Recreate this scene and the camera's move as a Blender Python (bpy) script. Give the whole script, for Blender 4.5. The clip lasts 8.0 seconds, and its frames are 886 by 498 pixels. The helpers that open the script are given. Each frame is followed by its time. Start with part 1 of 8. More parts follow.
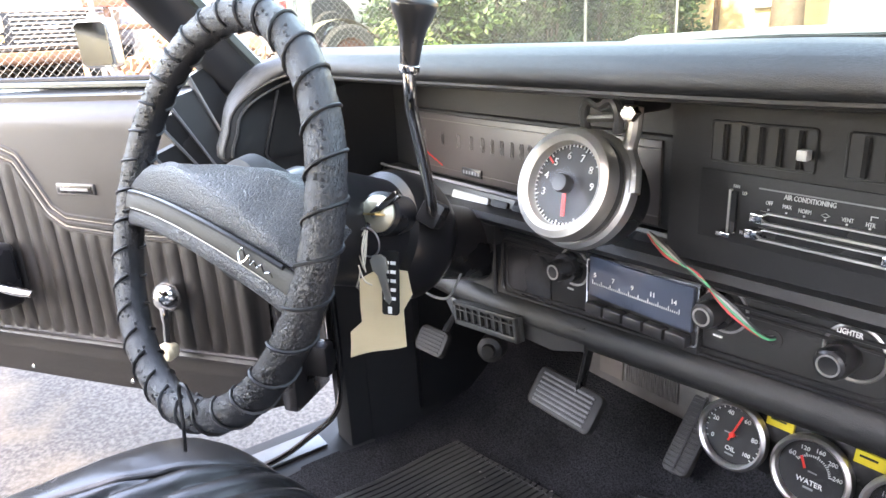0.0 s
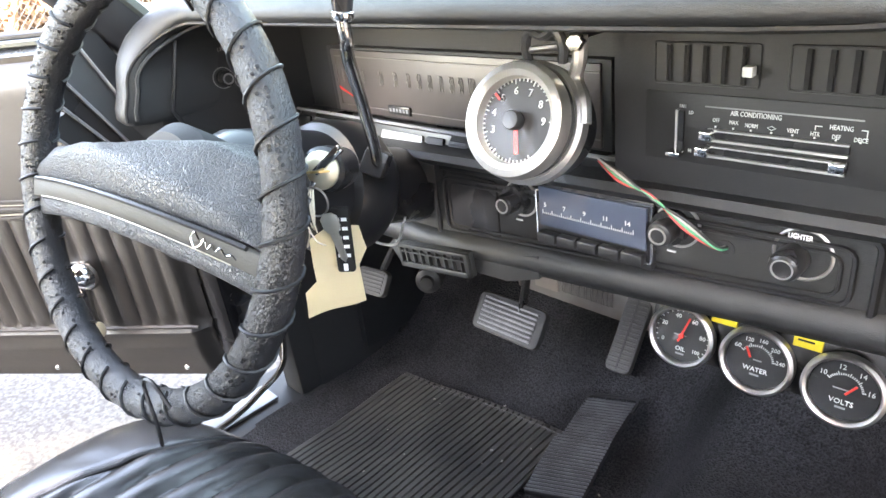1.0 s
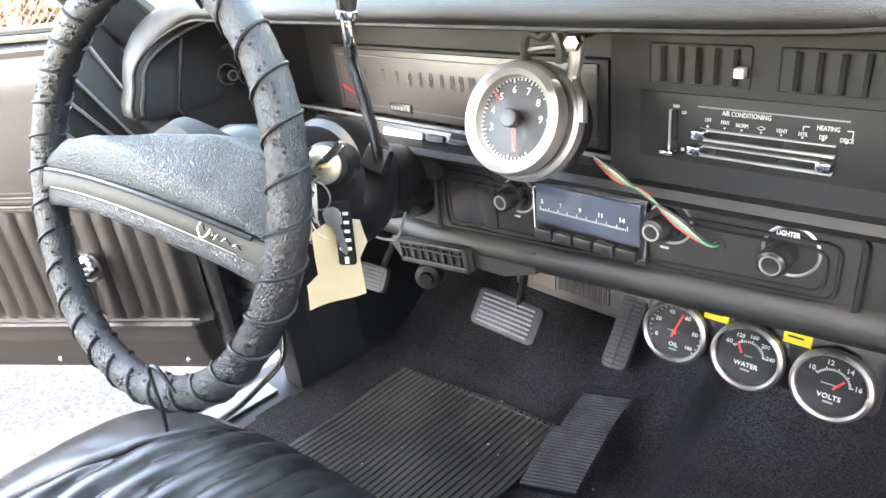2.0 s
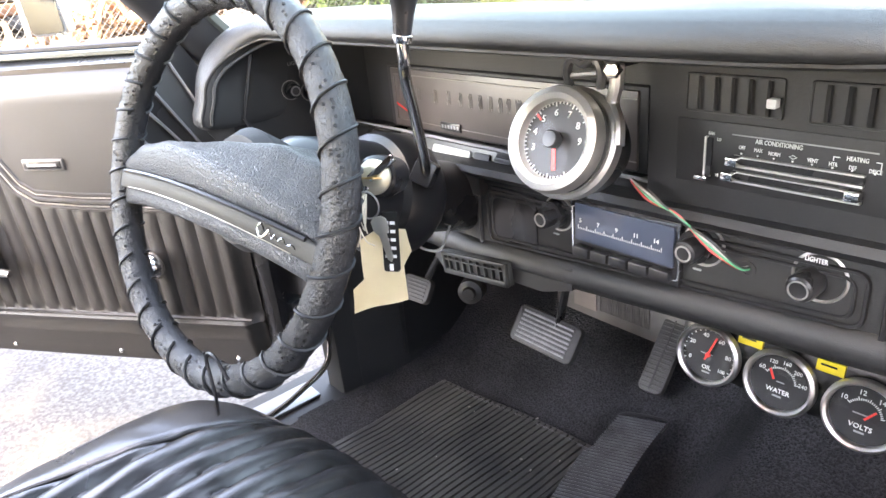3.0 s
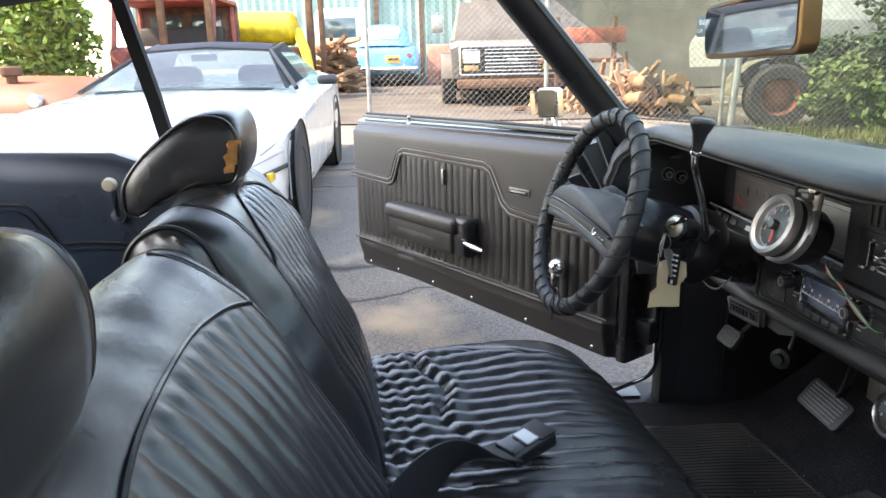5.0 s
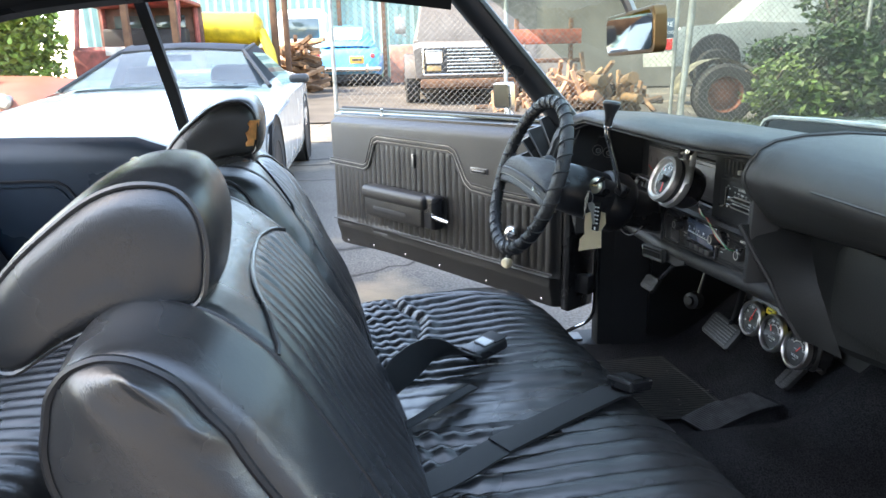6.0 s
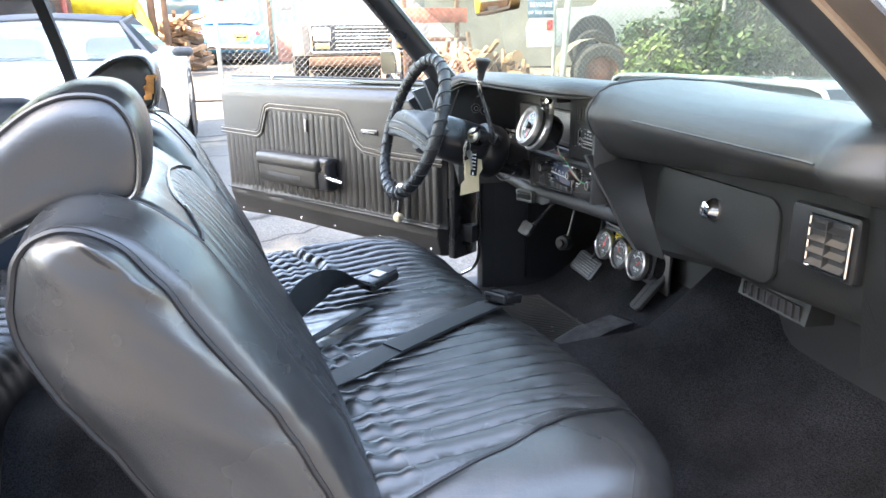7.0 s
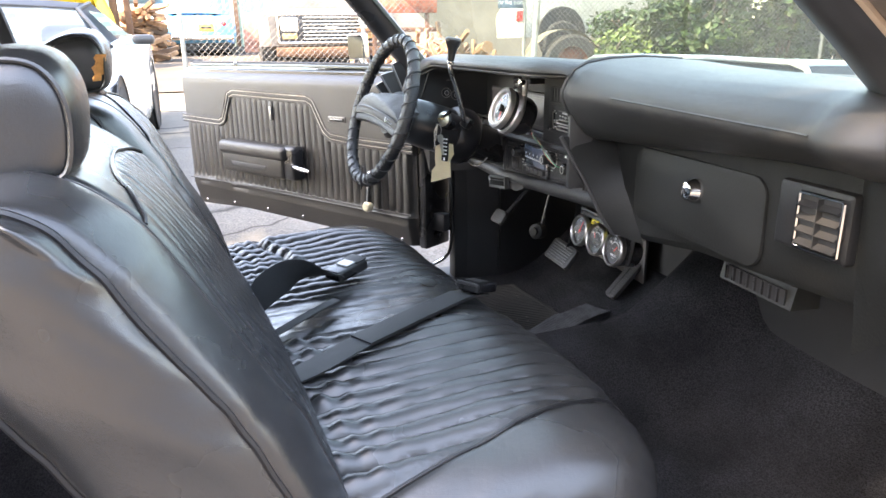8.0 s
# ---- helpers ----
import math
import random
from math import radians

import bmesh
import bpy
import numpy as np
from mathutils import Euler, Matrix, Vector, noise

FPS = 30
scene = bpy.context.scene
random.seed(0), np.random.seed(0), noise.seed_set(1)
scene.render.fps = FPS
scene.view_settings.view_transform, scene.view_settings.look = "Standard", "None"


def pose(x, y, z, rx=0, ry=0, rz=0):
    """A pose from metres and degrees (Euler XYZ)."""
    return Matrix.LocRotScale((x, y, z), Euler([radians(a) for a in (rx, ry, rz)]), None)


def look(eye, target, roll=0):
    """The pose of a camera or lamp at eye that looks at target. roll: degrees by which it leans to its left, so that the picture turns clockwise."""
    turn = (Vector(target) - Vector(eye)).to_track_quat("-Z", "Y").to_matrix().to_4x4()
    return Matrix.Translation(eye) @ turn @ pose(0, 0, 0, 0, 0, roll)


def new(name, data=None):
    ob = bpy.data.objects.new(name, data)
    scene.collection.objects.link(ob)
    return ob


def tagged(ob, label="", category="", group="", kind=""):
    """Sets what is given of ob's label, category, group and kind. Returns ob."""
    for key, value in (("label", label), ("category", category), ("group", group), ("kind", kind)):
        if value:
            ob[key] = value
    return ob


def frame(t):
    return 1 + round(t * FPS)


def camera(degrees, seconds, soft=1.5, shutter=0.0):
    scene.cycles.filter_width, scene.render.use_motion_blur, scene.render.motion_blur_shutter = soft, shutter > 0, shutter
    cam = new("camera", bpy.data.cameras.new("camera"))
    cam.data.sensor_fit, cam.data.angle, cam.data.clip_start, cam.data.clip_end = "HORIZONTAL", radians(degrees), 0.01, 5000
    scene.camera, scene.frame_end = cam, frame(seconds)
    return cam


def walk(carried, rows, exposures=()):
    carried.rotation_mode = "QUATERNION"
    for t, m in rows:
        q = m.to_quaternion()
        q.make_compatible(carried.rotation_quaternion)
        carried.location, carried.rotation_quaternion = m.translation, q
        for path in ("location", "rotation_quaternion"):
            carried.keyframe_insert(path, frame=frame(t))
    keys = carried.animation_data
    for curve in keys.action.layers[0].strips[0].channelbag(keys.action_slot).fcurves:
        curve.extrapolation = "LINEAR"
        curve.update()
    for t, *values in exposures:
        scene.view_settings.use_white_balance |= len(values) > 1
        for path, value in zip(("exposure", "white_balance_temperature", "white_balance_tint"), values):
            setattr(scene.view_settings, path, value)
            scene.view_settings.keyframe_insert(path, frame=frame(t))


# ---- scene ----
cam = camera(67.2, 8.0)
PATH = [
    (0, (0.217, 0.356, 0.939), (-1.356, 1.418, 0.311), -3.2),
    (0.5, (0.183, 0.352, 0.95), (-1.248, 1.543, 0.22), -4.4),
    (1, (0.174, 0.335, 0.962), (-1.162, 1.54, 0.089), -7.6),
    (1.5, (0.181, 0.327, 0.964), (-1.149, 1.533, 0.082), -7.2),
    (3, (0.217, 0.307, 0.97), (-1.231, 1.427, 0.165), -6.0),
    (3.5, (0.321, 0.279, 0.988), (-1.399, 1.027, 0.293), -6.7),
    (4, (0.494, 0.25, 1.014), (-1.373, 0.622, 0.401), -5.3),
    (4.5, (0.653, 0.248, 1.034), (-1.274, 0.356, 0.508), -1.7),
    (4.7, (0.699, 0.259, 1.044), (-1.232, 0.308, 0.526), -1.4),
    (5.8, (1.065, 0.224, 1.013), (-0.87, 0.192, 0.51), -1.3),
    (6, (1.124, 0.226, 1.026), (-0.807, 0.331, 0.516), -1.4),
    (6.5, (1.266, 0.208, 0.995), (-0.618, 0.545, 0.416), -1.4),
    (7, (1.305, 0.213, 0.978), (-0.569, 0.621, 0.411), -1.0),
    (7.5, (1.312, 0.211, 0.965), (-0.55, 0.675, 0.402), -0.3),
    (8, (1.253, 0.227, 0.95), (-0.595, 0.714, 0.362), -0.9),
]
EXPOSURES = [(0.0, 4.9, 8800, 20), (1.5, 5.65, 9400, 15), (3.0, 5.35, 9300, 20), (3.6, 4.5, 9300, 24), (4.5, 3.42, 9200, 20), (5.8, 3.57, 7900, 9), (6.5, 3.8, 7800, 11), (7.0, 4.5, 8200, 12), (7.5, 4.25, 8700, 17), (8.0, 4.42, 9100, 17)]
walk(cam, [(t, look(eye, target, roll)) for t, eye, target, roll in PATH], EXPOSURES)

# ---- light ----
SUN = Vector((0.10, -0.66, 0.74)).normalized()
world = bpy.data.worlds.new("sky")
scene.world = world
world.use_nodes = True
wn = world.node_tree
wn.nodes.clear()
sky = wn.nodes.new("ShaderNodeTexSky")
sky.sky_type, sky.sun_disc = "NISHITA", False
sky.sun_elevation = math.asin(SUN.z)
sky.sun_rotation = math.atan2(SUN.x, SUN.y)
bg = wn.nodes.new("ShaderNodeBackground")
bg.inputs["Strength"].default_value = 0.15
wo = wn.nodes.new("ShaderNodeOutputWorld")
wn.links.new(sky.outputs[0], bg.inputs[0])
wn.links.new(bg.outputs[0], wo.inputs[0])
sun_data = bpy.data.lights.new("sun", "SUN")
sun_data.energy, sun_data.angle, sun_data.color = 1.5, radians(0.6), (1.0, 0.94, 0.85)
sun = new("sun", sun_data)
sun.matrix_world = look(SUN * 30, (0, 0, 0))

# ---- materials ----
MATS = {}


def mat(name, col, rough=0.5, metal=0.0, grain=None, bump=0.0, var=0.25, var_scale=6.0, voro=None, spec=0.5,
        col2=None, coat=0.0, isl=0.0, obj=0.0, rough_var=0.1, speck=0.0, dist=0.0012, crease=0.0):
    """Principled surface: two scales of colour variation, fine relief, uneven gloss."""
    if name in MATS:
        return MATS[name]
    m = bpy.data.materials.new(name)
    m.use_nodes = True
    nt = m.node_tree
    b = nt.nodes["Principled BSDF"]
    L = nt.links.new
    tc = nt.nodes.new("ShaderNodeTexCoord")
    big = nt.nodes.new("ShaderNodeTexNoise")
    big.inputs["Scale"].default_value, big.inputs["Detail"].default_value = var_scale, 5.0
    L(tc.outputs["Object"], big.inputs["Vector"])
    fine = nt.nodes.new("ShaderNodeTexNoise")
    fine.inputs["Scale"].default_value, fine.inputs["Detail"].default_value = grain or 120.0, 3.0
    L(tc.outputs["Object"], fine.inputs["Vector"])
    ramp = nt.nodes.new("ShaderNodeMapRange")
    ramp.inputs["From Min"].default_value, ramp.inputs["From Max"].default_value = 0.3, 0.7
    L(big.outputs["Fac"], ramp.inputs["Value"])
    mix = nt.nodes.new("ShaderNodeMix")
    mix.data_type = "RGBA"
    c2 = col2 or tuple(min(1.0, c * (1 + 2 * var)) for c in col)
    mix.inputs["A"].default_value = (*[c * (1 - var) for c in col], 1) if not col2 else (*col, 1)
    mix.inputs["B"].default_value = (*c2, 1)
    L(ramp.outputs[0], mix.inputs["Factor"])
    out = mix.outputs["Result"]
    if isl or obj:
        src = nt.nodes.new("ShaderNodeNewGeometry" if isl else "ShaderNodeObjectInfo")
        hs = nt.nodes.new("ShaderNodeHueSaturation")
        mr = nt.nodes.new("ShaderNodeMapRange")
        k = isl or obj
        mr.inputs["To Min"].default_value, mr.inputs["To Max"].default_value = 1 - k, 1 + k
        L(src.outputs["Random Per Island" if isl else "Random"], mr.inputs["Value"])
        L(mr.outputs[0], hs.inputs["Value"])
        L(out, hs.inputs["Color"])
        out = hs.outputs[0]
    if speck:
        sr = nt.nodes.new("ShaderNodeMapRange")
        sr.inputs["From Min"].default_value, sr.inputs["From Max"].default_value = 0.35, 0.65
        sr.inputs["To Min"].default_value, sr.inputs["To Max"].default_value = 1 - speck, 1 + speck
        L(fine.outputs["Fac"], sr.inputs["Value"])
        sp = nt.nodes.new("ShaderNodeMix")
        sp.data_type, sp.blend_type = "RGBA", "MULTIPLY"
        sp.inputs["Factor"].default_value = 1.0
        L(out, sp.inputs["A"])
        L(sr.outputs[0], sp.inputs["B"])
        out = sp.outputs["Result"]
    L(out, b.inputs["Base Color"])
    rr = nt.nodes.new("ShaderNodeMapRange")
    rr.inputs["To Min"].default_value, rr.inputs["To Max"].default_value = max(0.02, rough - rough_var), min(1.0, rough + rough_var)
    L(big.outputs["Fac"], rr.inputs["Value"])
    L(rr.outputs[0], b.inputs["Roughness"])
    b.inputs["Metallic"].default_value = metal
    b.inputs["Specular IOR Level"].default_value = spec
    b.inputs["Coat Weight"].default_value = coat
    if bump:
        bp = nt.nodes.new("ShaderNodeBump")
        bp.inputs["Strength"].default_value = min(1.0, bump)
        bp.inputs["Distance"].default_value = dist
        if voro:
            vo = nt.nodes.new("ShaderNodeTexVoronoi")
            vo.feature = "DISTANCE_TO_EDGE"
            vo.inputs["Scale"].default_value = voro
            L(tc.outputs["Object"], vo.inputs["Vector"])
            vc = nt.nodes.new("ShaderNodeMapRange")
            vc.inputs["From Max"].default_value = 0.14
            L(vo.outputs["Distance"], vc.inputs["Value"])
            ad = nt.nodes.new("ShaderNodeMath")
            ad.operation = "MULTIPLY_ADD"
            ad.inputs[1].default_value = 0.6
            L(vc.outputs[0], ad.inputs[0])
            L(fine.outputs["Fac"], ad.inputs[2])
            L(ad.outputs[0], bp.inputs["Height"])
        else:
            L(fine.outputs["Fac"], bp.inputs["Height"])
        if crease:
            cn = nt.nodes.new("ShaderNodeTexNoise")
            cn.inputs["Scale"].default_value, cn.inputs["Detail"].default_value, cn.inputs["Distortion"].default_value = 34.0, 4.0, 1.2
            L(tc.outputs["Object"], cn.inputs["Vector"])
            cb = nt.nodes.new("ShaderNodeBump")
            cb.inputs["Strength"].default_value, cb.inputs["Distance"].default_value = crease, 0.003
            L(cn.outputs["Fac"], cb.inputs["Height"])
            L(cb.outputs[0], bp.inputs["Normal"])
        L(bp.outputs[0], b.inputs["Normal"])
    MATS[name] = m
    return m


def glass(name, tint=(1, 1, 1), rough=0.0, haze=0.0, shine=0.05):
    m = bpy.data.materials.new(name)
    m.use_nodes = True
    nt = m.node_tree
    nt.nodes.clear()
    o = nt.nodes.new("ShaderNodeOutputMaterial")
    tr = nt.nodes.new("ShaderNodeBsdfTransparent")
    tr.inputs[0].default_value = (*tint, 1)
    gl = nt.nodes.new("ShaderNodeBsdfGlossy")
    gl.inputs["Roughness"].default_value = rough
    lw = nt.nodes.new("ShaderNodeLayerWeight")
    lw.inputs["Blend"].default_value = 0.5
    pw = nt.nodes.new("ShaderNodeMath")
    pw.operation, pw.inputs[1].default_value = "POWER", 5.0
    nt.links.new(lw.outputs["Facing"], pw.inputs[0])
    fr = nt.nodes.new("ShaderNodeMath")
    fr.operation, fr.inputs[1].default_value, fr.inputs[2].default_value = "MULTIPLY_ADD", 0.9, shine
    nt.links.new(pw.outputs[0], fr.inputs[0])
    mx = nt.nodes.new("ShaderNodeMixShader")
    nt.links.new(fr.outputs[0], mx.inputs[0])
    nt.links.new(tr.outputs[0], mx.inputs[1])
    nt.links.new(gl.outputs[0], mx.inputs[2])
    last = mx
    if haze:
        df = nt.nodes.new("ShaderNodeBsdfDiffuse")
        df.inputs[0].default_value = (0.75, 0.78, 0.75, 1)
        m2 = nt.nodes.new("ShaderNodeMixShader")
        no = nt.nodes.new("ShaderNodeTexNoise")
        no.inputs["Scale"].default_value = 4.0
        mu = nt.nodes.new("ShaderNodeMath")
        mu.operation, mu.inputs[1].default_value = "MULTIPLY", haze * 2
        nt.links.new(no.outputs[0], mu.inputs[0])
        nt.links.new(mu.outputs[0], m2.inputs[0])
        nt.links.new(mx.outputs[0], m2.inputs[1])
        nt.links.new(df.outputs[0], m2.inputs[2])
        last = m2
    nt.links.new(last.outputs[0], o.inputs[0])
    MATS[name] = m
    return m


VINYL = mat("seat_vinyl", (0.026, 0.0265, 0.027), 0.27, grain=300, bump=0.12, voro=520, var=0.1, var_scale=3, spec=0.85, crease=0.16, rough_var=0.06)
DASHV = mat("dash_vinyl", (0.0185, 0.019, 0.0195), 0.38, grain=500, bump=0.3, voro=800, var=0.25, var_scale=4)
DOORV = mat("door_vinyl", (0.021, 0.019, 0.0175), 0.40, grain=300, bump=0.25, voro=600, var=0.3, var_scale=3)
BLACKP = mat("black_plastic", (0.018, 0.018, 0.019), 0.28, grain=500, bump=0.1, var=0.2)
MATTE = mat("matte_black", (0.014, 0.014, 0.015), 0.6, grain=400, bump=0.2)
PIPE = mat("piping", (0.014, 0.014, 0.015), 0.4, grain=300, bump=0.15)
CARPET = mat("carpet", (0.017, 0.017, 0.019), 0.95, grain=330, bump=1.0, var=0.4, var_scale=7, spec=0.12, speck=0.55, dist=0.007)
RUBBER = mat("rubber", (0.024, 0.024, 0.025), 0.6, grain=260, bump=0.25, var=0.5, var_scale=14, col2=(0.042, 0.04, 0.037))
CHROME = mat("chrome", (0.75, 0.75, 0.74), 0.12, 1.0, var=0.1, rough_var=0.06)
DULLCH = mat("pitted_chrome", (0.55, 0.54, 0.5), 0.28, 1.0, grain=300, bump=0.2, var=0.2)
SATIN = mat("brushed_silver", (0.62, 0.60, 0.57), 0.45, 1.0, grain=500, bump=0.1, var=0.12)
STEEL = mat("grey_steel", (0.32, 0.31, 0.3), 0.4, 0.9, grain=200, bump=0.2)
WHITEP = mat("white_print", (0.62, 0.62, 0.6), 0.6)
GREYP = mat("grey_print", (0.25, 0.25, 0.25), 0.6)
REDN = mat("red_needle", (0.75, 0.04, 0.03), 0.45)
YELL = mat("yellow_label", (0.75, 0.55, 0.03), 0.5)
FACE = mat("gauge_face", (0.012, 0.012, 0.013), 0.5)
# Brown-grey reflection on the cluster lens is put into this base colour.
LENSB = mat("cluster_lens", (0.062, 0.051, 0.047), 0.38, grain=60, var=0.3, spec=0.6)
CARD = mat("manila_card", (0.72, 0.62, 0.42), 0.8, grain=200, bump=0.15, var=0.12)
IVORY = mat("ivory_knob", (0.6, 0.52, 0.36), 0.3)
GLASS = glass("clear_glass")
# Tint and diffuse haze stand in for the reflected veil on the dusty glass.
WINDSHIELD = glass("windshield_glass", (0.62, 0.70, 0.64), haze=0.13)


# ---- mesh helpers ----
def thing(name, loc=(0, 0, 0), label="", category="", group="", kind="", m=None):
    e = new(name)
    e.empty_display_size = 0.05
    e.matrix_world = m if m is not None else Matrix.Translation(loc)
    return tagged(e, label, category, group, kind)


def mesh_of(name, bm, material, smooth=35):
    bmesh.ops.recalc_face_normals(bm, faces=bm.faces[:])
    me = bpy.data.meshes.new(name)
    bm.to_mesh(me)
    bm.free()
    mats = material if isinstance(material, (list, tuple)) else [material]
    for x in mats:
        me.materials.append(x)
    if smooth:
        me.polygons.foreach_set("use_smooth", [True] * len(me.polygons))
        me.set_sharp_from_angle(angle=radians(smooth))
    return me


def base_of(ob):
    """The pose of the thing that ob belongs to; parts stand unmoved in it."""
    while ob.parent is not None:
        ob = ob.parent
    return ob.matrix_world


def part(name, bm, material, parent=None, label="", smooth=35, m=None, world_space=True):
    """One mesh object under a thing. World coordinates unless world_space is off."""
    if bm.verts and parent is not None and world_space:
        bm.transform(base_of(parent).inverted())
    ob = new(name, mesh_of(name, bm, material, smooth))
    if parent is not None:
        ob.parent = parent
    if label:
        ob["label"] = label
    if m is not None:
        ob.matrix_basis = m
    return ob


def solo(name, bm, material, label, category, group="", kind="", smooth=35):
    ob = new(name, mesh_of(name, bm, material, smooth))
    return tagged(ob, label, category, group, kind)


def box(x0, x1, y0, y1, z0, z1, bevel=0.0, seg=2, bm=None, m=None):
    one = bmesh.new()
    bmesh.ops.create_cube(one, size=1.0)
    for v in one.verts:
        v.co = Vector((x0 + (v.co.x + 0.5) * (x1 - x0), y0 + (v.co.y + 0.5) * (y1 - y0), z0 + (v.co.z + 0.5) * (z1 - z0)))
    if bevel:
        bmesh.ops.bevel(one, geom=one.edges[:], offset=bevel, segments=seg, profile=0.5, affect="EDGES")
    if m is not None:
        one.transform(m)
    return join(bm, one)


def join(bm, one):
    if bm is None:
        return one
    me = bpy.data.meshes.new("tmp")
    one.to_mesh(me)
    one.free()
    bm.from_mesh(me)
    bpy.data.meshes.remove(me)
    return bm


def tube(pts, r, sides=8, closed=False, bm=None, caps=True, flat=1.0, up=None):
    """A round bar along a line of points. r: one radius or one a point."""
    bm = bm or bmesh.new()
    P = [Vector(p) for p in pts]
    n = len(P)
    rings = []
    ref = Vector(up) if up else None
    prev = None
    for i, p in enumerate(P):
        a = P[(i - 1) % n] if closed or i else P[0]
        b = P[(i + 1) % n] if closed or i < n - 1 else P[-1]
        t = (b - a).normalized()
        if prev is None:
            s = ref or (Vector((0, 0, 1)) if abs(t.z) < 0.9 else Vector((1, 0, 0)))
        else:
            s = prev
        u = (s - t * s.dot(t))
        u = u.normalized() if u.length > 1e-6 else t.orthogonal().normalized()
        prev = u
        w = t.cross(u)
        rr = r[i] if isinstance(r, (list, tuple)) else r
        rings.append([bm.verts.new(p + (u * math.cos(k) * flat + w * math.sin(k)) * rr)
                      for k in [2 * math.pi * j / sides for j in range(sides)]])
    for i in range(n if closed else n - 1):
        A, B = rings[i], rings[(i + 1) % n]
        for j in range(sides):
            bm.faces.new((A[j], A[(j + 1) % sides], B[(j + 1) % sides], B[j]))
    if caps and not closed:
        bm.faces.new(rings[0][::-1])
        bm.faces.new(rings[-1])
    return bm


def lathe(profile, m=None, seg=32, bm=None, close=False):
    """Turned shape: profile of (radius, height) about z, then placed by m."""
    one = bmesh.new()
    rings = []
    for r, h in profile:
        if r < 1e-6:
            rings.append([one.verts.new((0, 0, h))])
        else:
            rings.append([one.verts.new((r * math.cos(a), r * math.sin(a), h)) for a in [2 * math.pi * j / seg for j in range(seg)]])
    prs = list(zip(rings, rings[1:])) + ([(rings[-1], rings[0])] if close else [])
    for A, B in prs:
        for j in range(seg):
            k = (j + 1) % seg
            if len(A) == 1 and len(B) == 1:
                continue
            if len(A) == 1:
                one.faces.new((A[0], B[j], B[k]))
            elif len(B) == 1:
                one.faces.new((A[j], A[k], B[0]))
            else:
                one.faces.new((A[j], A[k], B[k], B[j]))
    if m is not None:
        one.transform(m)
    return join(bm, one)


def loft(sections, closed_ring=True, caps=True, bm=None):
    """Skin over a row of equally long rings of points."""
    bm = bm or bmesh.new()
    R = [[bm.verts.new(p) for p in s] for s in sections]
    n = len(R[0])
    for A, B in zip(R, R[1:]):
        for j in range(n if closed_ring else n - 1):
            k = (j + 1) % n
            bm.faces.new((A[j], A[k], B[k], B[j]))
    if caps and closed_ring:
        bm.faces.new(R[0][::-1])
        bm.faces.new(R[-1])
    return bm


def slab(outline, depth, m, bevel=0.0, bm=None, seg=2):
    """Flat plate: an outline in the xy plane, raised by depth along z, placed by m."""
    one = bmesh.new()
    f = one.faces.new([one.verts.new((x, y, 0)) for x, y in outline])
    r = bmesh.ops.extrude_face_region(one, geom=[f])
    for v in [g for g in r["geom"] if isinstance(g, bmesh.types.BMVert)]:
        v.co.z += depth
    if bevel:
        top = [e for e in one.edges if all(abs(v.co.z - depth) < 1e-7 for v in e.verts)]
        bmesh.ops.bevel(one, geom=top, offset=bevel, segments=seg, profile=0.5, affect="EDGES")
    one.transform(m)
    return join(bm, one)


def rrect(x0, x1, y0, y1, r, n=5):
    pts = []
    for cx, cy, a0 in ((x1 - r, y1 - r, 0), (x0 + r, y1 - r, 90), (x0 + r, y0 + r, 180), (x1 - r, y0 + r, 270)):
        pts += [(cx + r * math.cos(radians(a0 + 90 * k / n)), cy + r * math.sin(radians(a0 + 90 * k / n))) for k in range(n + 1)]
    return pts


def facing(p, n, up=(0, 0, 1)):
    """Pose at p whose z axis is n, with y as near up as can be."""
    z = Vector(n).normalized()
    x = Vector(up).cross(z).normalized()
    y = z.cross(x)
    return Matrix.Translation(p) @ Matrix((x, y, z)).transposed().to_4x4()


def lettering(name, text, size, m, material, parent, depth=0.0004, align="CENTER", shear=0.0, stretch=1.0, label=""):
    cu = bpy.data.curves.new(name, "FONT")
    cu.body, cu.size, cu.extrude, cu.align_x, cu.align_y, cu.shear = text, size, depth, align, "CENTER", shear
    cu.resolution_u = 2
    tmp = bpy.data.objects.new("tmp", cu)
    scene.collection.objects.link(tmp)
    dg = bpy.context.evaluated_depsgraph_get()
    me = bpy.data.meshes.new_from_object(tmp.evaluated_get(dg))
    bpy.data.objects.remove(tmp)
    me.name = name
    me.materials.clear()
    me.materials.append(material)
    mw = m @ Matrix.Diagonal((stretch, 1, 1, 1))
    me.transform(base_of(parent).inverted() @ mw if parent else mw)
    ob = new(name, me)
    if parent:
        ob.parent = parent
    if label:
        ob["label"] = label
    return ob


def sm(a, b, x):
    t = max(0.0, min(1.0, (x - a) / (b - a)))
    return t * t * (3 - 2 * t)


def curve_pts(pts, n=8):
    """A smooth line through points (Catmull-Rom)."""
    P = [Vector(p) for p in pts]
    out = []
    for i in range(len(P) - 1):
        a, b, c, d = P[max(0, i - 1)], P[i], P[i + 1], P[min(len(P) - 1, i + 2)]
        for k in range(n):
            t = k / n
            out.append(0.5 * ((2 * b) + (c - a) * t + (2 * a - 5 * b + 4 * c - d) * t * t + (3 * b - a - 3 * c + d) * t ** 3))
    out.append(P[-1])
    return out


# ---- car shell ----
CX = -0.02


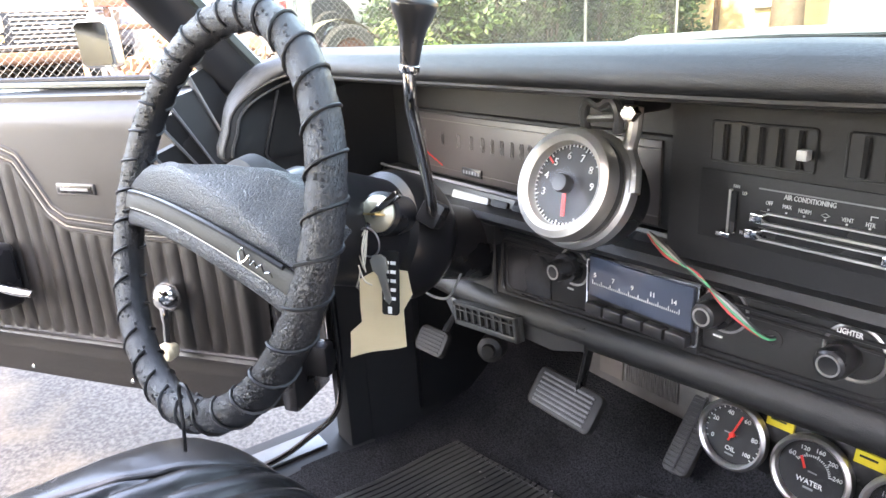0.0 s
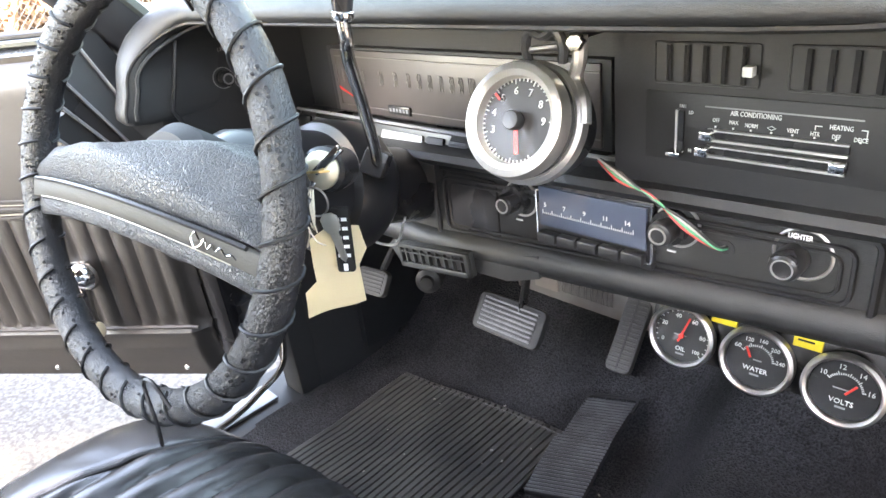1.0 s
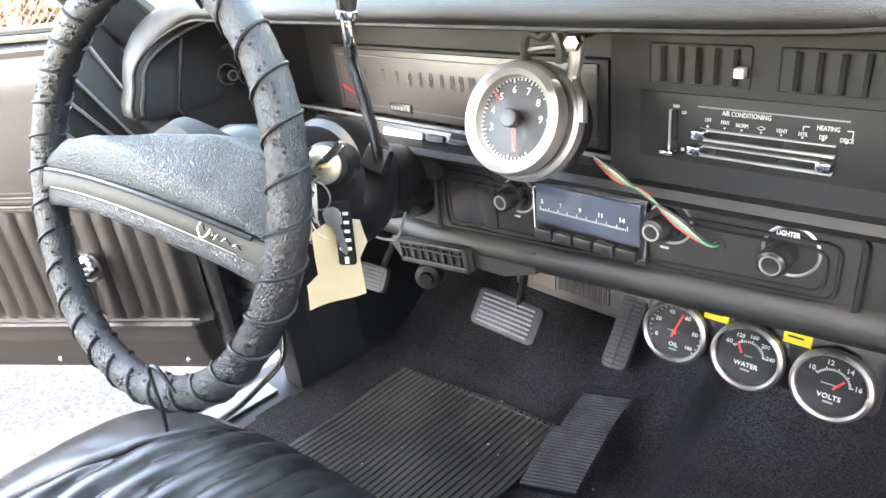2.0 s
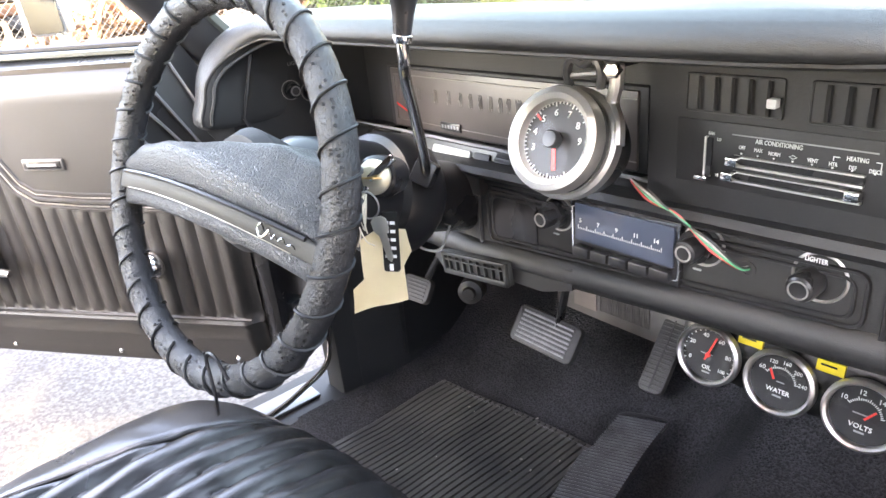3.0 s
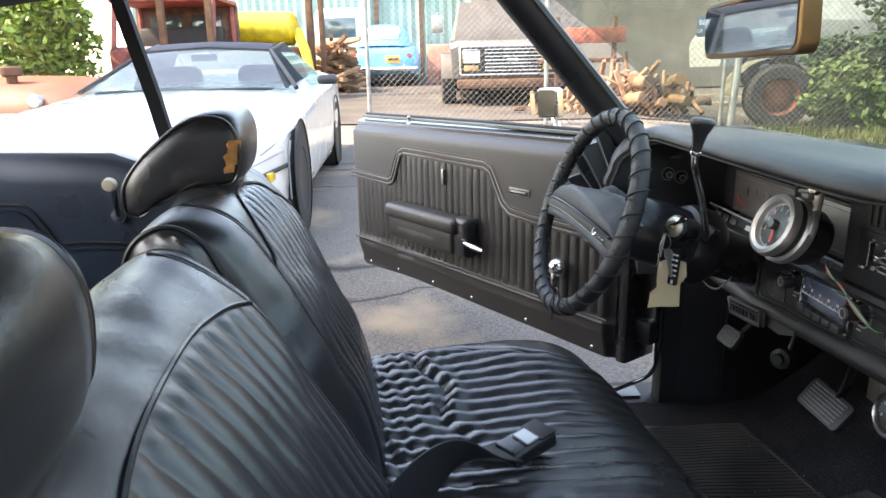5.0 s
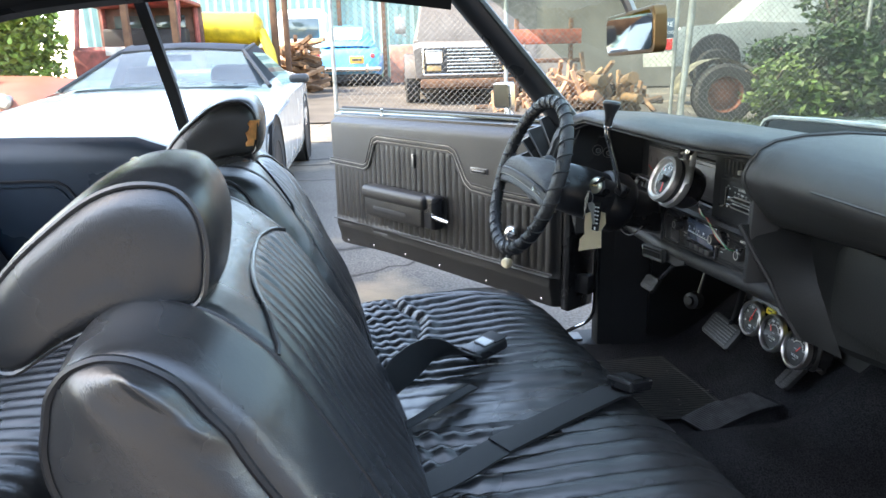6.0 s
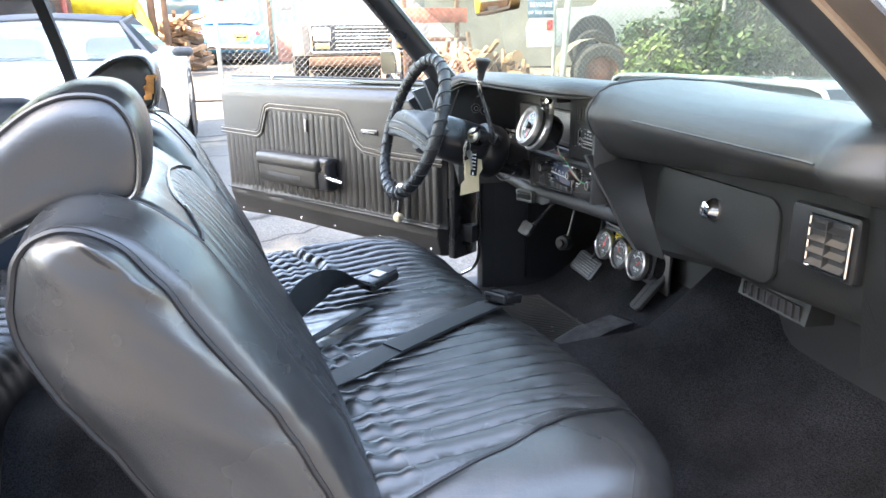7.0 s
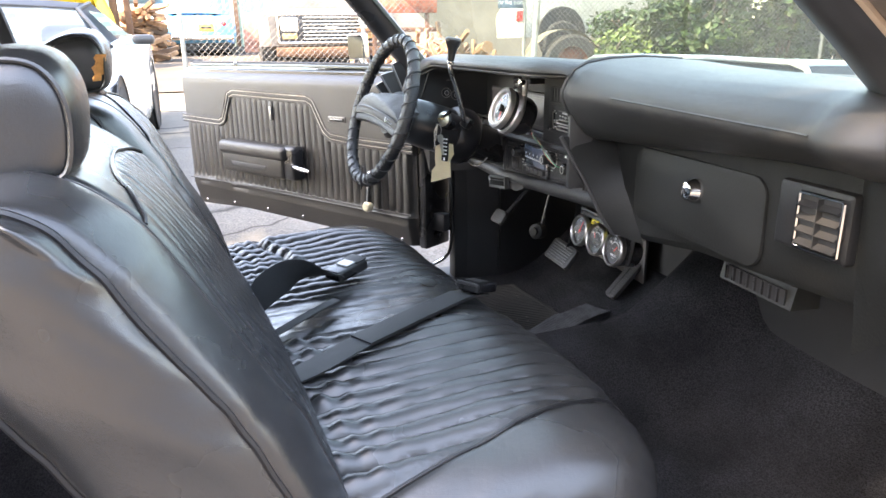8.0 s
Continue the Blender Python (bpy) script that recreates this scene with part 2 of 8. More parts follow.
def car_shell():
    paint = mat("car_paint_inside", (0.01, 0.011, 0.012), 0.35, grain=80, var=0.2)
    body = thing("car_body", (CX, 0, 0), "black interior shell of a two-door hardtop coupe", "car", kind="structure")
    # floor with raised tunnel
    rows = []
    for i in range(41):
        y = -1.25 + i * (2.55 / 40)
        row = []
        for j in range(61):
            x = -0.80 + j * (1.60 / 60)
            z = 0.17 + 0.15 * math.exp(-((x - CX) / 0.13) ** 4) * (0.75 + 0.25 * sm(0.3, 1.2, y))
            z += 0.62 * max(0.0, y - 1.02) ** 1.15 * 1.6 if y > 1.02 else 0
            z += 0.16 * sm(0.3, 0.0, y) * sm(-0.9, -0.3, y) * 0.3
            z += 0.02 * sm(0.66, 0.76, abs(x - CX))
            z += 0.004 * noise.noise((x * 6, y * 6, 0))
            row.append((x, y, z))
        rows.append(row)
    bm = loft(rows, closed_ring=False)
    part("carpet", bm, CARPET, body, "black loop-pile carpet with lint", smooth=80)
    # kick panels and firewall
    part("firewall", box(-0.84, 0.82, 1.24, 1.27, 0.1, 0.84), MATTE, body)
    for s, n in ((-1, "kick_panel"), (1, "kick_panel")):
        x = CX + s * 0.785
        bm = box(x - 0.012, x + 0.012, 0.85 if s < 0 else 0.97, 1.26, 0.12, 0.80, 0.004)
        part(n, bm, MATTE, body)
    # door sills with bright scuff plates
    for s in (-1, 1):
        x = CX + s * 0.835
        part("sill", box(x - 0.075, x + 0.075, -0.55, 0.86, 0.08, 0.192, 0.012), MATTE, body)
        part("scuff_plate", box(x - 0.03, x + 0.03, -0.4, 0.77, 0.193, 0.199, 0.002), mat("scuff_alloy", (0.16, 0.16, 0.16), 0.45, 0.8), body, "worn dull scuff plate")
    # front door pillar on the open door's side: black post with a bright weatherstrip edge
    part("hinge_post", box(-0.86, -0.795, 0.805, 1.0, 0.15, 0.9, 0.01), MATTE, body)
    part("hinge_post", box(CX + 0.82, CX + 0.87, 0.95, 1.1, 0.15, 0.9, 0.01), paint, body)
    strip = curve_pts([(-0.80, 0.796, 0.86), (-0.80, 0.798, 0.7), (-0.80, 0.799, 0.42), (-0.80, 0.797, 0.32), (-0.80, 0.780, 0.272), (-0.805, 0.735, 0.245), (-0.82, 0.66, 0.212), (-0.83, 0.5, 0.202)], 8)
    part("weatherstrip", tube(strip, 0.0055, 8), RUBBER, body)
    part("weatherstrip_trim", tube([p + Vector((0.010, -0.006, 0.006)) for p in strip], 0.0026, 6), CHROME, body, "bright metal edge")
    # stepped front jamb of the door opening
    edges = ((0.643, 0.895, 0.51), (0.622, 0.864, 0.40), (0.591, 0.835, 0.54), (0.573, 0.815, 0.67), (0.54, 0.80, 0.7))
    tones = (BLACKP, mat("jamb_grey", (0.05, 0.052, 0.053), 0.4, var=0.3), BLACKP, MATTE)
    for i in range(4):
        (y0, z0, k0), (y1, z1, k1) = edges[i], edges[i + 1]
        xx = -0.772 - 0.006 * i
        zt = (0.905, 0.875, 0.845, 0.80)[i]
        ring = [(y0 + (z0 - z) * k0, z) for z in (zt, 0.70)] + [(y1 + (z1 - z) * k1 + 0.002, z) for z in (0.70, zt - 0.012)]
        part("door_jamb", loft([[(xx + dx, y, z) for y, z in ring] for dx in (-0.02, -0.002, 0.0)]), tones[i], body, smooth=20)
        part("jamb_edge", tube([(xx + 0.001, y1 + (z1 - z) * k1 + 0.003, z) for z in (zt - 0.012, 0.70)], 0.0022, 5), mat("jamb_rim", (0.25, 0.25, 0.25), 0.4, 0.4), body)
    for y, z in ((0.640, 0.846), (0.646, 0.838)):
        part("jamb_screw", lathe([(0, 0.003), (0.003, 0.002), (0.004, 0)], facing((-0.778, y, z), (1, 0, 0)), 10), STEEL, body)
    # windshield pillars
    for s in (-1, 1):
        x = CX + s * 0.75
        if s < 0:
            axis = curve_pts([(-0.782, 0.685, 0.85), (-0.778, 0.60, 0.95), (-0.768, 0.51, 1.055), (-0.735, 0.33, 1.26)], 5)
            offs = ((0.025, 0, 0), (0.004, -0.012, 0), (-0.018, -0.002, 0), (-0.03, 0.03, 0), (-0.03, 0.058, 0), (0.01, 0.085, 0), (0.025, 0.05, 0))
        else:
            axis = curve_pts([(0.752, 0.775, 0.843), (0.748, 0.70, 0.91), (0.735, 0.595, 1.003), (0.67, 0.33, 1.24)], 5)
            offs = ((-0.03, 0.087, 0), (-0.004, 0.070, 0), (0.02, 0.066, 0), (0.04, 0.084, 0), (0.012, 0.115, 0), (-0.028, 0.11, 0))
        part("windshield_pillar", loft([[p + Vector((o[0] * s, o[1], o[2])) for o in offs] for p in axis]), BLACKP, body, smooth=50)
        bo = Vector((-0.026, 0.0, 0.0)) if s < 0 else Vector((0.042, 0.085, 0.0))
        part("pillar_trim", tube([p + bo for p in axis], 0.004, 6), mat("bronze_trim", (0.30, 0.22, 0.16), 0.45, 0.5), body, "tarnished bright drip moulding")
        if s > 0:
            band = [[p + Vector(o) for o in ((0.043, 0.089, 0), (0.058, 0.084, 0), (0.088, 0.094, 0), (0.10, 0.12, 0), (0.06, 0.122, 0))] for p in axis]
            part("pillar_seal_band", loft(band), mat("seal_brown", (0.075, 0.06, 0.052), 0.45, grain=200, bump=0.2), body, "brown-grey rubber door seal", smooth=40)
            part("drip_rail", tube([p + Vector((0.091, 0.094, 0.0)) for p in axis], 0.004, 6), CHROME, body, "bright drip rail edge")
        ln = [p + (Vector((0.028, 0.066, 0.0)) if s < 0 else Vector((-0.033, 0.100, 0.0))) for p in axis]
        part("pillar_seal", tube(ln, 0.009 if s < 0 else 0.005, 6), mat("dull_silver_trim", (0.085, 0.095, 0.088), 0.45, 0.5), body)
    # roof and headliner
    secs = []
    for i in range(13):
        y = 0.36 - i * 0.1
        z0 = 1.265 + 0.05 * math.sin(math.pi * i / 12) - 0.02 * sm(8, 12, i)
        secs.append([(CX + 0.67 * math.sin(a), y, z0 - 0.07 * (1 - math.cos(a)) - 0.01 * a * a) for a in [(-1 + 2 * k / 16) * 1.45 for k in range(17)]])
    part("headliner", loft(secs, closed_ring=False), mat("headliner_vinyl", (0.013, 0.013, 0.014), 0.7, grain=200, bump=0.3), body, smooth=60)
    up = [[Vector(p) + Vector((0, 0, 0.03)) for p in s] for s in secs]
    part("roof", loft(up, closed_ring=False), paint, body, smooth=60)
    part("windshield_header", box(CX - 0.62, CX + 0.62, 0.33, 0.40, 1.22, 1.275, 0.012), BLACKP, body)
    for s in (-1, 1):
        x = CX + s * 0.66
        part("roof_rail", tube(curve_pts([(x, 0.36, 1.255), (x, -0.2, 1.26), (x, -0.8, 1.2), (x + 0.02 * s, -1.05, 1.05), (x + 0.03 * s, -1.15, 0.92)]), 0.035, 8), BLACKP, body)
    # rear quarter panels, shelf, back
    for s in (-1, 1):
        x = CX + s * 0.70
        secs = []
        for y in (-0.27, -0.3, -0.5, -0.8, -1.2):
            top = 0.80 + 0.085 * sm(-0.25, -0.55, y)
            secs.append([(x + 0.06 * s, y, 0.2), (x, y, 0.2), (x, y, top - 0.07), (x + 0.008 * s, y, top - 0.02), (x + 0.03 * s, y, top), (x + 0.06 * s, y, top)])
        q = part("quarter_trim_panel", loft(secs), mat("quarter_vinyl", (0.012, 0.022, 0.034), 0.3, grain=300, bump=0.2, voro=600, var=0.2), body, smooth=40)
        part("panel_groove", tube([(x - 0.003 * s, -1.1, 0.771), (x - 0.003 * s, -0.76, 0.771), (x - 0.003 * s, -0.71, 0.768), (x - 0.003 * s, -0.686, 0.753), (x - 0.003 * s, -0.665, 0.72), (x - 0.003 * s, -0.64, 0.674), (x - 0.003 * s, -0.576, 0.678), (x - 0.003 * s, -0.3, 0.665)], 0.004, 6), PIPE, q)
        part("panel_groove", tube([(x - 0.003 * s, -1.1, 0.757), (x - 0.003 * s, -0.765, 0.757), (x - 0.003 * s, -0.72, 0.754), (x - 0.003 * s, -0.70, 0.742), (x - 0.003 * s, -0.68, 0.71), (x - 0.003 * s, -0.65, 0.659), (x - 0.003 * s, -0.576, 0.663), (x - 0.003 * s, -0.3, 0.650)], 0.003, 6), mat("quarter_vinyl", (0.012, 0.022, 0.034), 0.3), q)
        part("quarter_window_post", loft([[(x + 0.035 * s, yy - 0.0 + dy, z), (x + 0.015 * s, yy + dy, z), (x + 0.015 * s, yy + 0.03 + dy, z), (x + 0.035 * s, yy + 0.03 + dy, z)] for yy, dy, z in ((-0.385, 0.02, 0.82), (-0.41, 0.01, 1.0), (-0.46, 0.0, 1.25))]), mat("post_black", (0.008, 0.009, 0.012), 0.65, spec=0.3), body)
        pane = loft([[(x + 0.03 * s, -0.33, 0.83), (x + 0.03 * s, -1.15, 0.88)], [(x + 0.02 * s, -0.38, 1.24), (x + 0.02 * s, -0.8, 1.2)]], closed_ring=False)
        g = part("quarter_window", pane, GLASS, body)
        g.visible_shadow = False
    crank = thing("window_crank", (CX - 0.70, -0.485, 0.74), "chrome rear window crank with a yellowed knob", "window crank")
    part("escutcheon", lathe([(0, 0.016), (0.016, 0.014), (0.02, 0.004), (0.018, 0)], facing((CX - 0.699, -0.485, 0.74), (1, 0, 0)), 20), CHROME, crank)
    part("arm", tube([(CX - 0.685, -0.485, 0.74), (CX - 0.678, -0.482, 0.78), (CX - 0.672, -0.48, 0.815)], 0.006, 8), CHROME, crank)
    part("knob", lathe([(0, 0.03), (0.013, 0.028), (0.016, 0.016), (0.012, 0.004), (0.007, 0)], facing((CX - 0.675, -0.48, 0.817), (1, 0, 0)), 18), IVORY, crank, "yellowed plastic knob")
    part("rear_shelf", box(CX - 0.68, CX + 0.68, -1.45, -1.1, 0.84, 0.87), MATTE, body)
    part("rear_bulkhead", box(CX - 0.72, CX + 0.72, -1.3, -1.27, 0.15, 0.85), MATTE, body)
    bw = loft([[(CX - 0.6, -0.84, 1.24), (CX + 0.6, -0.84, 1.24)], [(CX - 0.62, -1.42, 0.88), (CX + 0.62, -1.42, 0.88)]], closed_ring=False)
    part("back_window", bw, GLASS, body).visible_shadow = False
    # windshield, curved
    secs = []
    for k in range(13):
        a = -1 + 2 * k / 12
        x = CX + 0.735 * a
        bow = 0.17 * (1 - a * a)
        x2 = CX + 0.645 * a
        secs.append([(x, 0.86 + bow, 0.885), (x + (x2 - x) * 0.5, 0.62 + bow, 1.09), (x2, 0.385 + bow * 0.45, 1.262)])
    ws = part("windshield", loft(secs, closed_ring=False), WINDSHIELD, body, "dusty tinted windshield with a reflected veil put in as haze", smooth=60)
    ws.visible_shadow = False
    # outer body: fenders, quarters, tail and wheels
    for s in (-1, 1):
        x = CX + s * 0.90
        for nm, ys in (("front_fender", (0.96, 1.4, 2.2, 2.62, 2.68)), ("rear_quarter", (-0.36, -0.8, -1.5, -2.1, -2.2))):
            secs = []
            for i, y in enumerate(ys):
                e = 0.05 if i == 4 else 0.0
                top = (0.845 - 0.05 * i / 4) if nm == "front_fender" else 0.83
                secs.append([(x - s * 0.14, y, 0.22 + e), (x - s * e, y, 0.24 + e), (x + s * (0.02 - e), y, 0.45), (x - s * e, y, top - 0.12), (x - s * 0.03, y, top - 0.02 - e), (x - s * 0.16, y, top - 0.06 - e)])
            part(nm, loft(secs), paint, body, smooth=40)
        for y in (1.72, -1.18):
            f = facing((x - s * 0.06, y, 0.335), (s, 0, 0))
            w = part("road_wheel", lathe([(0.2, -0.11), (0.31, -0.11), (0.335, -0.08), (0.335, 0.06), (0.31, 0.088), (0.2, 0.088)], f, 36, close=True), RUBBER, body)
            part("wheel_rim", lathe([(0, 0.06), (0.06, 0.065), (0.15, 0.03), (0.19, 0.08), (0.205, 0.08), (0.205, -0.1), (0, -0.1)], f, 28), DULLCH, w)
    part("boot_lid", loft([[(CX + xx, y, z) for xx in (-0.86, -0.5, 0.5, 0.86)] for y, z in ((-1.42, 0.86), (-1.8, 0.85), (-2.15, 0.82), (-2.22, 0.6), (-2.2, 0.3))], closed_ring=False), paint, body, smooth=40)
    part("front_end", box(CX - 0.88, CX + 0.88, 2.55, 2.66, 0.32, 0.68, 0.03), paint, body)
    # cowl and bonnet outside
    hoodm = mat("bonnet_paint", (0.012, 0.016, 0.017), 0.2, grain=60, var=0.2, coat=0.5)
    part("cowl", box(CX - 0.76, CX + 0.76, 1.03, 1.2, 0.80, 0.872, 0.01), hoodm, body)
    secs = []
    for k in range(25):
        x = CX - 0.9 + k * 0.075
        z = 0.86 - 0.10 * abs((x - CX) / 0.9) ** 3
        secs.append([(x, 1.18, z), (x, 1.5, z - 0.0), (x, 2.1, z - 0.04), (x, 2.6, z - 0.10), (x, 2.66, z - 0.3)])
    part("bonnet", loft(secs, closed_ring=False), hoodm, body, smooth=60)
    # raised bulge at the rear of the bonnet
    secs = []
    for y, h in ((1.062, 0.911), (1.08, 0.914), (1.5, 0.90), (1.9, 0.87), (2.3, 0.82)):
        secs.append([(CX + w, y, 0.84 + (h - 0.84) * f) for w, f in ((-0.42, 0.0), (-0.365, 0.92), (-0.34, 1), (-0.15, 1.05), (0.15, 1.05), (0.34, 1), (0.365, 0.92), (0.42, 0.0))])
    part("bonnet_bulge", loft(secs, closed_ring=False), hoodm, body, "raised bonnet bulge", smooth=30)
    part("bulge_rear_face", loft([[(CX + w, 1.064, 0.84), (CX + w, 1.064, z)] for w, z in ((-0.41, 0.85), (-0.36, 0.907), (-0.15, 0.914), (0.15, 0.914), (0.36, 0.907), (0.41, 0.85))], closed_ring=False), hoodm, body)
    rim = [(CX + w, 1.060, z) for w, z in ((-0.42, 0.842), (-0.372, 0.904), (-0.34, 0.912), (-0.15, 0.917), (0.15, 0.917), (0.34, 0.912), (0.372, 0.904), (0.42, 0.842))]
    part("bulge_edge", tube(rim, 0.005, 6), mat("edge_grey", (0.42, 0.46, 0.46), 0.3), body, "pale rubber edge")
    return body


car_shell()


# ---- dashboard ----
def dashboard():
    d = thing("dashboard", (CX, 0.85, 0.6), "black padded dashboard with grained vinyl", "dashboard")
    # upper pad over the instruments: profile swept along x, wrapping toward the driver at the outer end
    prof = [(1.06, -0.30), (0.98, 0.34), (0.86, 0.74), (0.78, 0.90), (0.745, 0.98), (0.725, 0.92), (0.712, 0.76), (0.703, 0.52), (0.70, 0.30), (0.703, 0.13), (0.712, 0.03), (0.73, 0.0), (0.80, -0.04), (0.88, -0.09)]
    stations = [(x, 0.89, 90.0, th, dy, 1.0) for x, dy, th in ((0.138, 0.050, 0.015), (0.125, 0.042, 0.022), (0.10, 0.026, 0.028), (0.07, 0.012, 0.032), (0.02, 0.003, 0.034), (-0.1, 0.0, 0.034), (-0.25, 0.0, 0.034), (-0.4, 0.0, 0.034), (-0.5, 0.0, 0.034), (-0.55, 0.0, 0.034))]
    for i in range(11):
        a = 90 + 9.0 * i
        k = i / 10
        stations.append((-0.628 + 0.055 * math.cos(radians(a)), 0.835 + 0.055 * math.sin(radians(a)), a, 0.034 + 0.028 * sm(0, 1, k), -0.07 * sm(0, 1.1, k), 1 - 0.55 * sm(0, 0.8, k)))
    for z, dy, th in ((0.82, -0.072, 0.063), (0.80, -0.081, 0.064), (0.788, -0.083, 0.062), (0.782, -0.078, 0.056), (0.779, -0.06, 0.04)):
        stations.append((-0.683, z, 180.0, th, dy, 0.45))

    def on_pad(st, y, n):
        x, z, a, th, dy, kb = st
        yy = 0.70 + (y - 0.70) * kb + dy * sm(1.0, 0.72, y)
        return Vector((x + th * n * math.cos(radians(a)), yy, z + th * n * math.sin(radians(a))))
    bm = loft([[on_pad(st, y, n) for y, n in prof] for st in stations], closed_ring=False)
    bm.verts.ensure_lookup_table()
    bm.faces.new(bm.verts[:len(prof)])
    pad = part("upper_pad", bm, DASHV, d, "soft black pad with a rolled edge", smooth=60)
    part("seam", tube([on_pad(st, 0.7055, 0.06) for st in stations[:-2]], 0.0022, 6), PIPE, pad)
    part("inner_bead", tube([on_pad(st, 0.728, -0.06) for st in stations[:-2]], 0.003, 6), DASHV, pad)
    part("lower_leg", loft([[(-0.685, 0.70, z), (-0.70, 0.625 + e, z), (-0.745, 0.635 + e, z), (-0.748, 0.85, z), (-0.685, 0.85, z)] for z, e in ((0.784, 0), (0.70, 0.05), (0.58, 0.12))]), mat("leg_grey", (0.05, 0.05, 0.05), 0.4, grain=300, bump=0.2), d, smooth=40)
    # cheek with the light switch
    part("switch_panel", loft([[(-0.69, 0.685, 0.875), (-0.69, 0.66, 0.76), (-0.69, 0.70, 0.70)], [(-0.655, 0.873, 0.87), (-0.655, 0.873, 0.76), (-0.655, 0.873, 0.70)]], closed_ring=False), MATTE, d)
    part("cheek_bead", tube([(-0.668, 0.70, 0.872), (-0.668, 0.672, 0.79), (-0.668, 0.69, 0.75)], 0.003, 6), PIPE, d)
    nrm = Vector((0.97, -0.2, 0.05))
    for c, r in (((-0.677, 0.753, 0.813), 0.0115), ((-0.673, 0.781, 0.806), 0.0115)):
        k = part("switch_knob", lathe([(0, 0.026), (r * 0.7, 0.026), (r * 0.85, 0.022), (r * 0.9, 0.004), (r * 0.7, 0)], facing(c, nrm), 24), BLACKP, d)
        part("knob_ring", lathe([(r * 0.45, 0.0262), (r * 0.45, 0.0275), (r * 0.62, 0.0275), (r * 0.62, 0.0262)], facing(c, nrm), 24, close=True), STEEL, k)
        part("bezel_ring", lathe([(r * 1.12, 0), (r * 1.12, 0.003), (r * 1.22, 0.003), (r * 1.22, 0)], facing(c, nrm), 24, close=True), STEEL, d)
    lettering("switch_lettering", "LIGHTS", 0.0075, facing((-0.673, 0.766, 0.849), nrm), GREYP, d)
    # recessed instrument panel
    part("cluster_board", box(-0.66, 0.15, 0.872, 0.9, 0.69, 0.885), MATTE, d)
    cl = part("speedometer", box(-0.588, -0.155, 0.862, 0.874, 0.748, 0.836, 0.003), MATTE, d, "wide strip speedometer behind a clear lens")
    part("dial", box(-0.575, -0.165, 0.8585, 0.8625, 0.752, 0.832, 0.001), LENSB, cl, "dusty brown-black dial with lens reflection put into its colour")
    PRINT = mat("faded_print", (0.15, 0.135, 0.125), 0.6)
    fr = bmesh.new()
    for x0, x1, z0, z1 in ((-0.566, -0.165, 0.8235, 0.8248), (-0.566, -0.165, 0.7605, 0.7614), (-0.5665, -0.5655, 0.761, 0.8245)):
        box(x0, x1, 0.8570, 0.8585, z0, z1, bm=fr)
    part("dial_edge", fr, PRINT, cl, "fine printed border")
    for x, n in ((-0.554, 0), (-0.514, 10), (-0.478, 20), (-0.451, 30), (-0.428, 40), (-0.409, 50), (-0.391, 60), (-0.373, 70), (-0.356, 80), (-0.342, 90), (-0.326, 100), (-0.300, 110), (-0.272, 120)):
        lettering("dial_number", str(n), 0.026, facing((x, 0.8580, 0.799), (0, -1, 0)), PRINT, cl, stretch=0.30)
    part("needle", loft([[(-0.565, 0.857, 0.782), (-0.565, 0.857, 0.786), (-0.565, 0.858, 0.784)], [(-0.515, 0.857, 0.7635), (-0.515, 0.857, 0.765), (-0.515, 0.858, 0.764)]]), REDN, cl, "red needle")
    part("odometer", box(-0.47, -0.43, 0.8555, 0.8585, 0.757, 0.768, 0.001), BLACKP, cl)
    odo = bmesh.new()
    for i in range(6):
        box(-0.4665 + i * 0.006, -0.463 + i * 0.006, 0.855, 0.8556, 0.7605, 0.765, bm=odo)
    part("odometer_marks", odo, GREYP, cl)
    # ledge with a row of warning lamps
    part("ledge", loft([[(x, 0.875, 0.748), (x, 0.845, 0.746), (x, 0.838, 0.726), (x, 0.812, 0.722), (x, 0.812, 0.70), (x, 0.875, 0.70)] for x in (-0.69, -0.352)]), BLACKP, d, smooth=20)
    lf = facing((0, 0.8405, 0.7345), (0, -0.94, 0.34))
    for i, x0 in enumerate((-0.652, -0.6145, -0.577, -0.5395, -0.389, -0.352, -0.315, -0.278)):
        part("warning_lamp", slab(rrect(x0, x0 + 0.028, -0.0075, 0.0075, 0.002, 2), 0.003, lf, 0.001), mat("lamp_lens", (0.02, 0.02, 0.022), 0.45, spec=0.3) if i != 1 else mat("lamp_lens_grey", (0.14, 0.14, 0.14), 0.3), d)
    part("white_insert", slab(rrect(-0.469, -0.396, -0.007, 0.007, 0.002, 2), 0.003, lf, 0.001), mat("white_plastic", (0.42, 0.42, 0.40), 0.35), d, "pale plastic insert")
    part("ledge_bead", tube([(-0.67, 0.845, 0.7495), (0.148, 0.845, 0.7495)], 0.0022, 6), GREYP, d)
    part("ledge", loft([[(x, 0.875, 0.748), (x, 0.845, 0.746), (x, 0.838, 0.738), (x, 0.875, 0.738)] for x in (-0.352, 0.14)]), BLACKP, d, smooth=20)
    # lower panel, set deeper than the rail above it, with a stepped frame
    YP = 0.825

    def tilt(x, z):
        """The frame rises a little toward the middle of the car."""
        t = (x + 0.361) / 0.441
        return z + (0.016 * t if z > 0.68 else 0.036 * t)
    lp = []
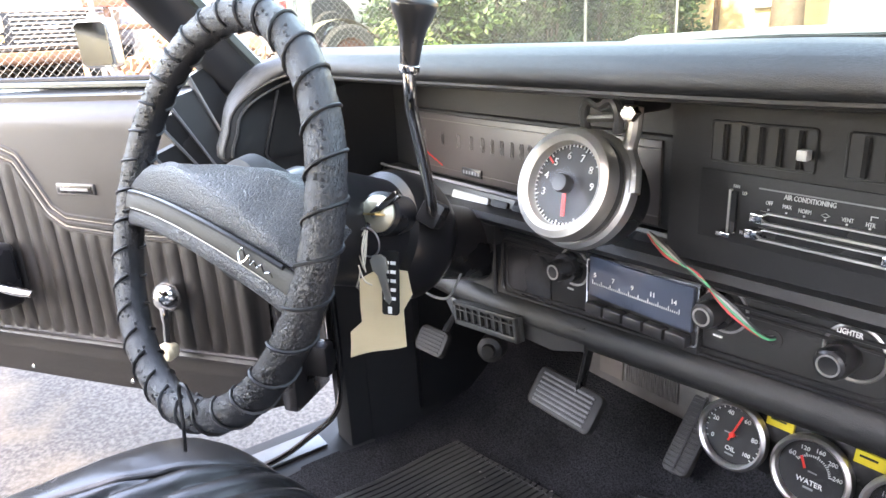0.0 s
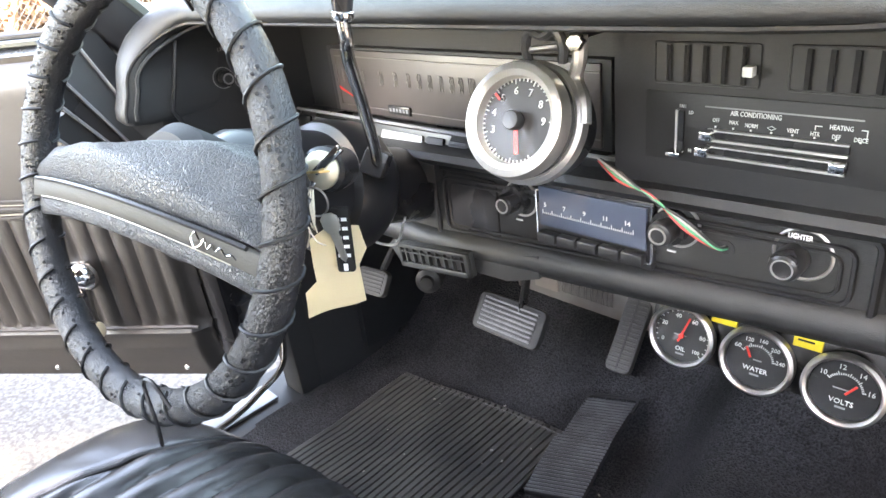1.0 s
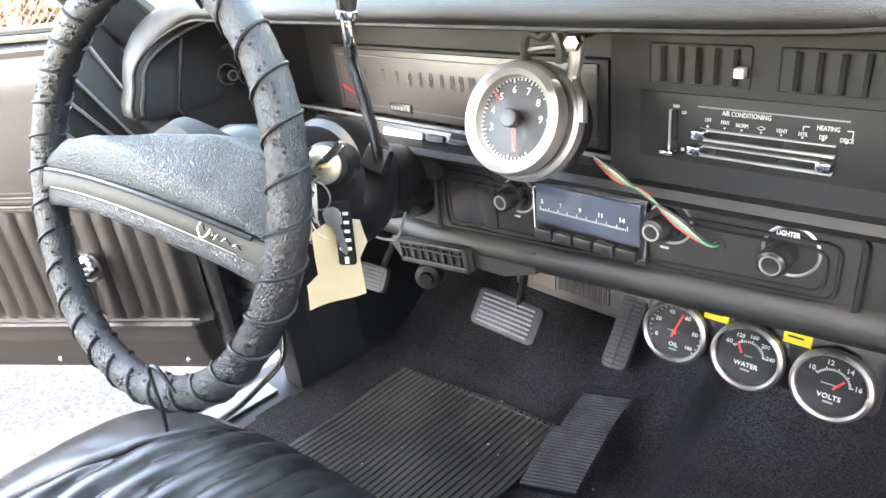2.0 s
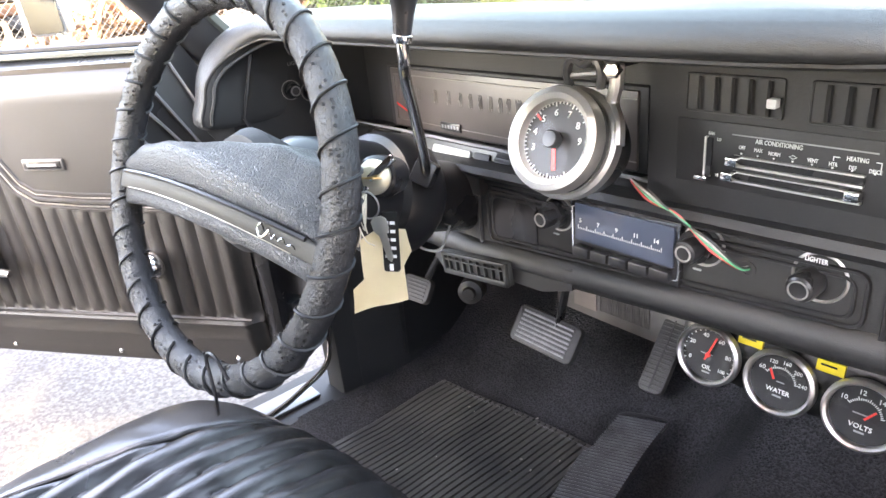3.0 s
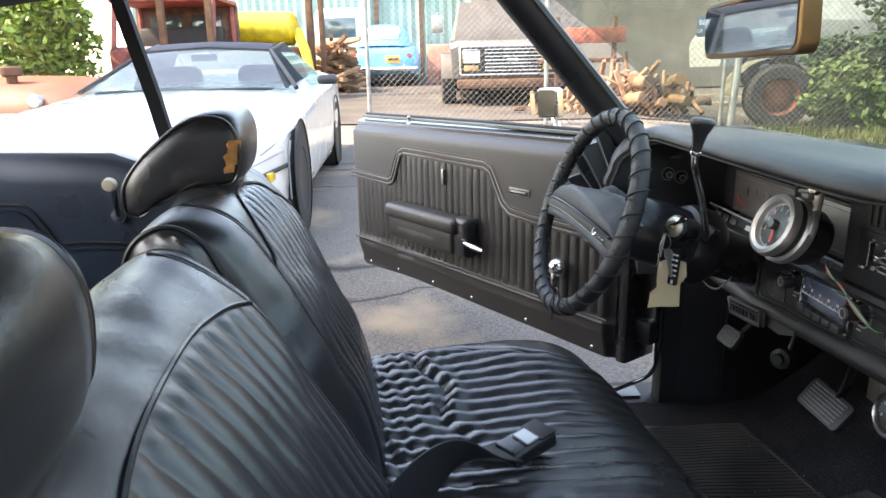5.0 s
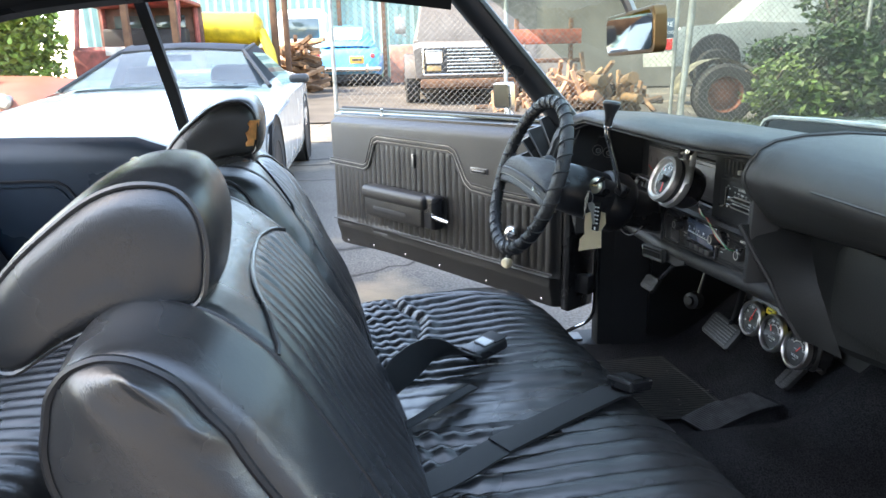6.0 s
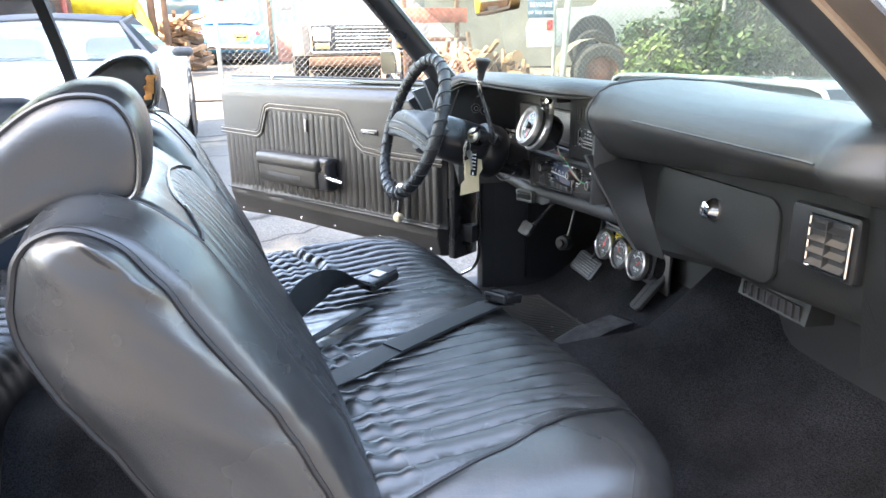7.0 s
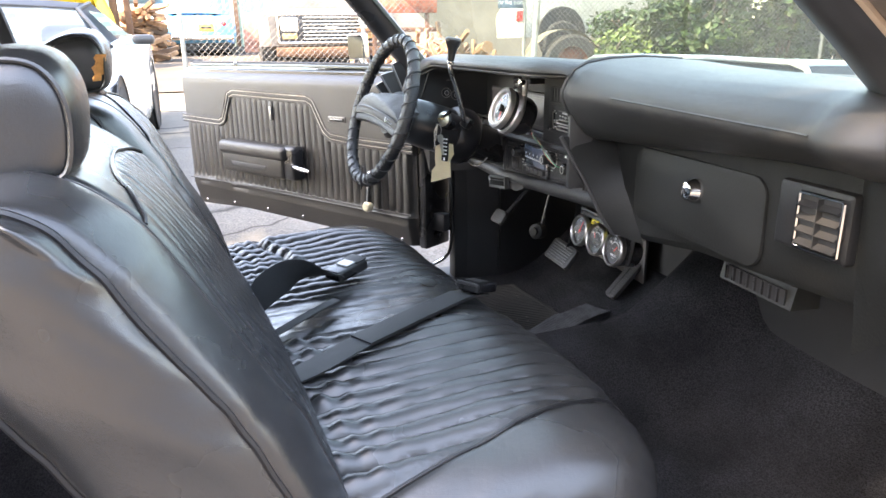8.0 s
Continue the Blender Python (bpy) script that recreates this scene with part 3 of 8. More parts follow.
    for x in (-0.69, -0.5, -0.378, -0.3, -0.15, 0.0, 0.09, 0.15):
        b = 0.612 + 0.085 * max(0.0, x + 0.378)
        e = 0.012 * (x + 0.378) / 0.45
        lp.append([(x, YP - 0.012, 0.735 + e), (x, YP - 0.016, 0.728 + e), (x, YP - 0.012, 0.722 + e), (x, YP, 0.718 + e), (x, YP, b + 0.022), (x, YP - 0.006, b + 0.019), (x, YP - 0.011, b + 0.012), (x, YP - 0.012, b + 0.002), (x, YP - 0.007, b - 0.008), (x, YP + 0.004, b - 0.012), (x, YP + 0.08, b - 0.012), (x, 0.905, 0.735 + e)])
    part("lower_panel", loft(lp), DASHV, d, "grained lower dash panel", smooth=50)
    for inset, rr in ((0.0, 0.0032), (0.011, 0.002), (0.017, 0.0016)):
        loop = [(x, YP - 0.002, tilt(x, z)) for x, z in rrect(-0.368 + inset * 1.4, 0.082 - inset * 1.4, 0.628 + inset, 0.716 - inset, 0.01, 4)]
        part("panel_bead", tube(loop, rr, 6, closed=True), PIPE, d)
    part("blank_plate", slab([(x, z) for x, z in rrect(-0.345, -0.272, 0.645, 0.712, 0.004, 3)], 0.002, facing((0, YP, 0), (0, -1, 0)) @ Matrix.Diagonal((1, 1, 1, 1)), 0.0008), BLACKP, d)
    # passenger's padded side
    prof = [(1.06, 0.80), (1.06, 0.885), (0.98, 0.902), (0.90, 0.908), (0.835, 0.906), (0.795, 0.899), (0.772, 0.889), (0.758, 0.877), (0.751, 0.866), (0.752, 0.856), (0.761, 0.843), (0.779, 0.825), (0.797, 0.810), (0.815, 0.802), (0.845, 0.799), (0.9, 0.797)]
    secs = []
    for x, k, dy in ((0.134, 0.965, 0.004), (0.136, 1.0, -0.006), (0.150, 1.0, -0.008), (0.172, 1, -0.006), (0.195, 1, 0.0), (0.3, 1, 0), (0.45, 1, 0), (0.6, 1, 0), (0.68, 1, 0), (0.705, 1, -0.004), (0.722, 1, -0.014), (0.745, 1.0, -0.016), (0.77, 0.97, -0.008), (0.79, 0.9, 0.01), (0.80, 0.8, 0.04)):
        row = []
        for y, z in prof:
            low = sm(0.87, 0.80, z)
            z += low * (-0.022 + 0.034 * sm(0.10, 0.70, x)) - 0.010 * sm(0.2, 0.75, x) * (1 - low) * sm(0.9, 0.86, z)
            z += 0.014 * sm(0.42, 0.16, x) * sm(0.865, 0.895, z)
            f = sm(0.86, 0.80, y)
            row.append((x, 0.86 + (y - 0.86) * (1 - (1 - k) * f) + dy * f, 0.86 + (z - 0.86) * k))
        secs.append(row)
    part("passenger_pad", loft(secs), DASHV, d, "thick padded roll with a creased front", smooth=55)
    part("pad_crease", tube([Vector(q[8]) + Vector((0, -0.0004, 0)) for q in secs[5:10]], 0.0016, 5), DASHV, d)
    part("pad_edge_bead", tube([secs[1][k] for k in range(2, 13)], 0.0045, 6), DASHV, d, "raised bead at the end of the pad")
    # side wall between the two halves
    wall_rows = ((0.786, 0.745, 0.136, 0.145), (0.74, 0.768, 0.146, 0.162), (0.70, 0.790, 0.156, 0.183), (0.645, 0.815, 0.166, 0.224), (0.606, 0.838, 0.178, 0.255))
    part("side_wall", loft([[(xa, ya, z), (xa - 0.004, ya + 0.05, z), (xa - 0.004, 0.90, z)] for z, ya, xa, xb in wall_rows], closed_ring=False), DASHV, d, smooth=40)
    # Darker copy of the dash vinyl: shade below the pad is put into it.
    part("side_wall_face", loft([[(xa, ya, z), (xa + (xb - xa) * 0.35, ya + (0.856 - ya) * 0.5, z), (xb, 0.856, z)] for z, ya, xa, xb in wall_rows], closed_ring=False), mat("shaded_vinyl", (0.008, 0.0085, 0.0085), 0.5, grain=300, bump=0.3, spec=0.22), d, "grained wall that turns in to the glove box", smooth=50)
    part("side_wall_bead", tube([(xa, ya, z) for z, ya, xa, xb in wall_rows], 0.004, 6), DASHV, d)
    part("driver_inner_wall", box(0.13, 0.142, 0.76, 0.9, 0.69, 0.88, 0.003), DASHV, d)
    # glove box face, in the same darkened vinyl
    part("passenger_face", loft([[(x, 0.85, 0.825), (x, 0.853, 0.70), (x, 0.856, zb + 0.012), (x, 0.864, zb), (x, 0.95, zb), (x, 0.95, 0.825)] for x, zb in ((0.135, 0.612), (0.255, 0.612), (0.40, 0.635), (0.72, 0.655), (0.78, 0.655))]), mat("shaded_vinyl", (0.008, 0.0085, 0.0085), 0.5, grain=300, bump=0.3, spec=0.22), d, smooth=30)
    gb = part("glove_box_door", slab(rrect(0.226, 0.545, 0.652, 0.778, 0.028, 6), 0.006, facing((0, 0.853, 0), (0, -1, 0.0)), 0.003), mat("shaded_vinyl", (0.008, 0.0085, 0.0085), 0.5), d, "black glove box lid")
    lk = part("glove_lock", lathe([(0, 0.02), (0.008, 0.02), (0.0125, 0.018), (0.014, 0.012), (0.0185, 0.006), (0.019, 0)], facing((0.399, 0.847, 0.734), (0, -1, 0)), 28), CHROME, gb, "chrome push-button lock")
    part("keyhole", box(0.3975, 0.4005, 0.8258, 0.8272, 0.73, 0.738), MATTE, lk)
    # outer vent
    vn = part("vent_housing", slab(rrect(0.574, 0.687, 0.703, 0.786, 0.006, 4), 0.014, facing((0, 0.853, 0), (0, -1, 0)), 0.005), mat("vent_housing_black", (0.009, 0.009, 0.0095), 0.4, grain=300, bump=0.15, spec=0.3), d)
    ring = [(x, 0.834, z) for x, z in rrect(0.614, 0.679, 0.711, 0.777, 0.002, 1)]
    part("vent_frame", tube(ring, 0.0022, 6, closed=True), CHROME, vn, "chrome vent frame")
    part("vent_hollow", box(0.616, 0.677, 0.8375, 0.8385, 0.713, 0.775), MATTE, vn)
    for i in range(4):
        z = 0.721 + i * 0.0155
        part("vent_louvre", box(0.617, 0.676, -0.010, 0.002, -0.001, 0.001, m=Matrix.Translation((0, 0.838, z)) @ pose(0, 0, 0, 35)), MATTE, vn)
    part("vent_vane", box(0.646, 0.6475, 0.829, 0.838, 0.714, 0.774), MATTE, vn)
    # end of the dash by the door post
    part("end_cap", loft([[(0.683, 0.85, 0.80), (0.69, 0.853, 0.70), (0.70, 0.856, 0.60)], [(0.715, 0.83, 0.82), (0.725, 0.84, 0.70), (0.735, 0.86, 0.63)], [(0.755, 0.815, 0.84), (0.765, 0.835, 0.70), (0.775, 0.865, 0.64)], [(0.79, 0.83, 0.86), (0.80, 0.86, 0.70), (0.805, 0.89, 0.64)], [(0.80, 1.0, 0.86), (0.81, 1.0, 0.70), (0.815, 1.0, 0.64)]], closed_ring=False), mat("shaded_vinyl", (0.012, 0.013, 0.013), 0.45), d, smooth=50)
    # low vent under the glove box
    lv = part("low_vent", loft([[(x, 0.935, 0.612), (x, 0.928, 0.578), (x + e, 0.99, 0.57), (x + e, 0.99, 0.63)] for x, e in ((0.372, 0.012), (0.528, -0.012))]), mat("vent_plastic", (0.02, 0.021, 0.02), 0.4), d, smooth=20)
    part("vent_hollow", box(0.384, 0.516, 0.9265, 0.9285, 0.583, 0.606), MATTE, lv)
    for i in range(8):
        part("low_vent_slat", box(0.39 + i * 0.0158, 0.394 + i * 0.0158, 0.923, 0.93, 0.584, 0.605), BLACKP, lv)
    part("under_tray", box(0.16, 0.76, 0.95, 1.24, 0.63, 0.65, 0.005), MATTE, d)
    part("under_tray", box(-0.72, 0.16, 0.91, 1.24, 0.61, 0.64, 0.005), MATTE, d)
    # column-side low vent
    kf = Matrix.Translation((-0.3645, 0.806, 0.6045)) @ Matrix((Vector((0.991, 0, 0.13)), Vector((-0.13, 0, 0.991)), Vector((0, -1, 0)))).transposed().to_4x4()
    VENTP = mat("vent_plastic", (0.03, 0.031, 0.03), 0.4)
    v2 = part("knee_vent", slab(rrect(-0.061, 0.061, -0.0165, 0.0145, 0.002, 2), 0.006, kf @ Matrix.Translation((0, 0, -0.006)), 0.0012), VENTP, d, "small slatted vent under the dash")
    for y0, y1, x0, x1 in ((0.0095, 0.0145, -0.061, 0.061), (-0.0165, -0.0095, -0.061, 0.061), (-0.0165, 0.0145, -0.061, -0.0555), (-0.0165, 0.0145, 0.0555, 0.061)):
        part("vent_rim", box(x0, x1, y0, y1, 0.0, 0.006, 0.0012, m=kf), VENTP, v2)
    part("vent_hollow", box(-0.0555, 0.0555, -0.0095, 0.0095, 0.0002, 0.0008, m=kf), MATTE, v2)
    for i in range(8):
        x = -0.049 + i * 0.0137
        part("vent_slat", box(x, x + 0.0022, -0.0095, 0.0095, 0.0008, 0.005, m=kf), VENTP, v2)
    part("vent_bar", box(-0.0555, 0.0555, 0.0035, 0.0055, 0.0035, 0.0055, m=kf), VENTP, v2)
    part("vent_ear", loft([[(-0.449, 0.806, 0.603), (-0.449, 0.812, 0.603), (-0.444, 0.812, 0.607)], [(-0.425, 0.803, 0.583), (-0.425, 0.812, 0.583), (-0.424, 0.812, 0.607)]]), VENTP, v2)
    part("vent_duct", loft([[(x, 0.815, z0), (x, 0.815, z1), (x, y1, z1 + 0.01), (x, y1, z0 + 0.006)] for x, z0, z1, y1 in ((-0.424, 0.584, 0.606, 0.90), (-0.304, 0.598, 0.624, 0.93), (-0.26, 0.600, 0.632, 0.95), (-0.215, 0.616, 0.642, 0.96))]), MATTE, d, "black air duct", smooth=40)
    # centre vents above the heater panel
    for x0, x1 in ((-0.093, -0.012), (0.008, 0.09)):
        cv = part("centre_vent", tube([(x, 0.8250, z) for x, z in rrect(x0, x1, 0.829, 0.860, 0.002, 2)], 0.0009, 5, closed=True), MATTE, d, "slim dark vent frame")
        part("vent_hollow", box(x0 + 0.001, x1 - 0.001, 0.8252, 0.8258, 0.830, 0.859), FACE, cv)
        for i in range(5):
            x = x0 + 0.012 + i * 0.0145
            part("vent_vane", box(-0.0006, 0.0006, -0.0025, 0.0025, 0.831, 0.858, m=Matrix.Translation((x, 0.8240, 0)) @ pose(0, 0, 0, 0, 0, 55)), FACE, cv)
    part("vent_tab", box(-0.0205, -0.0130, 0.814, 0.822, 0.839, 0.8465, 0.001), mat("white_tab", (0.7, 0.7, 0.66), 0.4), d, "white vent tab")
    # heater and air conditioning panel
    hp = part("heater_panel", box(-0.10, 0.128, 0.8243, 0.828, 0.766, 0.822, 0.001), MATTE, d)
    part("centre_board", box(-0.13, 0.132, 0.826, 0.872, 0.735, 0.885), MATTE, d)
    part("silver_edge", box(-0.05, 0.058, 0.8235, 0.8245, 0.8125, 0.8135), GREYP, hp)
    for z in (0.792, 0.779):
        part("slider_slot", box(-0.047, 0.052, 0.8215, 0.8242, z - 0.0028, z + 0.0028), BLACKP, hp)
        part("slider_edge", box(-0.047, 0.052, 0.8195, 0.8238, z - 0.0048, z - 0.0030), SATIN, hp)
        part("slider_edge", box(-0.047, 0.052, 0.8205, 0.8238, z + 0.0030, z + 0.0042), SATIN, hp)
    for x, z in ((-0.044, 0.793), (-0.047, 0.780), (0.048, 0.7815)):
        part("slider_knob", box(x - 0.005, x + 0.005, 0.812, 0.823, z - 0.0035, z + 0.0035, 0.001), CHROME, hp, "chrome slider tab")
    part("fan_slot", box(-0.0705, -0.066, 0.8215, 0.8242, 0.775, 0.808), BLACKP, hp)
    part("fan_slot_edge", box(-0.0725, -0.0707, 0.821, 0.8242, 0.774, 0.809), SATIN, hp)
    part("fan_lever", box(-0.076, -0.064, 0.812, 0.822, 0.773, 0.777, 0.001), CHROME, hp)
    fh = (0, -1, 0)
    for t, x, z, s in (("AIR CONDITIONING", -0.012, 0.8095, 0.0062), ("HEATING", 0.045, 0.8065, 0.0055), ("OFF", -0.041, 0.803, 0.005), ("MAX", -0.0275, 0.8025, 0.005), ("NORM", -0.0145, 0.8015, 0.005), ("VENT", 0.0145, 0.801, 0.005), ("HTR", 0.029, 0.8005, 0.005), ("DEF", 0.0425, 0.8, 0.005), ("DEICE", 0.0575, 0.7995, 0.005), ("FAN", -0.068, 0.8115, 0.0045), ("LO", -0.061, 0.807, 0.0045), ("HI", -0.061, 0.776, 0.0045)):
        lettering("panel_lettering", t, s * 0.88, facing((x, 0.8240, z), fh), WHITEP, hp, stretch=0.72)
    br = bmesh.new()
    for x0, x1 in ((0.0285, 0.033), (0.057, 0.061)):
        box(x0, x1, 0.8236, 0.8244, 0.8062, 0.8067, bm=br)
    box(0.0285, 0.029, 0.8236, 0.8244, 0.8035, 0.8067, bm=br)
    box(0.0605, 0.061, 0.8236, 0.8244, 0.8015, 0.8067, bm=br)
    part("heating_bracket", br, WHITEP, hp)
    part("diamond_mark", tube([(-0.003, 0.8235, 0.8015), (0, 0.8235, 0.803), (0.003, 0.8235, 0.8015), (0, 0.8235, 0.8)], 0.0004, 4, closed=True), WHITEP, hp)
    for x in (-0.041, -0.0275, -0.0145, 0, 0.0145, 0.029, 0.0425, 0.0575):
        part("panel_dot", box(x - 0.0006, x + 0.0006, 0.8232, 0.8242, 0.7975, 0.7987), WHITEP, hp)
    # lighter
    lc = (0.025, 0.828, 0.703)
    lt = part("lighter_knob", lathe([(0, 0.026), (0.0065, 0.026), (0.0085, 0.027), (0.0108, 0.0255), (0.0122, 0.021), (0.0122, 0.004), (0.010, 0)], facing(lc, (0, -1, 0)), 32), BLACKP, d)
    part("knob_ring", lathe([(0.0070, 0.0265), (0.0070, 0.0276), (0.0082, 0.0276), (0.0082, 0.0265)], facing(lc, (0, -1, 0)), 32, close=True), SATIN, lt)
    part("lighter_bezel", lathe([(0.0195, 0), (0.0195, 0.0035), (0.0208, 0.0045), (0.0222, 0.0035), (0.0222, 0)], facing((lc[0] + 0.006, lc[1], lc[2] + 0.004), (0, -1, 0)), 40, close=True), SATIN, d, "thin worn silver bezel")
    part("lighter_well", lathe([(0, 0.0008), (0.0195, 0.0008)], facing((lc[0] + 0.006, lc[1], lc[2] + 0.004), (0, -1, 0)), 32), MATTE, d)
    lettering("lighter_lettering", "LIGHTER", 0.0058, facing((0.033, YP - 0.0172, 0.7290), fh), WHITEP, d, stretch=0.75)
    part("hood_release", box(-0.66, -0.60, 0.88, 0.9, 0.60, 0.64), MATTE, d)
    # radio
    r = thing("radio", (-0.16, 0.825, 0.695), "old push-button dash radio with a blue-grey dial", "radio")
    part("radio_body", box(-0.217, -0.088, 0.818, 0.87, 0.660, 0.7265, 0.002), BLACKP, r)
    part("chrome_frame", tube([(x, 0.8185, z + 0.008 * (x + 0.217) / 0.133) for x, z in rrect(-0.2145, -0.0895, 0.660, 0.7165, 0.002, 2)], 0.0013, 6, closed=True), CHROME, r)
    dl = part("dial", box(-0.209, -0.093, 0.8145, 0.819, 0.681, 0.722, 0.001), mat("radio_dial", (0.06, 0.075, 0.105), 0.06, spec=0.9, var=0.1), r, "glossy blue-grey tuning dial")
    for i, t in enumerate(("5", "7", "9", "11", "14")):
        lettering("dial_number", t, 0.0065, facing((-0.201 + i * 0.0225, 0.8141, 0.704), fh), WHITEP, dl)
    tk = bmesh.new()
    for i in range(46):
        x = -0.204 + i * 0.0022
        box(x - 0.0002, x + 0.0002, 0.8137, 0.8145, 0.6945, 0.6965 if i % 5 else 0.699, bm=tk)
    part("dial_ticks", tk, WHITEP, dl)
    for i in range(5):
        part("push_button", box(-0.209 + i * 0.0235, -0.188 + i * 0.0235, 0.8085, 0.818, 0.6645 + i * 0.0006, 0.6755 + i * 0.0006, 0.0015), BLACKP, r)
    for c in ((-0.2435, 0.827, 0.6995), (-0.0735, 0.827, 0.7075)):
        f = facing(c, (0, -1, 0))
        part("knob_bezel", lathe([(0.0185, 0), (0.0185, 0.004), (0.0205, 0.004), (0.0205, 0)], facing((c[0] + 0.005, c[1], c[2] + 0.001), (0, -1, 0)), 32, close=True), SATIN, r)
        part("outer_knob", lathe([(0, 0.012), (0.0155, 0.012), (0.016, 0.0), (0.0, 0)], f, 28), BLACKP, r)
        kb = part("knob", lathe([(0, 0.028), (0.008, 0.028), (0.0105, 0.0268), (0.0112, 0.024), (0.0115, 0.006), (0.01, 0.004)], f, 28), BLACKP, r)
        part("knob_ring", lathe([(0.0062, 0.0283), (0.0062, 0.0292), (0.0078, 0.0292), (0.0078, 0.0283)], f, 28, close=True), SATIN, kb)
        part("knob_mark", box(c[0] - 0.004, c[0] + 0.004, 0.8235, 0.827, c[2] - 0.0255, c[2] - 0.024), WHITEP, r)
    gc = (-0.027, 0.8255, 0.697)
    hole = part("wire_grommet", lathe([(0.0045, 0), (0.0045, 0.002), (0.0075, 0.002), (0.0075, 0)], facing(gc, (0, -1, 0)), 18, close=True), RUBBER, d)
    part("grommet_hole", lathe([(0, 0.0012), (0.0045, 0.0012)], facing(gc, (0, -1, 0)), 18), MATTE, hole)
    # loose wires from the hole beside the radio up to the tachometer
    w = thing("loose_wires", (-0.027, 0.82, 0.697), "loose red, green, white and black wires hanging from the tachometer", "wires")
    for k, (nm, col) in enumerate((("red_wire", (0.5, 0.05, 0.05)), ("green_wire", (0.05, 0.3, 0.15)), ("white_wire", (0.34, 0.33, 0.30)), ("black_wire", (0.015, 0.015, 0.015)))):
        o = Vector((0.0022 * (k % 2), 0, 0.0022 * (k // 2)))
        s = 0.002 * (k - 1.5)
        part(nm, tube([p + o * 0.8 for p in curve_pts([(-0.027, 0.826, 0.697), (-0.031, 0.812, 0.702), (-0.052, 0.80, 0.722 + s), (-0.078, 0.795, 0.742 - s), (-0.104, 0.79, 0.757 + s), (-0.13, 0.80, 0.765)], 6)], 0.0011, 6), mat(nm + "_pvc", col, 0.4), w)
    return d


dashboard()


# ---- tachometer on the dash ----
def tachometer():
    c = Vector((-0.1702, 0.7443, 0.8108))
    n = Vector((0.079, -0.920, 0.383))
    f = facing(c, n) @ Matrix.Scale(0.925, 4)
    t = thing("tachometer", c, "silver-ringed aftermarket tachometer clamped to the dash", "tachometer")
    part("cup", lathe([(0, -0.080), (0.03, -0.079), (0.04, -0.074), (0.0465, -0.06), (0.048, -0.02), (0.0482, -0.008), (0.044, -0.007)], f, 48), BLACKP, t)
    part("outer_ring", lathe([(0.0375, 0.000), (0.0385, 0.008), (0.0435, 0.0118), (0.0495, 0.0095), (0.0520, 0.002), (0.0515, -0.004), (0.047, -0.006), (0.036, -0.003)], f, 56, close=True), SATIN, t, "brushed silver ring")
    part("clamp_band", lathe([(0.0482, -0.014), (0.052, -0.0135), (0.0555, -0.017), (0.0555, -0.028), (0.0525, -0.032), (0.0482, -0.0315)], f, 56, close=True), SATIN, t, "brushed silver clamp")
    part("rubber_gasket", lathe([(0.0483, -0.005), (0.0495, -0.006), (0.0495, -0.014), (0.0483, -0.015)], f, 48, close=True), RUBBER, t)
    fa = part("dial", lathe([(0, -0.001), (0.042, -0.001)], f, 48), FACE, t, "black dial")
    for i in range(10):
        a = radians(300 - i * 33)
        p = f @ Vector((0.0265 * math.cos(a), 0.0265 * math.sin(a), -0.0005))
        if i > 2:
            lettering("dial_number", str(i), 0.0088, facing(p, n), WHITEP, fa)
        b = bmesh.new()
        for k in range(5):
            aa = radians(300 - (i + k / 5) * 33)
            if i == 9 and k:
                break
            r0 = 0.0345 if k else 0.0325
            box(r0, 0.0375, -0.0005, 0.0005, -0.0006, 0.0001, bm=b, m=f @ Matrix.Rotation(aa, 4, "Z"))
        part("dial_ticks", b, WHITEP, fa)
    nd = bmesh.new()
    box(0.006, 0.029, -0.0020, 0.0020, 0.002, 0.003, bm=nd, m=f @ Matrix.Rotation(radians(-78), 4, "Z"))
    part("needle", nd, REDN, t, "red needle")
    nd = bmesh.new()
    box(0.027, 0.035, -0.001, 0.001, 0.0005, 0.0012, bm=nd, m=f @ Matrix.Rotation(radians(140), 4, "Z"))
    part("shift_marker", nd, REDN, t)
    part("hub", lathe([(0, 0.012), (0.0075, 0.0115), (0.0085, 0.01), (0.0085, 0.001)], f, 24), BLACKP, t, "round black hub knob")
    gl = part("glass", lathe([(0, 0.007), (0.0395, 0.005)], f, 40), glass("gauge_glass", shine=0.012), t)
    gl.visible_shadow = False
    # clamp tabs, bolt and bracket
    top = f @ Vector((0.012, 0.052, -0.026))
    bolt = Vector((-0.133, 0.782, 0.866))
    part("clamp_tab", tube(curve_pts([f @ Vector((0.0535, 0.004, -0.022)), f @ Vector((0.049, 0.024, -0.022)), f @ Vector((0.038, 0.042, -0.024)), bolt + Vector((-0.001, 0, -0.012)), bolt + Vector((0, 0, 0.006))], 5), 0.0062, 10), SATIN, t)
    part("bolt", lathe([(0, 0.012), (0.006, 0.011), (0.0075, 0.008), (0.0075, 0)], facing(bolt + Vector((0, -0.004, 0.002)), (0.35, -0.9, 0.1)), 6), DULLCH, t)
    bar = [(-0.181, 0.778, 0.848), (-0.182, 0.776, 0.866), (-0.175, 0.775, 0.876), (-0.163, 0.775, 0.872), (-0.151, 0.775, 0.877), (-0.145, 0.776, 0.866), (-0.147, 0.778, 0.852)]
    part("bracket", tube(curve_pts(bar, 4), 0.004, 8, flat=1.2, up=(0, 1, 0)), mat("bracket_black", (0.045, 0.046, 0.05), 0.3), t, "black mounting bracket")
    part("bracket_pin", tube([(-0.181, 0.778, 0.860), (-0.135, 0.782, 0.865)], 0.0032, 8), STEEL, t)
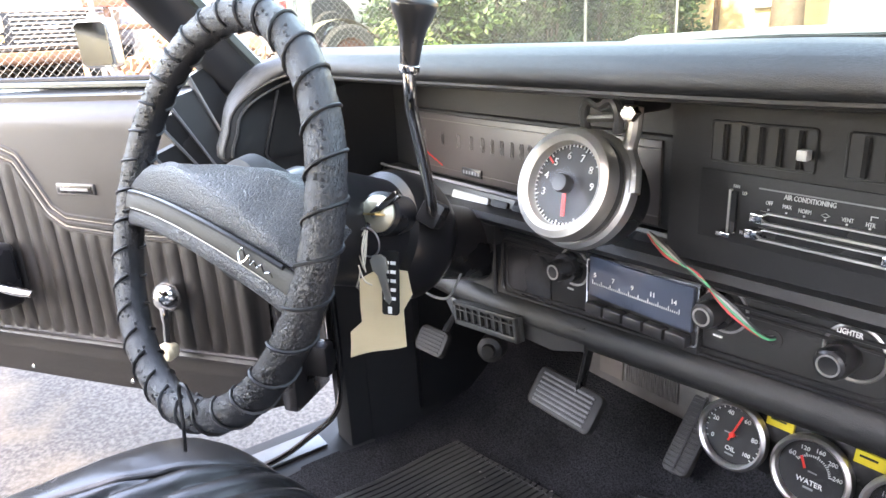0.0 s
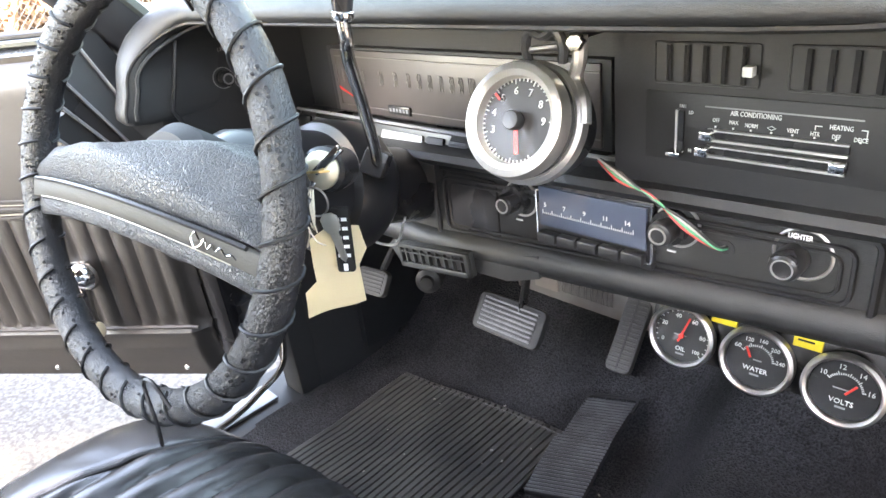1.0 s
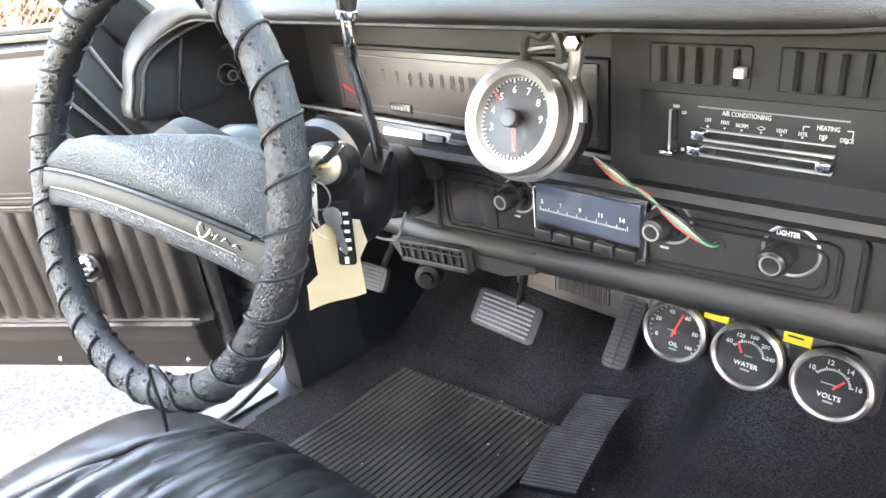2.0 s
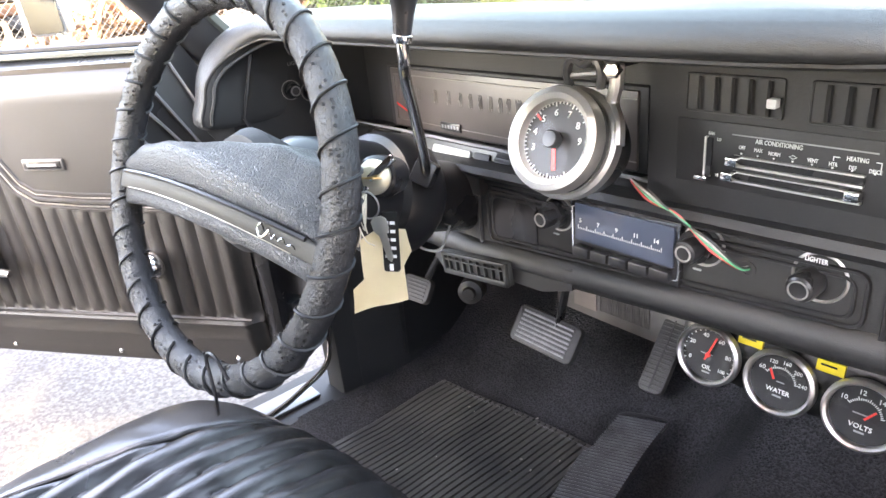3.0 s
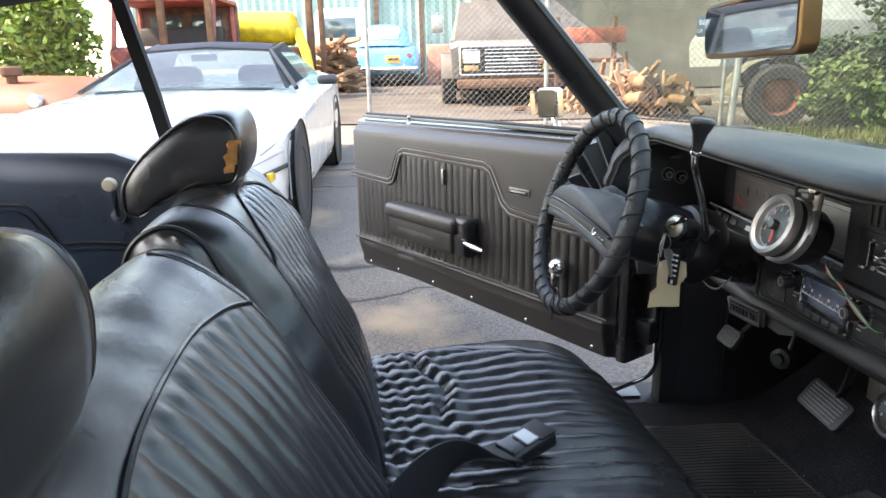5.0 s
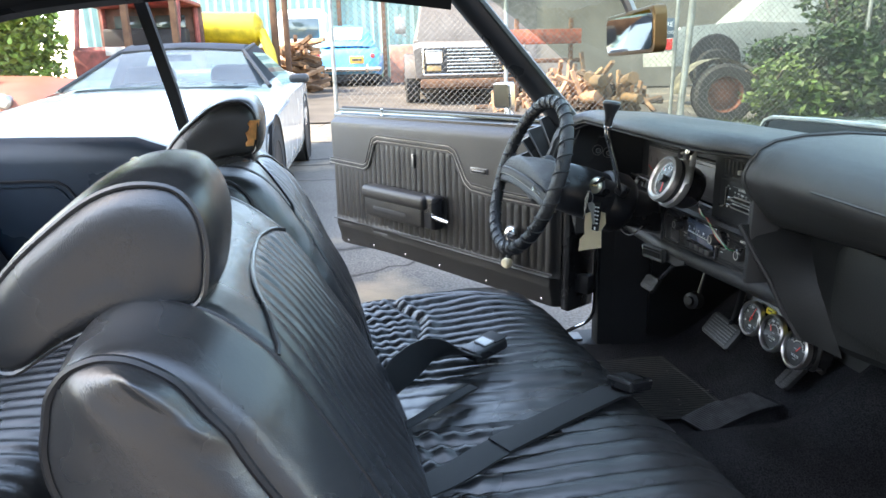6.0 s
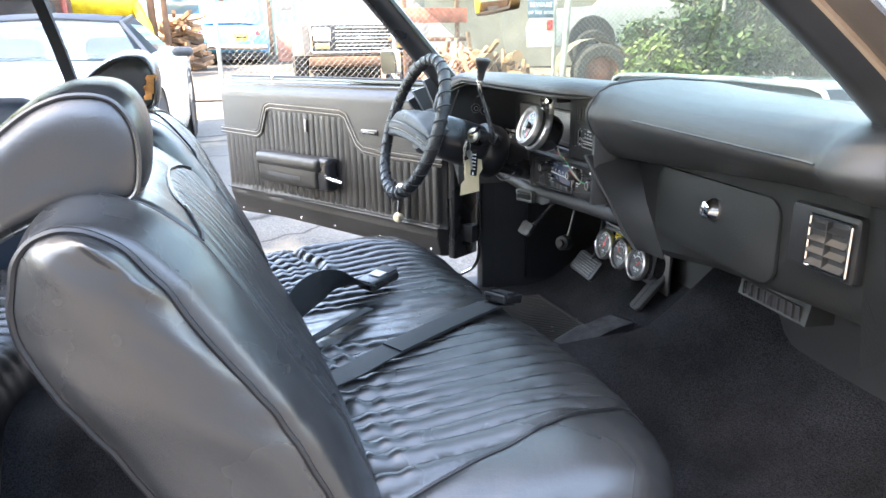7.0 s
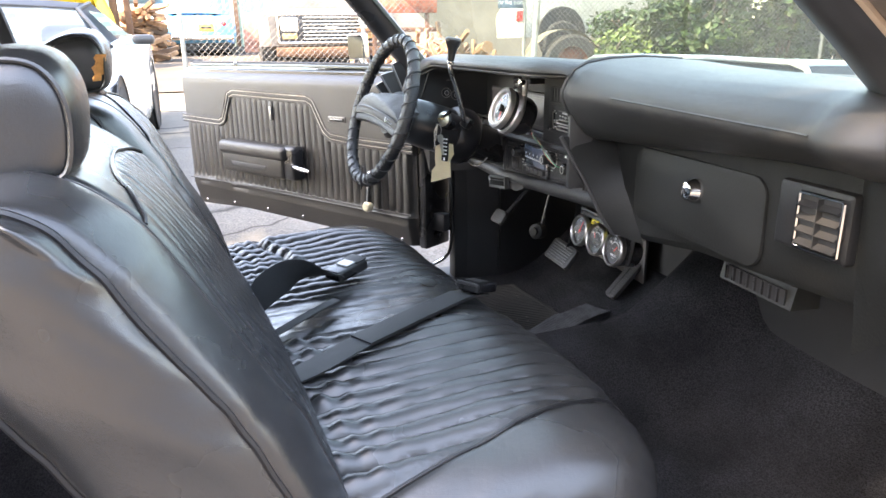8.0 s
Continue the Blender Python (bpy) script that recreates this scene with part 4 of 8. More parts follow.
    part("bracket_foot", box(-0.188, -0.15, 0.80, 0.85, 0.862, 0.875, 0.003), BLACKP, t)
    return t


tachometer()


# ---- gauges under the dash ----
def gauges():
    for i, (nm, x, nums, needle, a0, da, wy) in enumerate((("oil", -0.104, ("0", "20", "40", "60", "80", "100"), ((-0.0028, -0.0068), (0.0075, 0.0225)), 204, 49, -0.0157), ("water", -0.025, ("60", "120", "160", "200", "240"), ((-0.0055, 0.0025), (-0.0105, 0.0130)), 150, 35, -0.0100), ("volts", 0.054, ("10", "12", "14", "16"), ((0.0022, -0.0030), (0.0105, 0.0078)), 147, 46, -0.0125))):
        c = Vector((x, 0.915, 0.532))
        n = Vector((0.03, -0.97, 0.2))
        f = facing(c, n)
        words = {"oil": "black oil pressure gauge with a red needle under the dash", "water": "black water temperature gauge with a red needle under the dash", "volts": "black voltmeter with a red needle under the dash"}
        g = thing("gauge", c, words[nm], "gauge", "gauges under the dash")
        part("cup", lathe([(0, -0.05), (0.03, -0.05), (0.033, -0.045), (0.0335, 0.0)], f, 40), BLACKP, g)
        part("bezel", lathe([(0.0300, 0.001), (0.0308, 0.006), (0.0330, 0.008), (0.0360, 0.0055), (0.0366, -0.002), (0.0345, -0.006), (0.0310, -0.002)], f, 48, close=True), mat("gauge_bezel", (0.55, 0.53, 0.51), 0.36, 1.0), g, "brushed silver bezel")
        fa = part("dial", lathe([(0, 0.0), (0.0335, 0.0)], f, 40), FACE, g)
        lettering("dial_word", nm.upper(), 0.0070, f @ Matrix.Translation((0, wy, 0.0006)), WHITEP, fa)
        part("dial_word_small", box(-0.0045, 0.0045, wy - 0.0066, wy - 0.0048, 0.0004, 0.001, m=f), GREYP, fa)
        part("maker_mark", box(-0.006 + (0.003 if nm == "water" else -0.003), 0.005, -0.0002, 0.0010, 0.0004, 0.0009, m=f), GREYP, fa)
        k = len(nums)
        for j, t in enumerate(nums):
            a = radians(a0 - j * da)
            lettering("dial_number", t, 0.0068 if len(t) < 3 else 0.0058, f @ Matrix.Translation((0.0225 * math.cos(a), 0.0225 * math.sin(a), 0.0006)), WHITEP, fa)
        b = bmesh.new()
        for j in range(21):
            a = radians(a0 - j * da * (k - 1) / 20)
            r0 = 0.0148 if nm != "oil" else 0.0275
            box(r0, r0 + (0.0035 if j % 5 == 0 else 0.002), -0.0004, 0.0004, 0.0003, 0.0009, bm=b, m=f @ Matrix.Rotation(a, 4, "Z"))
        part("dial_ticks", b, WHITEP, fa)
        nd = bmesh.new()
        (nx0, ny0), (nx1, ny1) = needle
        ln = math.hypot(nx1 - nx0, ny1 - ny0)
        box(0.0, ln, -0.0010, 0.0010, 0.002, 0.003, bm=nd, m=f @ Matrix.Translation((nx0, ny0, 0)) @ Matrix.Rotation(math.atan2(ny1 - ny0, nx1 - nx0), 4, "Z"))
        if nm == "oil":
            lathe([(0, 0.0042), (0.0026, 0.0038), (0.003, 0.001)], f, 16, bm=nd)
        part("needle", nd, REDN, g, "red needle")
        gl = part("glass", lathe([(0, 0.0055), (0.0335, 0.0045)], f, 32), GLASS, g)
        gl.visible_shadow = False
    p = thing("gauge_bracket", (-0.025, 0.93, 0.532), "black steel bracket that holds three gauges", "bracket")
    f = facing((-0.025, 0.925, 0.532), (0.03, -0.97, 0.2))
    part("plate", slab(rrect(-0.118, 0.118, -0.03, 0.042, 0.012), 0.003, f @ Matrix.Translation((0, 0, -0.006)), 0.001), BLACKP, p)
    part("top_flange", box(-0.122, 0.122, 0.042, 0.047, -0.05, -0.006, m=f), BLACKP, p)
    for x in (-0.04, 0.04):
        lb = part("yellow_label", box(x - 0.013, x + 0.013, 0.022, 0.034, -0.0035, 0.001, m=f), YELL, p, "yellow maker's label")
        part("label_bar", box(x - 0.009, x + 0.006, 0.0285, 0.0305, 0.001, 0.0015, m=f), BLACKP, lb)
    for x in (-0.09, 0.06):
        part("hanger", box(x, x + 0.014, 0.955, 0.965, 0.55, 0.64), BLACKP, p)


gauges()


# ---- steering wheel and column ----
def steering():
    C = Vector((-0.3593, 0.5025, 0.7985))
    th, ps = 0.3385, 0.1587
    X = Vector((math.cos(ps), math.sin(ps), 0))
    U = Vector((-math.sin(ps) * math.sin(th), math.cos(ps) * math.sin(th), math.cos(th)))
    N = X.cross(U)
    W = Matrix.Translation(C) @ Matrix((X, U, N)).transposed().to_4x4() @ Matrix.Scale(0.952, 4)
    R, r = 0.1795, 0.0147
    s = thing("steering_wheel", C, "two-spoke steering wheel in a laced, cracked black leather cover", "steering wheel")
    leather = mat("laced_leather", (0.011, 0.011, 0.012), 0.24, grain=90, var=0.4, var_scale=16, spec=0.65)
    nt = leather.node_tree
    uvm = nt.nodes.new("ShaderNodeTexCoord")
    mp = nt.nodes.new("ShaderNodeMapping")
    mp.inputs["Scale"].default_value = (300.0, 640.0, 1.0)
    wr = nt.nodes.new("ShaderNodeTexNoise")
    wr.inputs["Scale"].default_value, wr.inputs["Detail"].default_value, wr.inputs["Distortion"].default_value = 1.0, 3.0, 0.6
    bp = nt.nodes.new("ShaderNodeBump")
    bp.inputs["Strength"].default_value, bp.inputs["Distance"].default_value = 1.0, 0.0022
    nt.links.new(uvm.outputs["UV"], mp.inputs["Vector"])
    nt.links.new(mp.outputs[0], wr.inputs["Vector"])
    nt.links.new(wr.outputs["Fac"], bp.inputs["Height"])
    nt.links.new(bp.outputs[0], nt.nodes["Principled BSDF"].inputs["Normal"])
    bm = bmesh.new()
    pts, rad = [], []
    for i in range(220):
        a = 2 * math.pi * i / 220
        k = (a * R / 0.034) % 1
        rad.append(r * (1 + 0.035 * noise.noise((math.cos(a) * 9, math.sin(a) * 9, 1)) - 0.05 * math.exp(-((k - 0.5) / 0.06) ** 2)))
        pts.append(W @ Vector((R * math.cos(a), R * math.sin(a), 0)))
    tube(pts, rad, 16, closed=True, bm=bm, up=N)
    uvl = bm.loops.layers.uv.new("along")
    bm.verts.index_update()
    for fc in bm.faces:
        ids = [v.index for v in fc.verts]
        wrap = max(q // 16 for q in ids) - min(q // 16 for q in ids) > 100
        turn = max(q % 16 for q in ids) - min(q % 16 for q in ids) > 8
        for lp_ in fc.loops:
            q = lp_.vert.index
            ring_i = q // 16 + (220 if wrap and q // 16 == 0 else 0)
            side_i = q % 16 + (16 if turn and q % 16 == 0 else 0)
            lp_[uvl].uv = (ring_i * 2 * math.pi * R / 220, side_i * 2 * math.pi * r / 16)
    part("rim_cover", bm, leather, s, "cracked perforated black leather cover", smooth=70)
    turns = 33
    for i in range(turns):
        a0 = 2 * math.pi * i / turns
        ring = []
        for j in range(13):
            b = math.pi * (0.15 + 1.75 * j / 12)
            a = a0 + 0.20 * (j / 12 - 0.5)
            rr = R - (r + 0.0016) * math.cos(b)
            ring.append(W @ Vector((rr * math.cos(a), rr * math.sin(a), (r + 0.0016) * math.sin(b))))
        part("lace_loop", tube(ring, 0.0013, 5), mat("lace_cord", (0.01, 0.01, 0.011), 0.5), s)
    holes = bmesh.new()
    rnd = random.Random(4)
    for i in range(300):
        a = rnd.random() * 2 * math.pi
        b = rnd.choice((0.5, 0.8, 1.2, 1.6, 2.0, 2.4)) + rnd.uniform(-0.08, 0.08)
        rr = R - r * math.cos(b)
        p = Vector((rr * math.cos(a), rr * math.sin(a), r * math.sin(b)))
        nn = Vector((-math.cos(b) * math.cos(a), -math.cos(b) * math.sin(a), math.sin(b)))
        lathe([(0, 0.0011), (0.0013, 0.0010), (0.0015, -0.001)], W @ facing(p, nn, (0.1, 0.2, 0.97)), 6, bm=holes)
    tagged(part("perforation", holes, MATTE, s), kind="stuff")
    lacetail = tube(curve_pts([W @ Vector(p) for p in ((0.075, -0.160, 0.018), (0.055, -0.143, 0.022), (0.04, -0.150, 0.02), (0.055, -0.178, 0.018), (0.058, -0.200, 0.014))], 5), 0.0016, 5)
    part("lace_end", lacetail, mat("lace_cord", (0.01, 0.01, 0.011), 0.5), s)
    # spoke pad: wide trapezoid with a raised cushion, a silver-edged strip and a lower band
    def sec(u, v0, v1, n0, n1, e=0.55):
        pts = []
        m = 10
        for i in range(m * 2):
            a = 2 * math.pi * i / (m * 2)
            ca, sa = math.cos(a), math.sin(a)
            pts.append(W @ Vector((u, (v0 + v1) / 2 + (v1 - v0) / 2 * math.copysign(abs(ca) ** e, ca), (n0 + n1) / 2 + (n1 - n0) / 2 * math.copysign(abs(sa) ** e, sa))))
        return pts
    HORNV = mat("horn_vinyl", (0.043, 0.045, 0.047), 0.36, grain=300, bump=0.9, voro=330, var=0.2, var_scale=14, spec=0.45)

    def mid(u):
        return -0.008 - 0.05 * u - 0.45 * u * u
    us = [-0.17 + 0.34 * i / 24 for i in range(25)]

    def back_n(u):
        return -0.008 - 0.038 * sm(0.17, 0.11, abs(u))
    lower = [sec(u, mid(u) - 0.027, mid(u) - 0.008, back_n(u), 0.006 + 0.012 * (1 - (u / 0.17) ** 2), 0.4) for u in us]
    part("lower_band", loft(lower), HORNV, s, smooth=50)
    strip = [sec(u, mid(u) - 0.0095, mid(u) + 0.0085, back_n(u), 0.010 + 0.014 * (1 - (u / 0.17) ** 2), 0.22) for u in us]
    st = part("trim_strip", loft(strip), mat("strip_grey", (0.060, 0.057, 0.050), 0.6, grain=500, bump=0.25, spec=0.3), s, smooth=50)
    ed = bmesh.new()
    for dv in (-0.0080, 0.0070):
        tube([W @ Vector((u, mid(u) + dv, 0.0105 + 0.014 * (1 - (u / 0.17) ** 2))) for u in us[2:-2]], 0.0005, 5, bm=ed)
    part("strip_edge", ed, mat("worn_gold_edge", (0.42, 0.38, 0.30), 0.45, 0.8), st, "thin silver edge")
    CREST = ((-0.172, 0.010), (-0.160, 0.016), (-0.110, 0.031), (-0.04, 0.040), (0.03, 0.047), (0.08, 0.051), (0.125, 0.042), (0.172, 0.018))

    def padsec(u):
        v0 = mid(u) + 0.007
        v1 = v0 + 0.01
        for (ua, va), (ub, vb) in zip(CREST, CREST[1:]):
            if ua <= u <= ub:
                v1 = va + (vb - va) * sm(ua, ub, u)
        nb = 0.006 + 0.018 * (1 - (u / 0.17) ** 2)
        fw = min(0.004 + 0.031 * sm(-0.06, 0.13, u), (v1 - v0) * 0.85)
        na = nb - 0.008 - fw * 0.55
        return [W @ Vector((u, v, n)) for v, n in ((v0, back_n(u)), (v0, nb - 0.005), (v0 + 0.001, nb - 0.002), (v0 + 0.004, nb), (v1 - fw - 0.005, nb + 0.001), (v1 - fw, nb - 0.001), (v1 - fw + 0.004, nb - 0.005), (v1 - 0.006, na + 0.004), (v1 - 0.001, na - 0.001), (v1, na - 0.008), (v1 - 0.002, min(back_n(u), na - 0.012)))]
    part("horn_pad", loft([padsec(u) for u in us]), HORNV, s, "grained horn pad", smooth=50)
    part("pad_stitch", tube([W @ Vector((u, mid(u) + 0.0085, 0.0095 + 0.018 * (1 - (u / 0.17) ** 2))) for u in us[1:-1]], 0.0021, 6), PIPE, s, "black braided edge under the pad")
    # script emblem drawn as a plain flourish
    em = bmesh.new()
    base = lambda u, v: W @ Vector((u, mid(u) + v, 0.0125 + 0.014 * (1 - (u / 0.17) ** 2)))
    tube(curve_pts([base(0.113, 0.001), base(0.108, 0.0055), base(0.104, 0.0), base(0.108, -0.0055), base(0.114, -0.002), base(0.118, 0.003), base(0.121, -0.003), base(0.125, 0.001), base(0.129, -0.002), base(0.134, 0.0015), base(0.139, -0.002), base(0.145, 0.0), base(0.149, -0.002)], 5), 0.0006, 5, bm=em)
    part("script_emblem", em, CHROME, st, "small chrome script emblem")
    # column
    k = thing("steering_column", C - N * 0.1, "black steering column with ignition lock", "steering column")
    f = Matrix.Translation(C) @ Matrix((X, -U, -N)).transposed().to_4x4()
    part("hub", lathe([(0, 0.02), (0.05, 0.022), (0.058, 0.035), (0.05, 0.062), (0.045, 0.075)], f, 36), MATTE, k)
    part("jacket", lathe([(0.046, 0.07), (0.055, 0.085), (0.058, 0.13), (0.058, 0.185), (0.066, 0.19), (0.07, 0.2), (0.07, 0.235), (0.062, 0.25), (0.045, 0.26), (0.04, 0.6), (0, 0.6)], f, 40), mat("column_paint", (0.012, 0.012, 0.013), 0.3), k)
    kc = Vector((-0.322, 0.648, 0.776))
    kn = Vector((0.55, -0.78, 0.3))
    fk = facing(kc, kn)
    part("lock_boss", lathe([(0.02, -0.06), (0.022, -0.02), (0.0215, -0.004), (0.018, 0)], fk, 28), BLACKP, k)
    part("lock_ring", lathe([(0.0, 0.008), (0.009, 0.0085), (0.0135, 0.006), (0.0175, 0.002), (0.0185, -0.006)], fk, 28), mat("brass_chrome", (0.72, 0.66, 0.52), 0.46, 0.9, grain=200, bump=0.15), k, "worn brass-toned ignition ring")
    part("lock_ear", box(-0.004, 0.004, -0.004, 0.03, 0.002, 0.01, 0.002, m=fk @ Matrix.Rotation(radians(-50), 4, "Z")), CHROME, k)
    part("lock_ear", box(-0.003, 0.003, 0.01, 0.024, 0.002, 0.008, 0.002, m=fk @ Matrix.Rotation(radians(150), 4, "Z")), CHROME, k)
    part("loose_wire", tube(curve_pts([(-0.398, 0.722, 0.672), (-0.384, 0.732, 0.656), (-0.370, 0.739, 0.650), (-0.356, 0.746, 0.652), (-0.366, 0.765, 0.660), (-0.377, 0.784, 0.672)], 5), 0.0016, 6), mat("pale_wire", (0.40, 0.39, 0.37), 0.5), k, "pale wire hooked under the column")
    # shift lever
    lv = thing("shift_lever", (-0.31, 0.70, 0.77), "chrome column shift lever with a flared black knob", "shift lever")
    sock = Vector((-0.315, 0.705, 0.765))
    ln = curve_pts([sock, (-0.30, 0.695, 0.772), (-0.289, 0.687, 0.79), (-0.276, 0.672, 0.835), (-0.262, 0.656, 0.875), (-0.2485, 0.647, 0.892), (-0.2475, 0.6465, 0.912)], 6)
    part("rod", tube(ln, 0.0053, 12), mat("smoked_chrome", (0.50, 0.49, 0.47), 0.2, 1.0, grain=200, bump=0.1), lv, "tarnished chrome rod", smooth=60)
    part("socket", box(-0.012, 0.012, -0.012, 0.012, -0.012, 0.014, 0.004, m=Matrix.Translation(sock) @ pose(0, 0, 0, -20, 25, 30)), BLACKP, lv)
    kx = facing((-0.2475, 0.6465, 0.908), (0.10, 0.12, 1), (0, 1, 0))
    part("collar", lathe([(0.0075, -0.002), (0.0085, 0.0), (0.0085, 0.004), (0.007, 0.005)], kx, 20), CHROME, lv)
    part("knob", lathe([(0.007, 0.003), (0.0078, 0.008), (0.009, 0.02), (0.0115, 0.032), (0.0165, 0.043), (0.0185, 0.049), (0.0185, 0.0525), (0.015, 0.0555), (0, 0.056)], kx, 24), BLACKP, lv, smooth=50)
    # keys with a card tag
    ky = thing("key_ring", kc, "keys on a ring with a cream card and rubber fob", "keys")
    part("key", slab([(-0.004, -0.004), (0.004, -0.004), (0.011, 0.002), (0.012, 0.01), (0.006, 0.017), (-0.006, 0.017), (-0.012, 0.01), (-0.011, 0.002)], 0.0022, fk @ Matrix.Translation((0, 0, 0.011)) @ pose(0, 0, 0, 90, 0, 0) @ pose(0, 0, 0, 0, 0, 180), 0.0006), mat("brass_key", (0.55, 0.42, 0.2), 0.3, 1.0), ky, "worn brass key")
    rc = Vector((-0.317, 0.632, 0.752))
    part("ring", tube([rc + Vector((0.014 * math.cos(a) * 0.8, 0.006 * math.cos(a), 0.014 * math.sin(a))) for a in [2 * math.pi * i / 28 for i in range(28)]], 0.001, 6, closed=True), STEEL, ky)
    rc2 = rc + Vector((-0.012, -0.004, 0.0))
    part("string", tube(curve_pts([rc + Vector((-0.004, 0, 0.012)), rc2 + Vector((-0.006, 0, -0.005)), rc2 + Vector((-0.002, 0, -0.03)), rc2 + Vector((-0.012, 0.0, -0.05))], 6), 0.0008, 5), mat("string", (0.5, 0.45, 0.36), 0.9), ky, "tan string")
    part("string_end", tube(curve_pts([rc2 + Vector((-0.002, -0.002, -0.02)), rc2 + Vector((0.012, -0.004, -0.035)), rc2 + Vector((0.026, -0.003, -0.037))], 5), 0.0008, 5), mat("string", (0.5, 0.45, 0.36), 0.9), ky)
    # card: limp sheet torn along its edges
    KO, KU = Vector((-0.342, 0.634, 0.66)), Vector((0.768, 0.64, 0.0))
    KN = Vector((0.64, -0.768, 0.0))
    left = ((-0.045, -0.024), (-0.030, -0.0225), (-0.015, -0.021), (0.0, -0.005), (0.020, -0.003), (0.0485, -0.001), (0.054, 0.009), (0.059, 0.019))
    right = ((-0.0245, 0.0413), (-0.012, 0.0416), (0.0, 0.0418), (0.017, 0.042), (0.025, 0.0467), (0.033, 0.0515), (0.045, 0.049), (0.056, 0.047))
    grid = []
    for (zl, ul), (zr, ur) in zip(left, right):
        row = []
        for k in range(9):
            u, z = ul + (ur - ul) * k / 8, zl + (zr - zl) * k / 8
            row.append(KO + KU * u + Vector((0, 0, z)) + KN * (0.004 * math.sin(z * 46 + 0.4) + 0.0035 * math.sin(u * 70 + z * 30) - 0.003))
        grid.append(row)
    sh = loft(grid, closed_ring=False)
    bmesh.ops.solidify(sh, geom=sh.faces[:], thickness=0.0005)
    part("card", sh, CARD, ky, "limp cream manila card with torn edges", smooth=60)
    part("card_hole", lathe([(0.002, 0), (0.0045, 0.0006), (0.0045, 0)], facing(KO + KU * 0.030 + Vector((0, 0, 0.048)) + KN * 0.003, KN), 14, close=True), mat("tag_ring", (0.4, 0.16, 0.09), 0.8), ky, "red-brown reinforcing ring")
    for q in range(3):
        o = Vector((0.004 * q - 0.006, -0.003 * q, 0.0))
        part("string", tube(curve_pts([rc + Vector((-0.002, 0, 0.013)), rc + o + Vector((-0.014 + 0.009 * q, -0.004, -0.004)), rc + o + Vector((-0.008 + 0.006 * q, -0.002, -0.026)), rc + o + Vector((0.004, -0.004, -0.02 + 0.006 * q)), rc + Vector((0.001, 0, 0.012))], 6), 0.0007, 5), mat("string", (0.5, 0.45, 0.36), 0.9), ky)
    ff = facing(KO + KU * 0.034 + Vector((0, 0, 0.049)) + KN * 0.007, KN + Vector((0, 0, 0.06))) @ Matrix.Rotation(radians(-3), 4, "Z")
    fob = part("fob", slab(rrect(-0.0085, 0.0085, -0.033, 0.032, 0.003), 0.004, ff, 0.001), mat("fob_rubber", (0.010, 0.010, 0.010), 0.6, spec=0.2), ky, "black rubber fob")
    for i in range(5):
        for k in (-1, 1):
            part("fob_bar", box(k * 0.0034 - 0.0026, k * 0.0034 + 0.0026, 0.019 - i * 0.009, 0.0222 - i * 0.009, 0.004, 0.0046, m=ff), WHITEP, fob)
    part("fob_bar", box(-0.002, 0.002, -0.031, -0.024, 0.004, 0.0046, m=ff), WHITEP, fob)
    # second key hanging behind the fob
    k2 = facing(rc + Vector((0.012, 0.004, -0.02)), KN)
    bow = slab([(-0.008, -0.004), (-0.004, -0.010), (-0.003, -0.036), (0.0, -0.040), (0.003, -0.036), (0.004, -0.010), (0.008, -0.004), (0.008, 0.006), (0.004, 0.010), (-0.004, 0.010), (-0.008, 0.006)], 0.002, k2 @ Matrix.Rotation(radians(10), 4, "Z"), 0.0004)
    part("key", bow, mat("steel_key", (0.5, 0.48, 0.42), 0.35, 1.0), ky, "dull steel key")


steering()


# ---- pedals and mat ----
def ribbed(w, h, ribs, along_x=True, t=0.012):
    """Pad in the xy plane with raised ribs."""
    bm = slab(rrect(-w / 2, w / 2, -h / 2, h / 2, 0.012), t, Matrix.Identity(4), 0.004)
    for i in range(ribs):
        k = (i + 0.5) / ribs - 0.5
        if along_x:
            box(-w / 2 + 0.012, w / 2 - 0.012, k * h * 0.82 - 0.0016, k * h * 0.82 + 0.0016, t, t + 0.0022, 0.0006, 1, bm=bm)
        else:
            box(k * w * 0.86 - 0.0016, k * w * 0.86 + 0.0016, -h / 2 + 0.01, h / 2 - 0.01, t, t + 0.0022, 0.0006, 1, bm=bm)
    return bm


